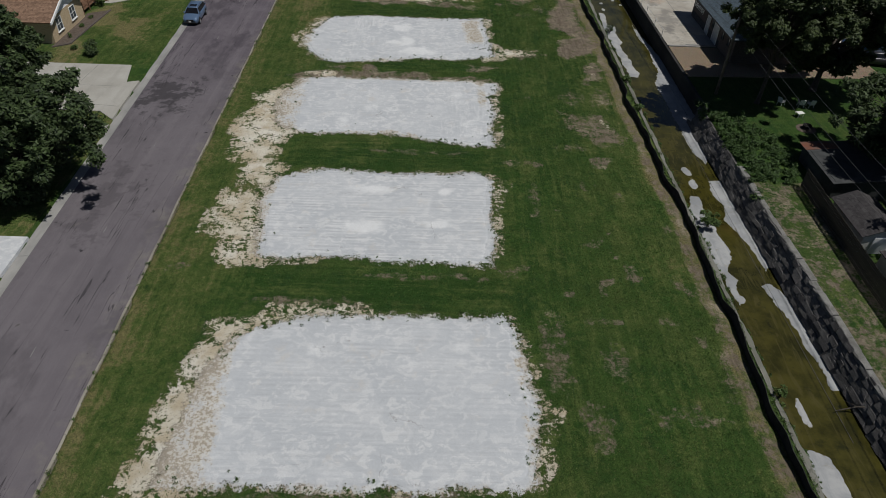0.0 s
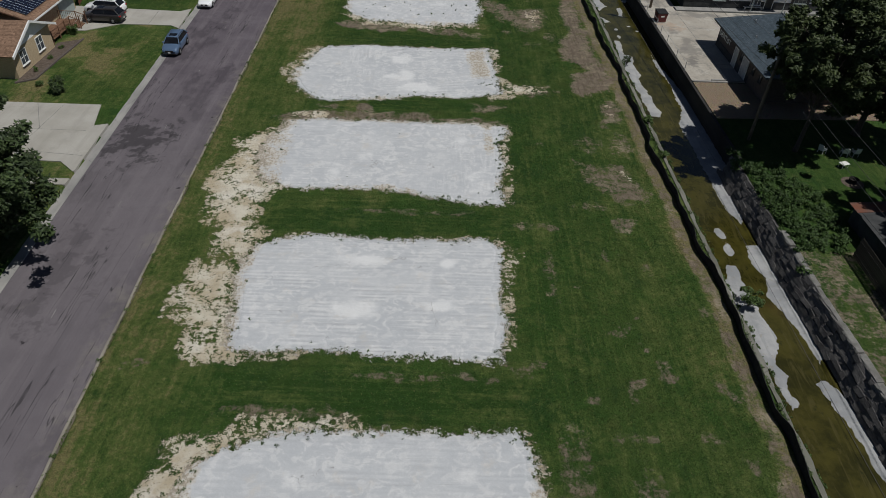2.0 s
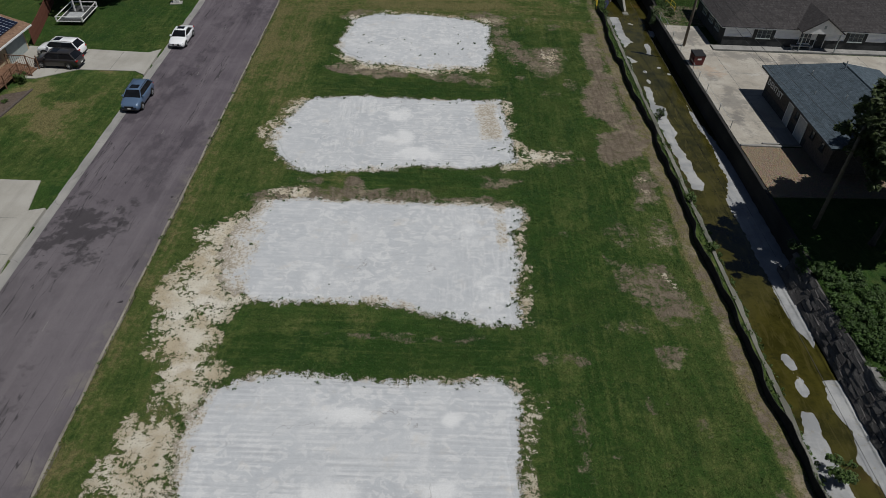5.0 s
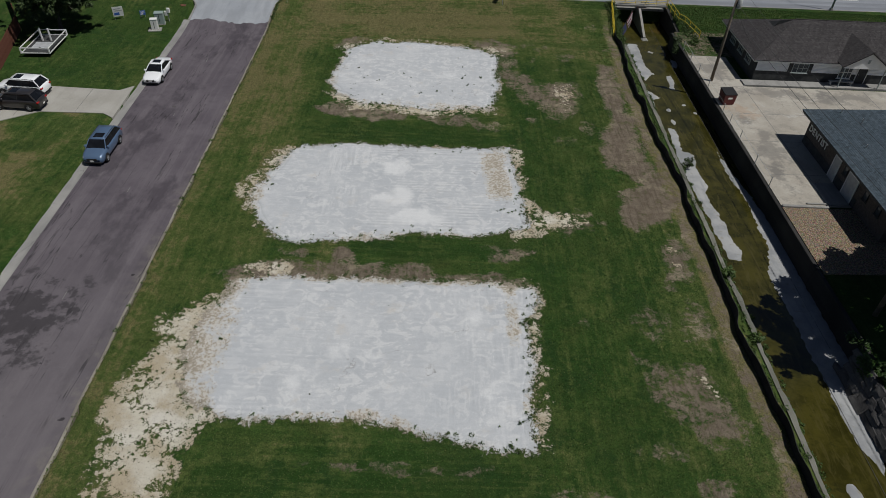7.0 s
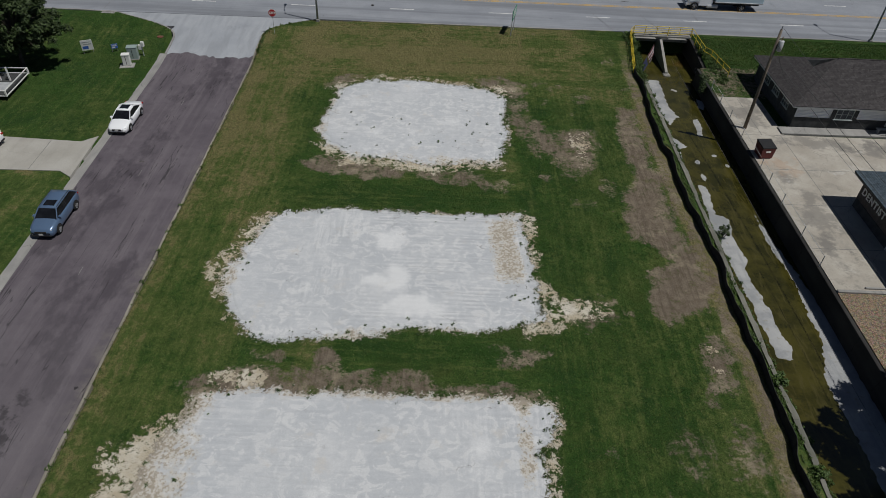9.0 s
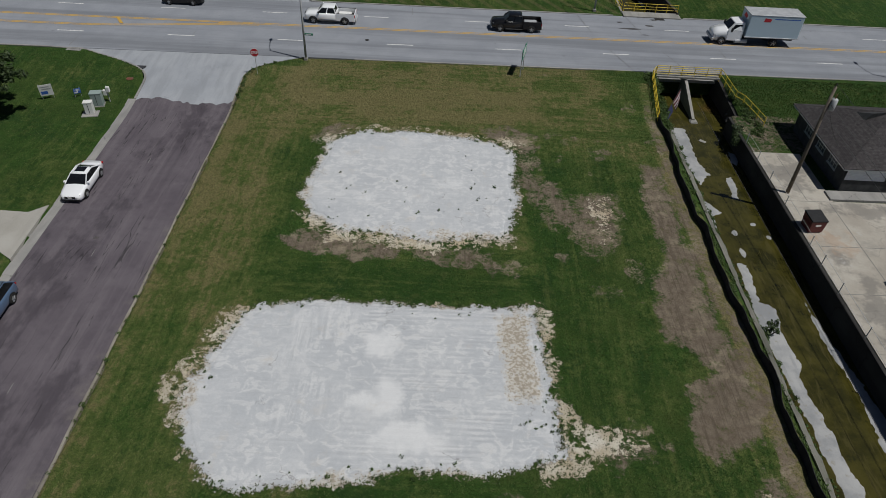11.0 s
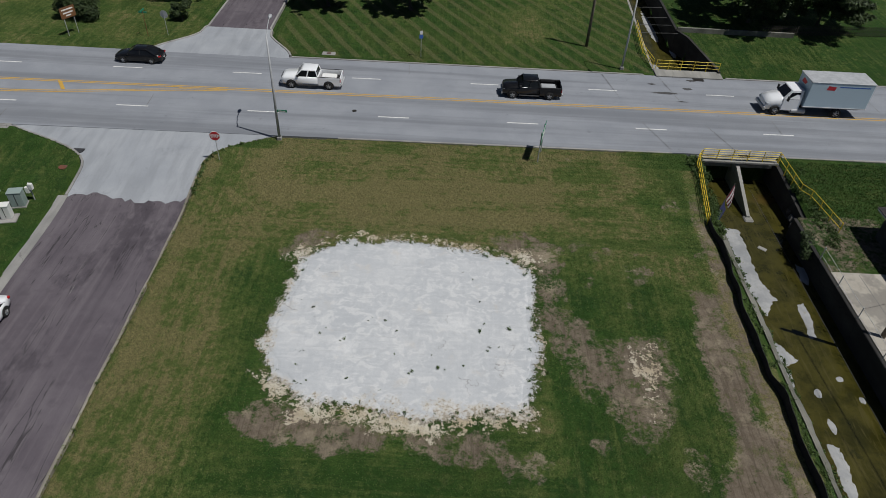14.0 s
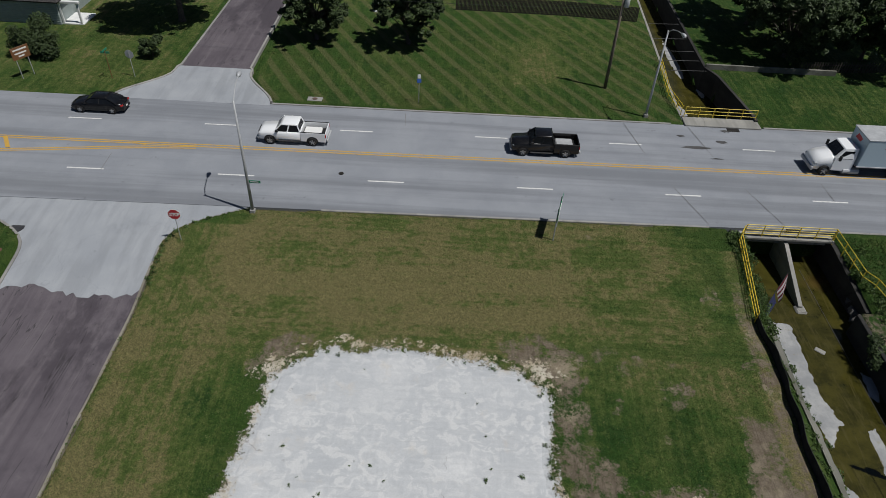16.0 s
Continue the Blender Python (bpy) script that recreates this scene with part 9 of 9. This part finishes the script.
def turf(name, x0, x1, y0, y1, count, seed, keep, label, tall=0.07, wide=0.032):
    """Short grass blades, three to a tuft, on the lawn."""
    rnd = np.random.RandomState(seed)
    x, y = rnd.uniform(x0, x1, count), rnd.uniform(y0, y1, count)
    ok = rnd.rand(count) < keep(x, y)
    x, y = x[ok], y[ok]
    n = len(x)
    z = ground_z(x, y)
    t = rnd.uniform(0, 6.283, (n, 2))
    h = tall * rnd.uniform(0.5, 1.3, (n, 1))
    base = np.stack([x, y, z - 0.01], 1)
    v = []
    for k in range(2):
        c, s_ = np.cos(t[:, k:k + 1]), np.sin(t[:, k:k + 1])
        side = np.concatenate([c, s_, 0 * c], 1) * wide
        lean = np.concatenate([-s_, c, 0 * c], 1) * h * rnd.uniform(0.2, 1.1, (n, 1))
        v += [base - side, base + side, base + lean + np.concatenate([0 * c, 0 * c, h], 1)]
    v = np.stack(v, 1).reshape(-1, 3)
    me = bpy.data.meshes.new(name)
    me.from_pydata(v.tolist(), [], np.arange(len(v)).reshape(-1, 3).tolist())
    me.materials.append(M_BLADE)
    me.attributes.new("dry", "FLOAT", "POINT").data.foreach_set("value", dry_amount(v[:, 0], v[:, 1]).astype(np.float32))
    me.attributes.new("lush", "FLOAT", "POINT").data.foreach_set("value", lush_amount(v[:, 0], v[:, 1]).astype(np.float32))
    me.attributes.new("across", "FLOAT", "POINT").data.foreach_set("value", cross_amount(v[:, 0], v[:, 1]).astype(np.float32))
    me.attributes.new("stripes", "FLOAT", "POINT").data.foreach_set("value", FIELDS["stripes"](v[:, 0], v[:, 1]).astype(np.float32))
    me.update()
    return tagged(new(name, me), label, "grass", kind="stuff")


def lot_grass(x, y):
    pad = np.min(pad_distance(x, y), axis=0)
    k = (pad > -0.15) & (x > street_east(y) + 0.12) & (x < fence_line(y) - 0.05) & (y < hwy_edge_s(x) - 0.2)
    k &= ~((y > 109) & (x < mouth_r(y) + 0.15))
    bare = np.maximum(sand_amount(x, y) * 1.25, earth_amount(x, y) * 1.2)
    return k * np.clip(1.15 - bare * 1.25 + 0.8 * (grain(x, y, 1.2, 3, 19) - 0.5), 0.0, 1)


turf("lot_grass", -20, 23, 13, 119.5, 400000, 1, lot_grass, "mown grass blades of the vacant lot")
turf("yard_grass", -46, -28, 38, 118, 70000, 2, lambda x, y: ((x < street_west(y) - 0.8) & ~((y > 55) & (y < 67)) & ~((y > 84) & (y < 92.6)) & ~((x < -38.5) & (y > 70) & (y < 92.5)) & (x < mouth_l(y) - 0.3)) * 1.0, "mown grass blades of the front yards")
turf("verge_grass", 30.8, 62, 105.5, 119.3, 38000, 3, lambda x, y: ((y > 110.6) | (x < 33.6)) * (y < hwy_edge_s(x) - 0.3) * np.clip(1.0 - earth_amount(x, y), 0, 1), "rank grass on the highway verge", 0.11, 0.04)
turf("north_grass", -46, 44, 135.6, 158, 80000, 4, lambda x, y: ((y > hwy_edge_n(x) + 0.3) & ((x < mouth_west(y) - 0.4) | (x > mouth_east(y) + 0.4)) & ((x < -27.8) | (x > -19.9)) & ((x < north_west(y) - 0.4) | (x > north_east(y) + 0.5)) & ~((x < -41) & (y > 150))) * 1.0, "mown striped grass north of the highway")
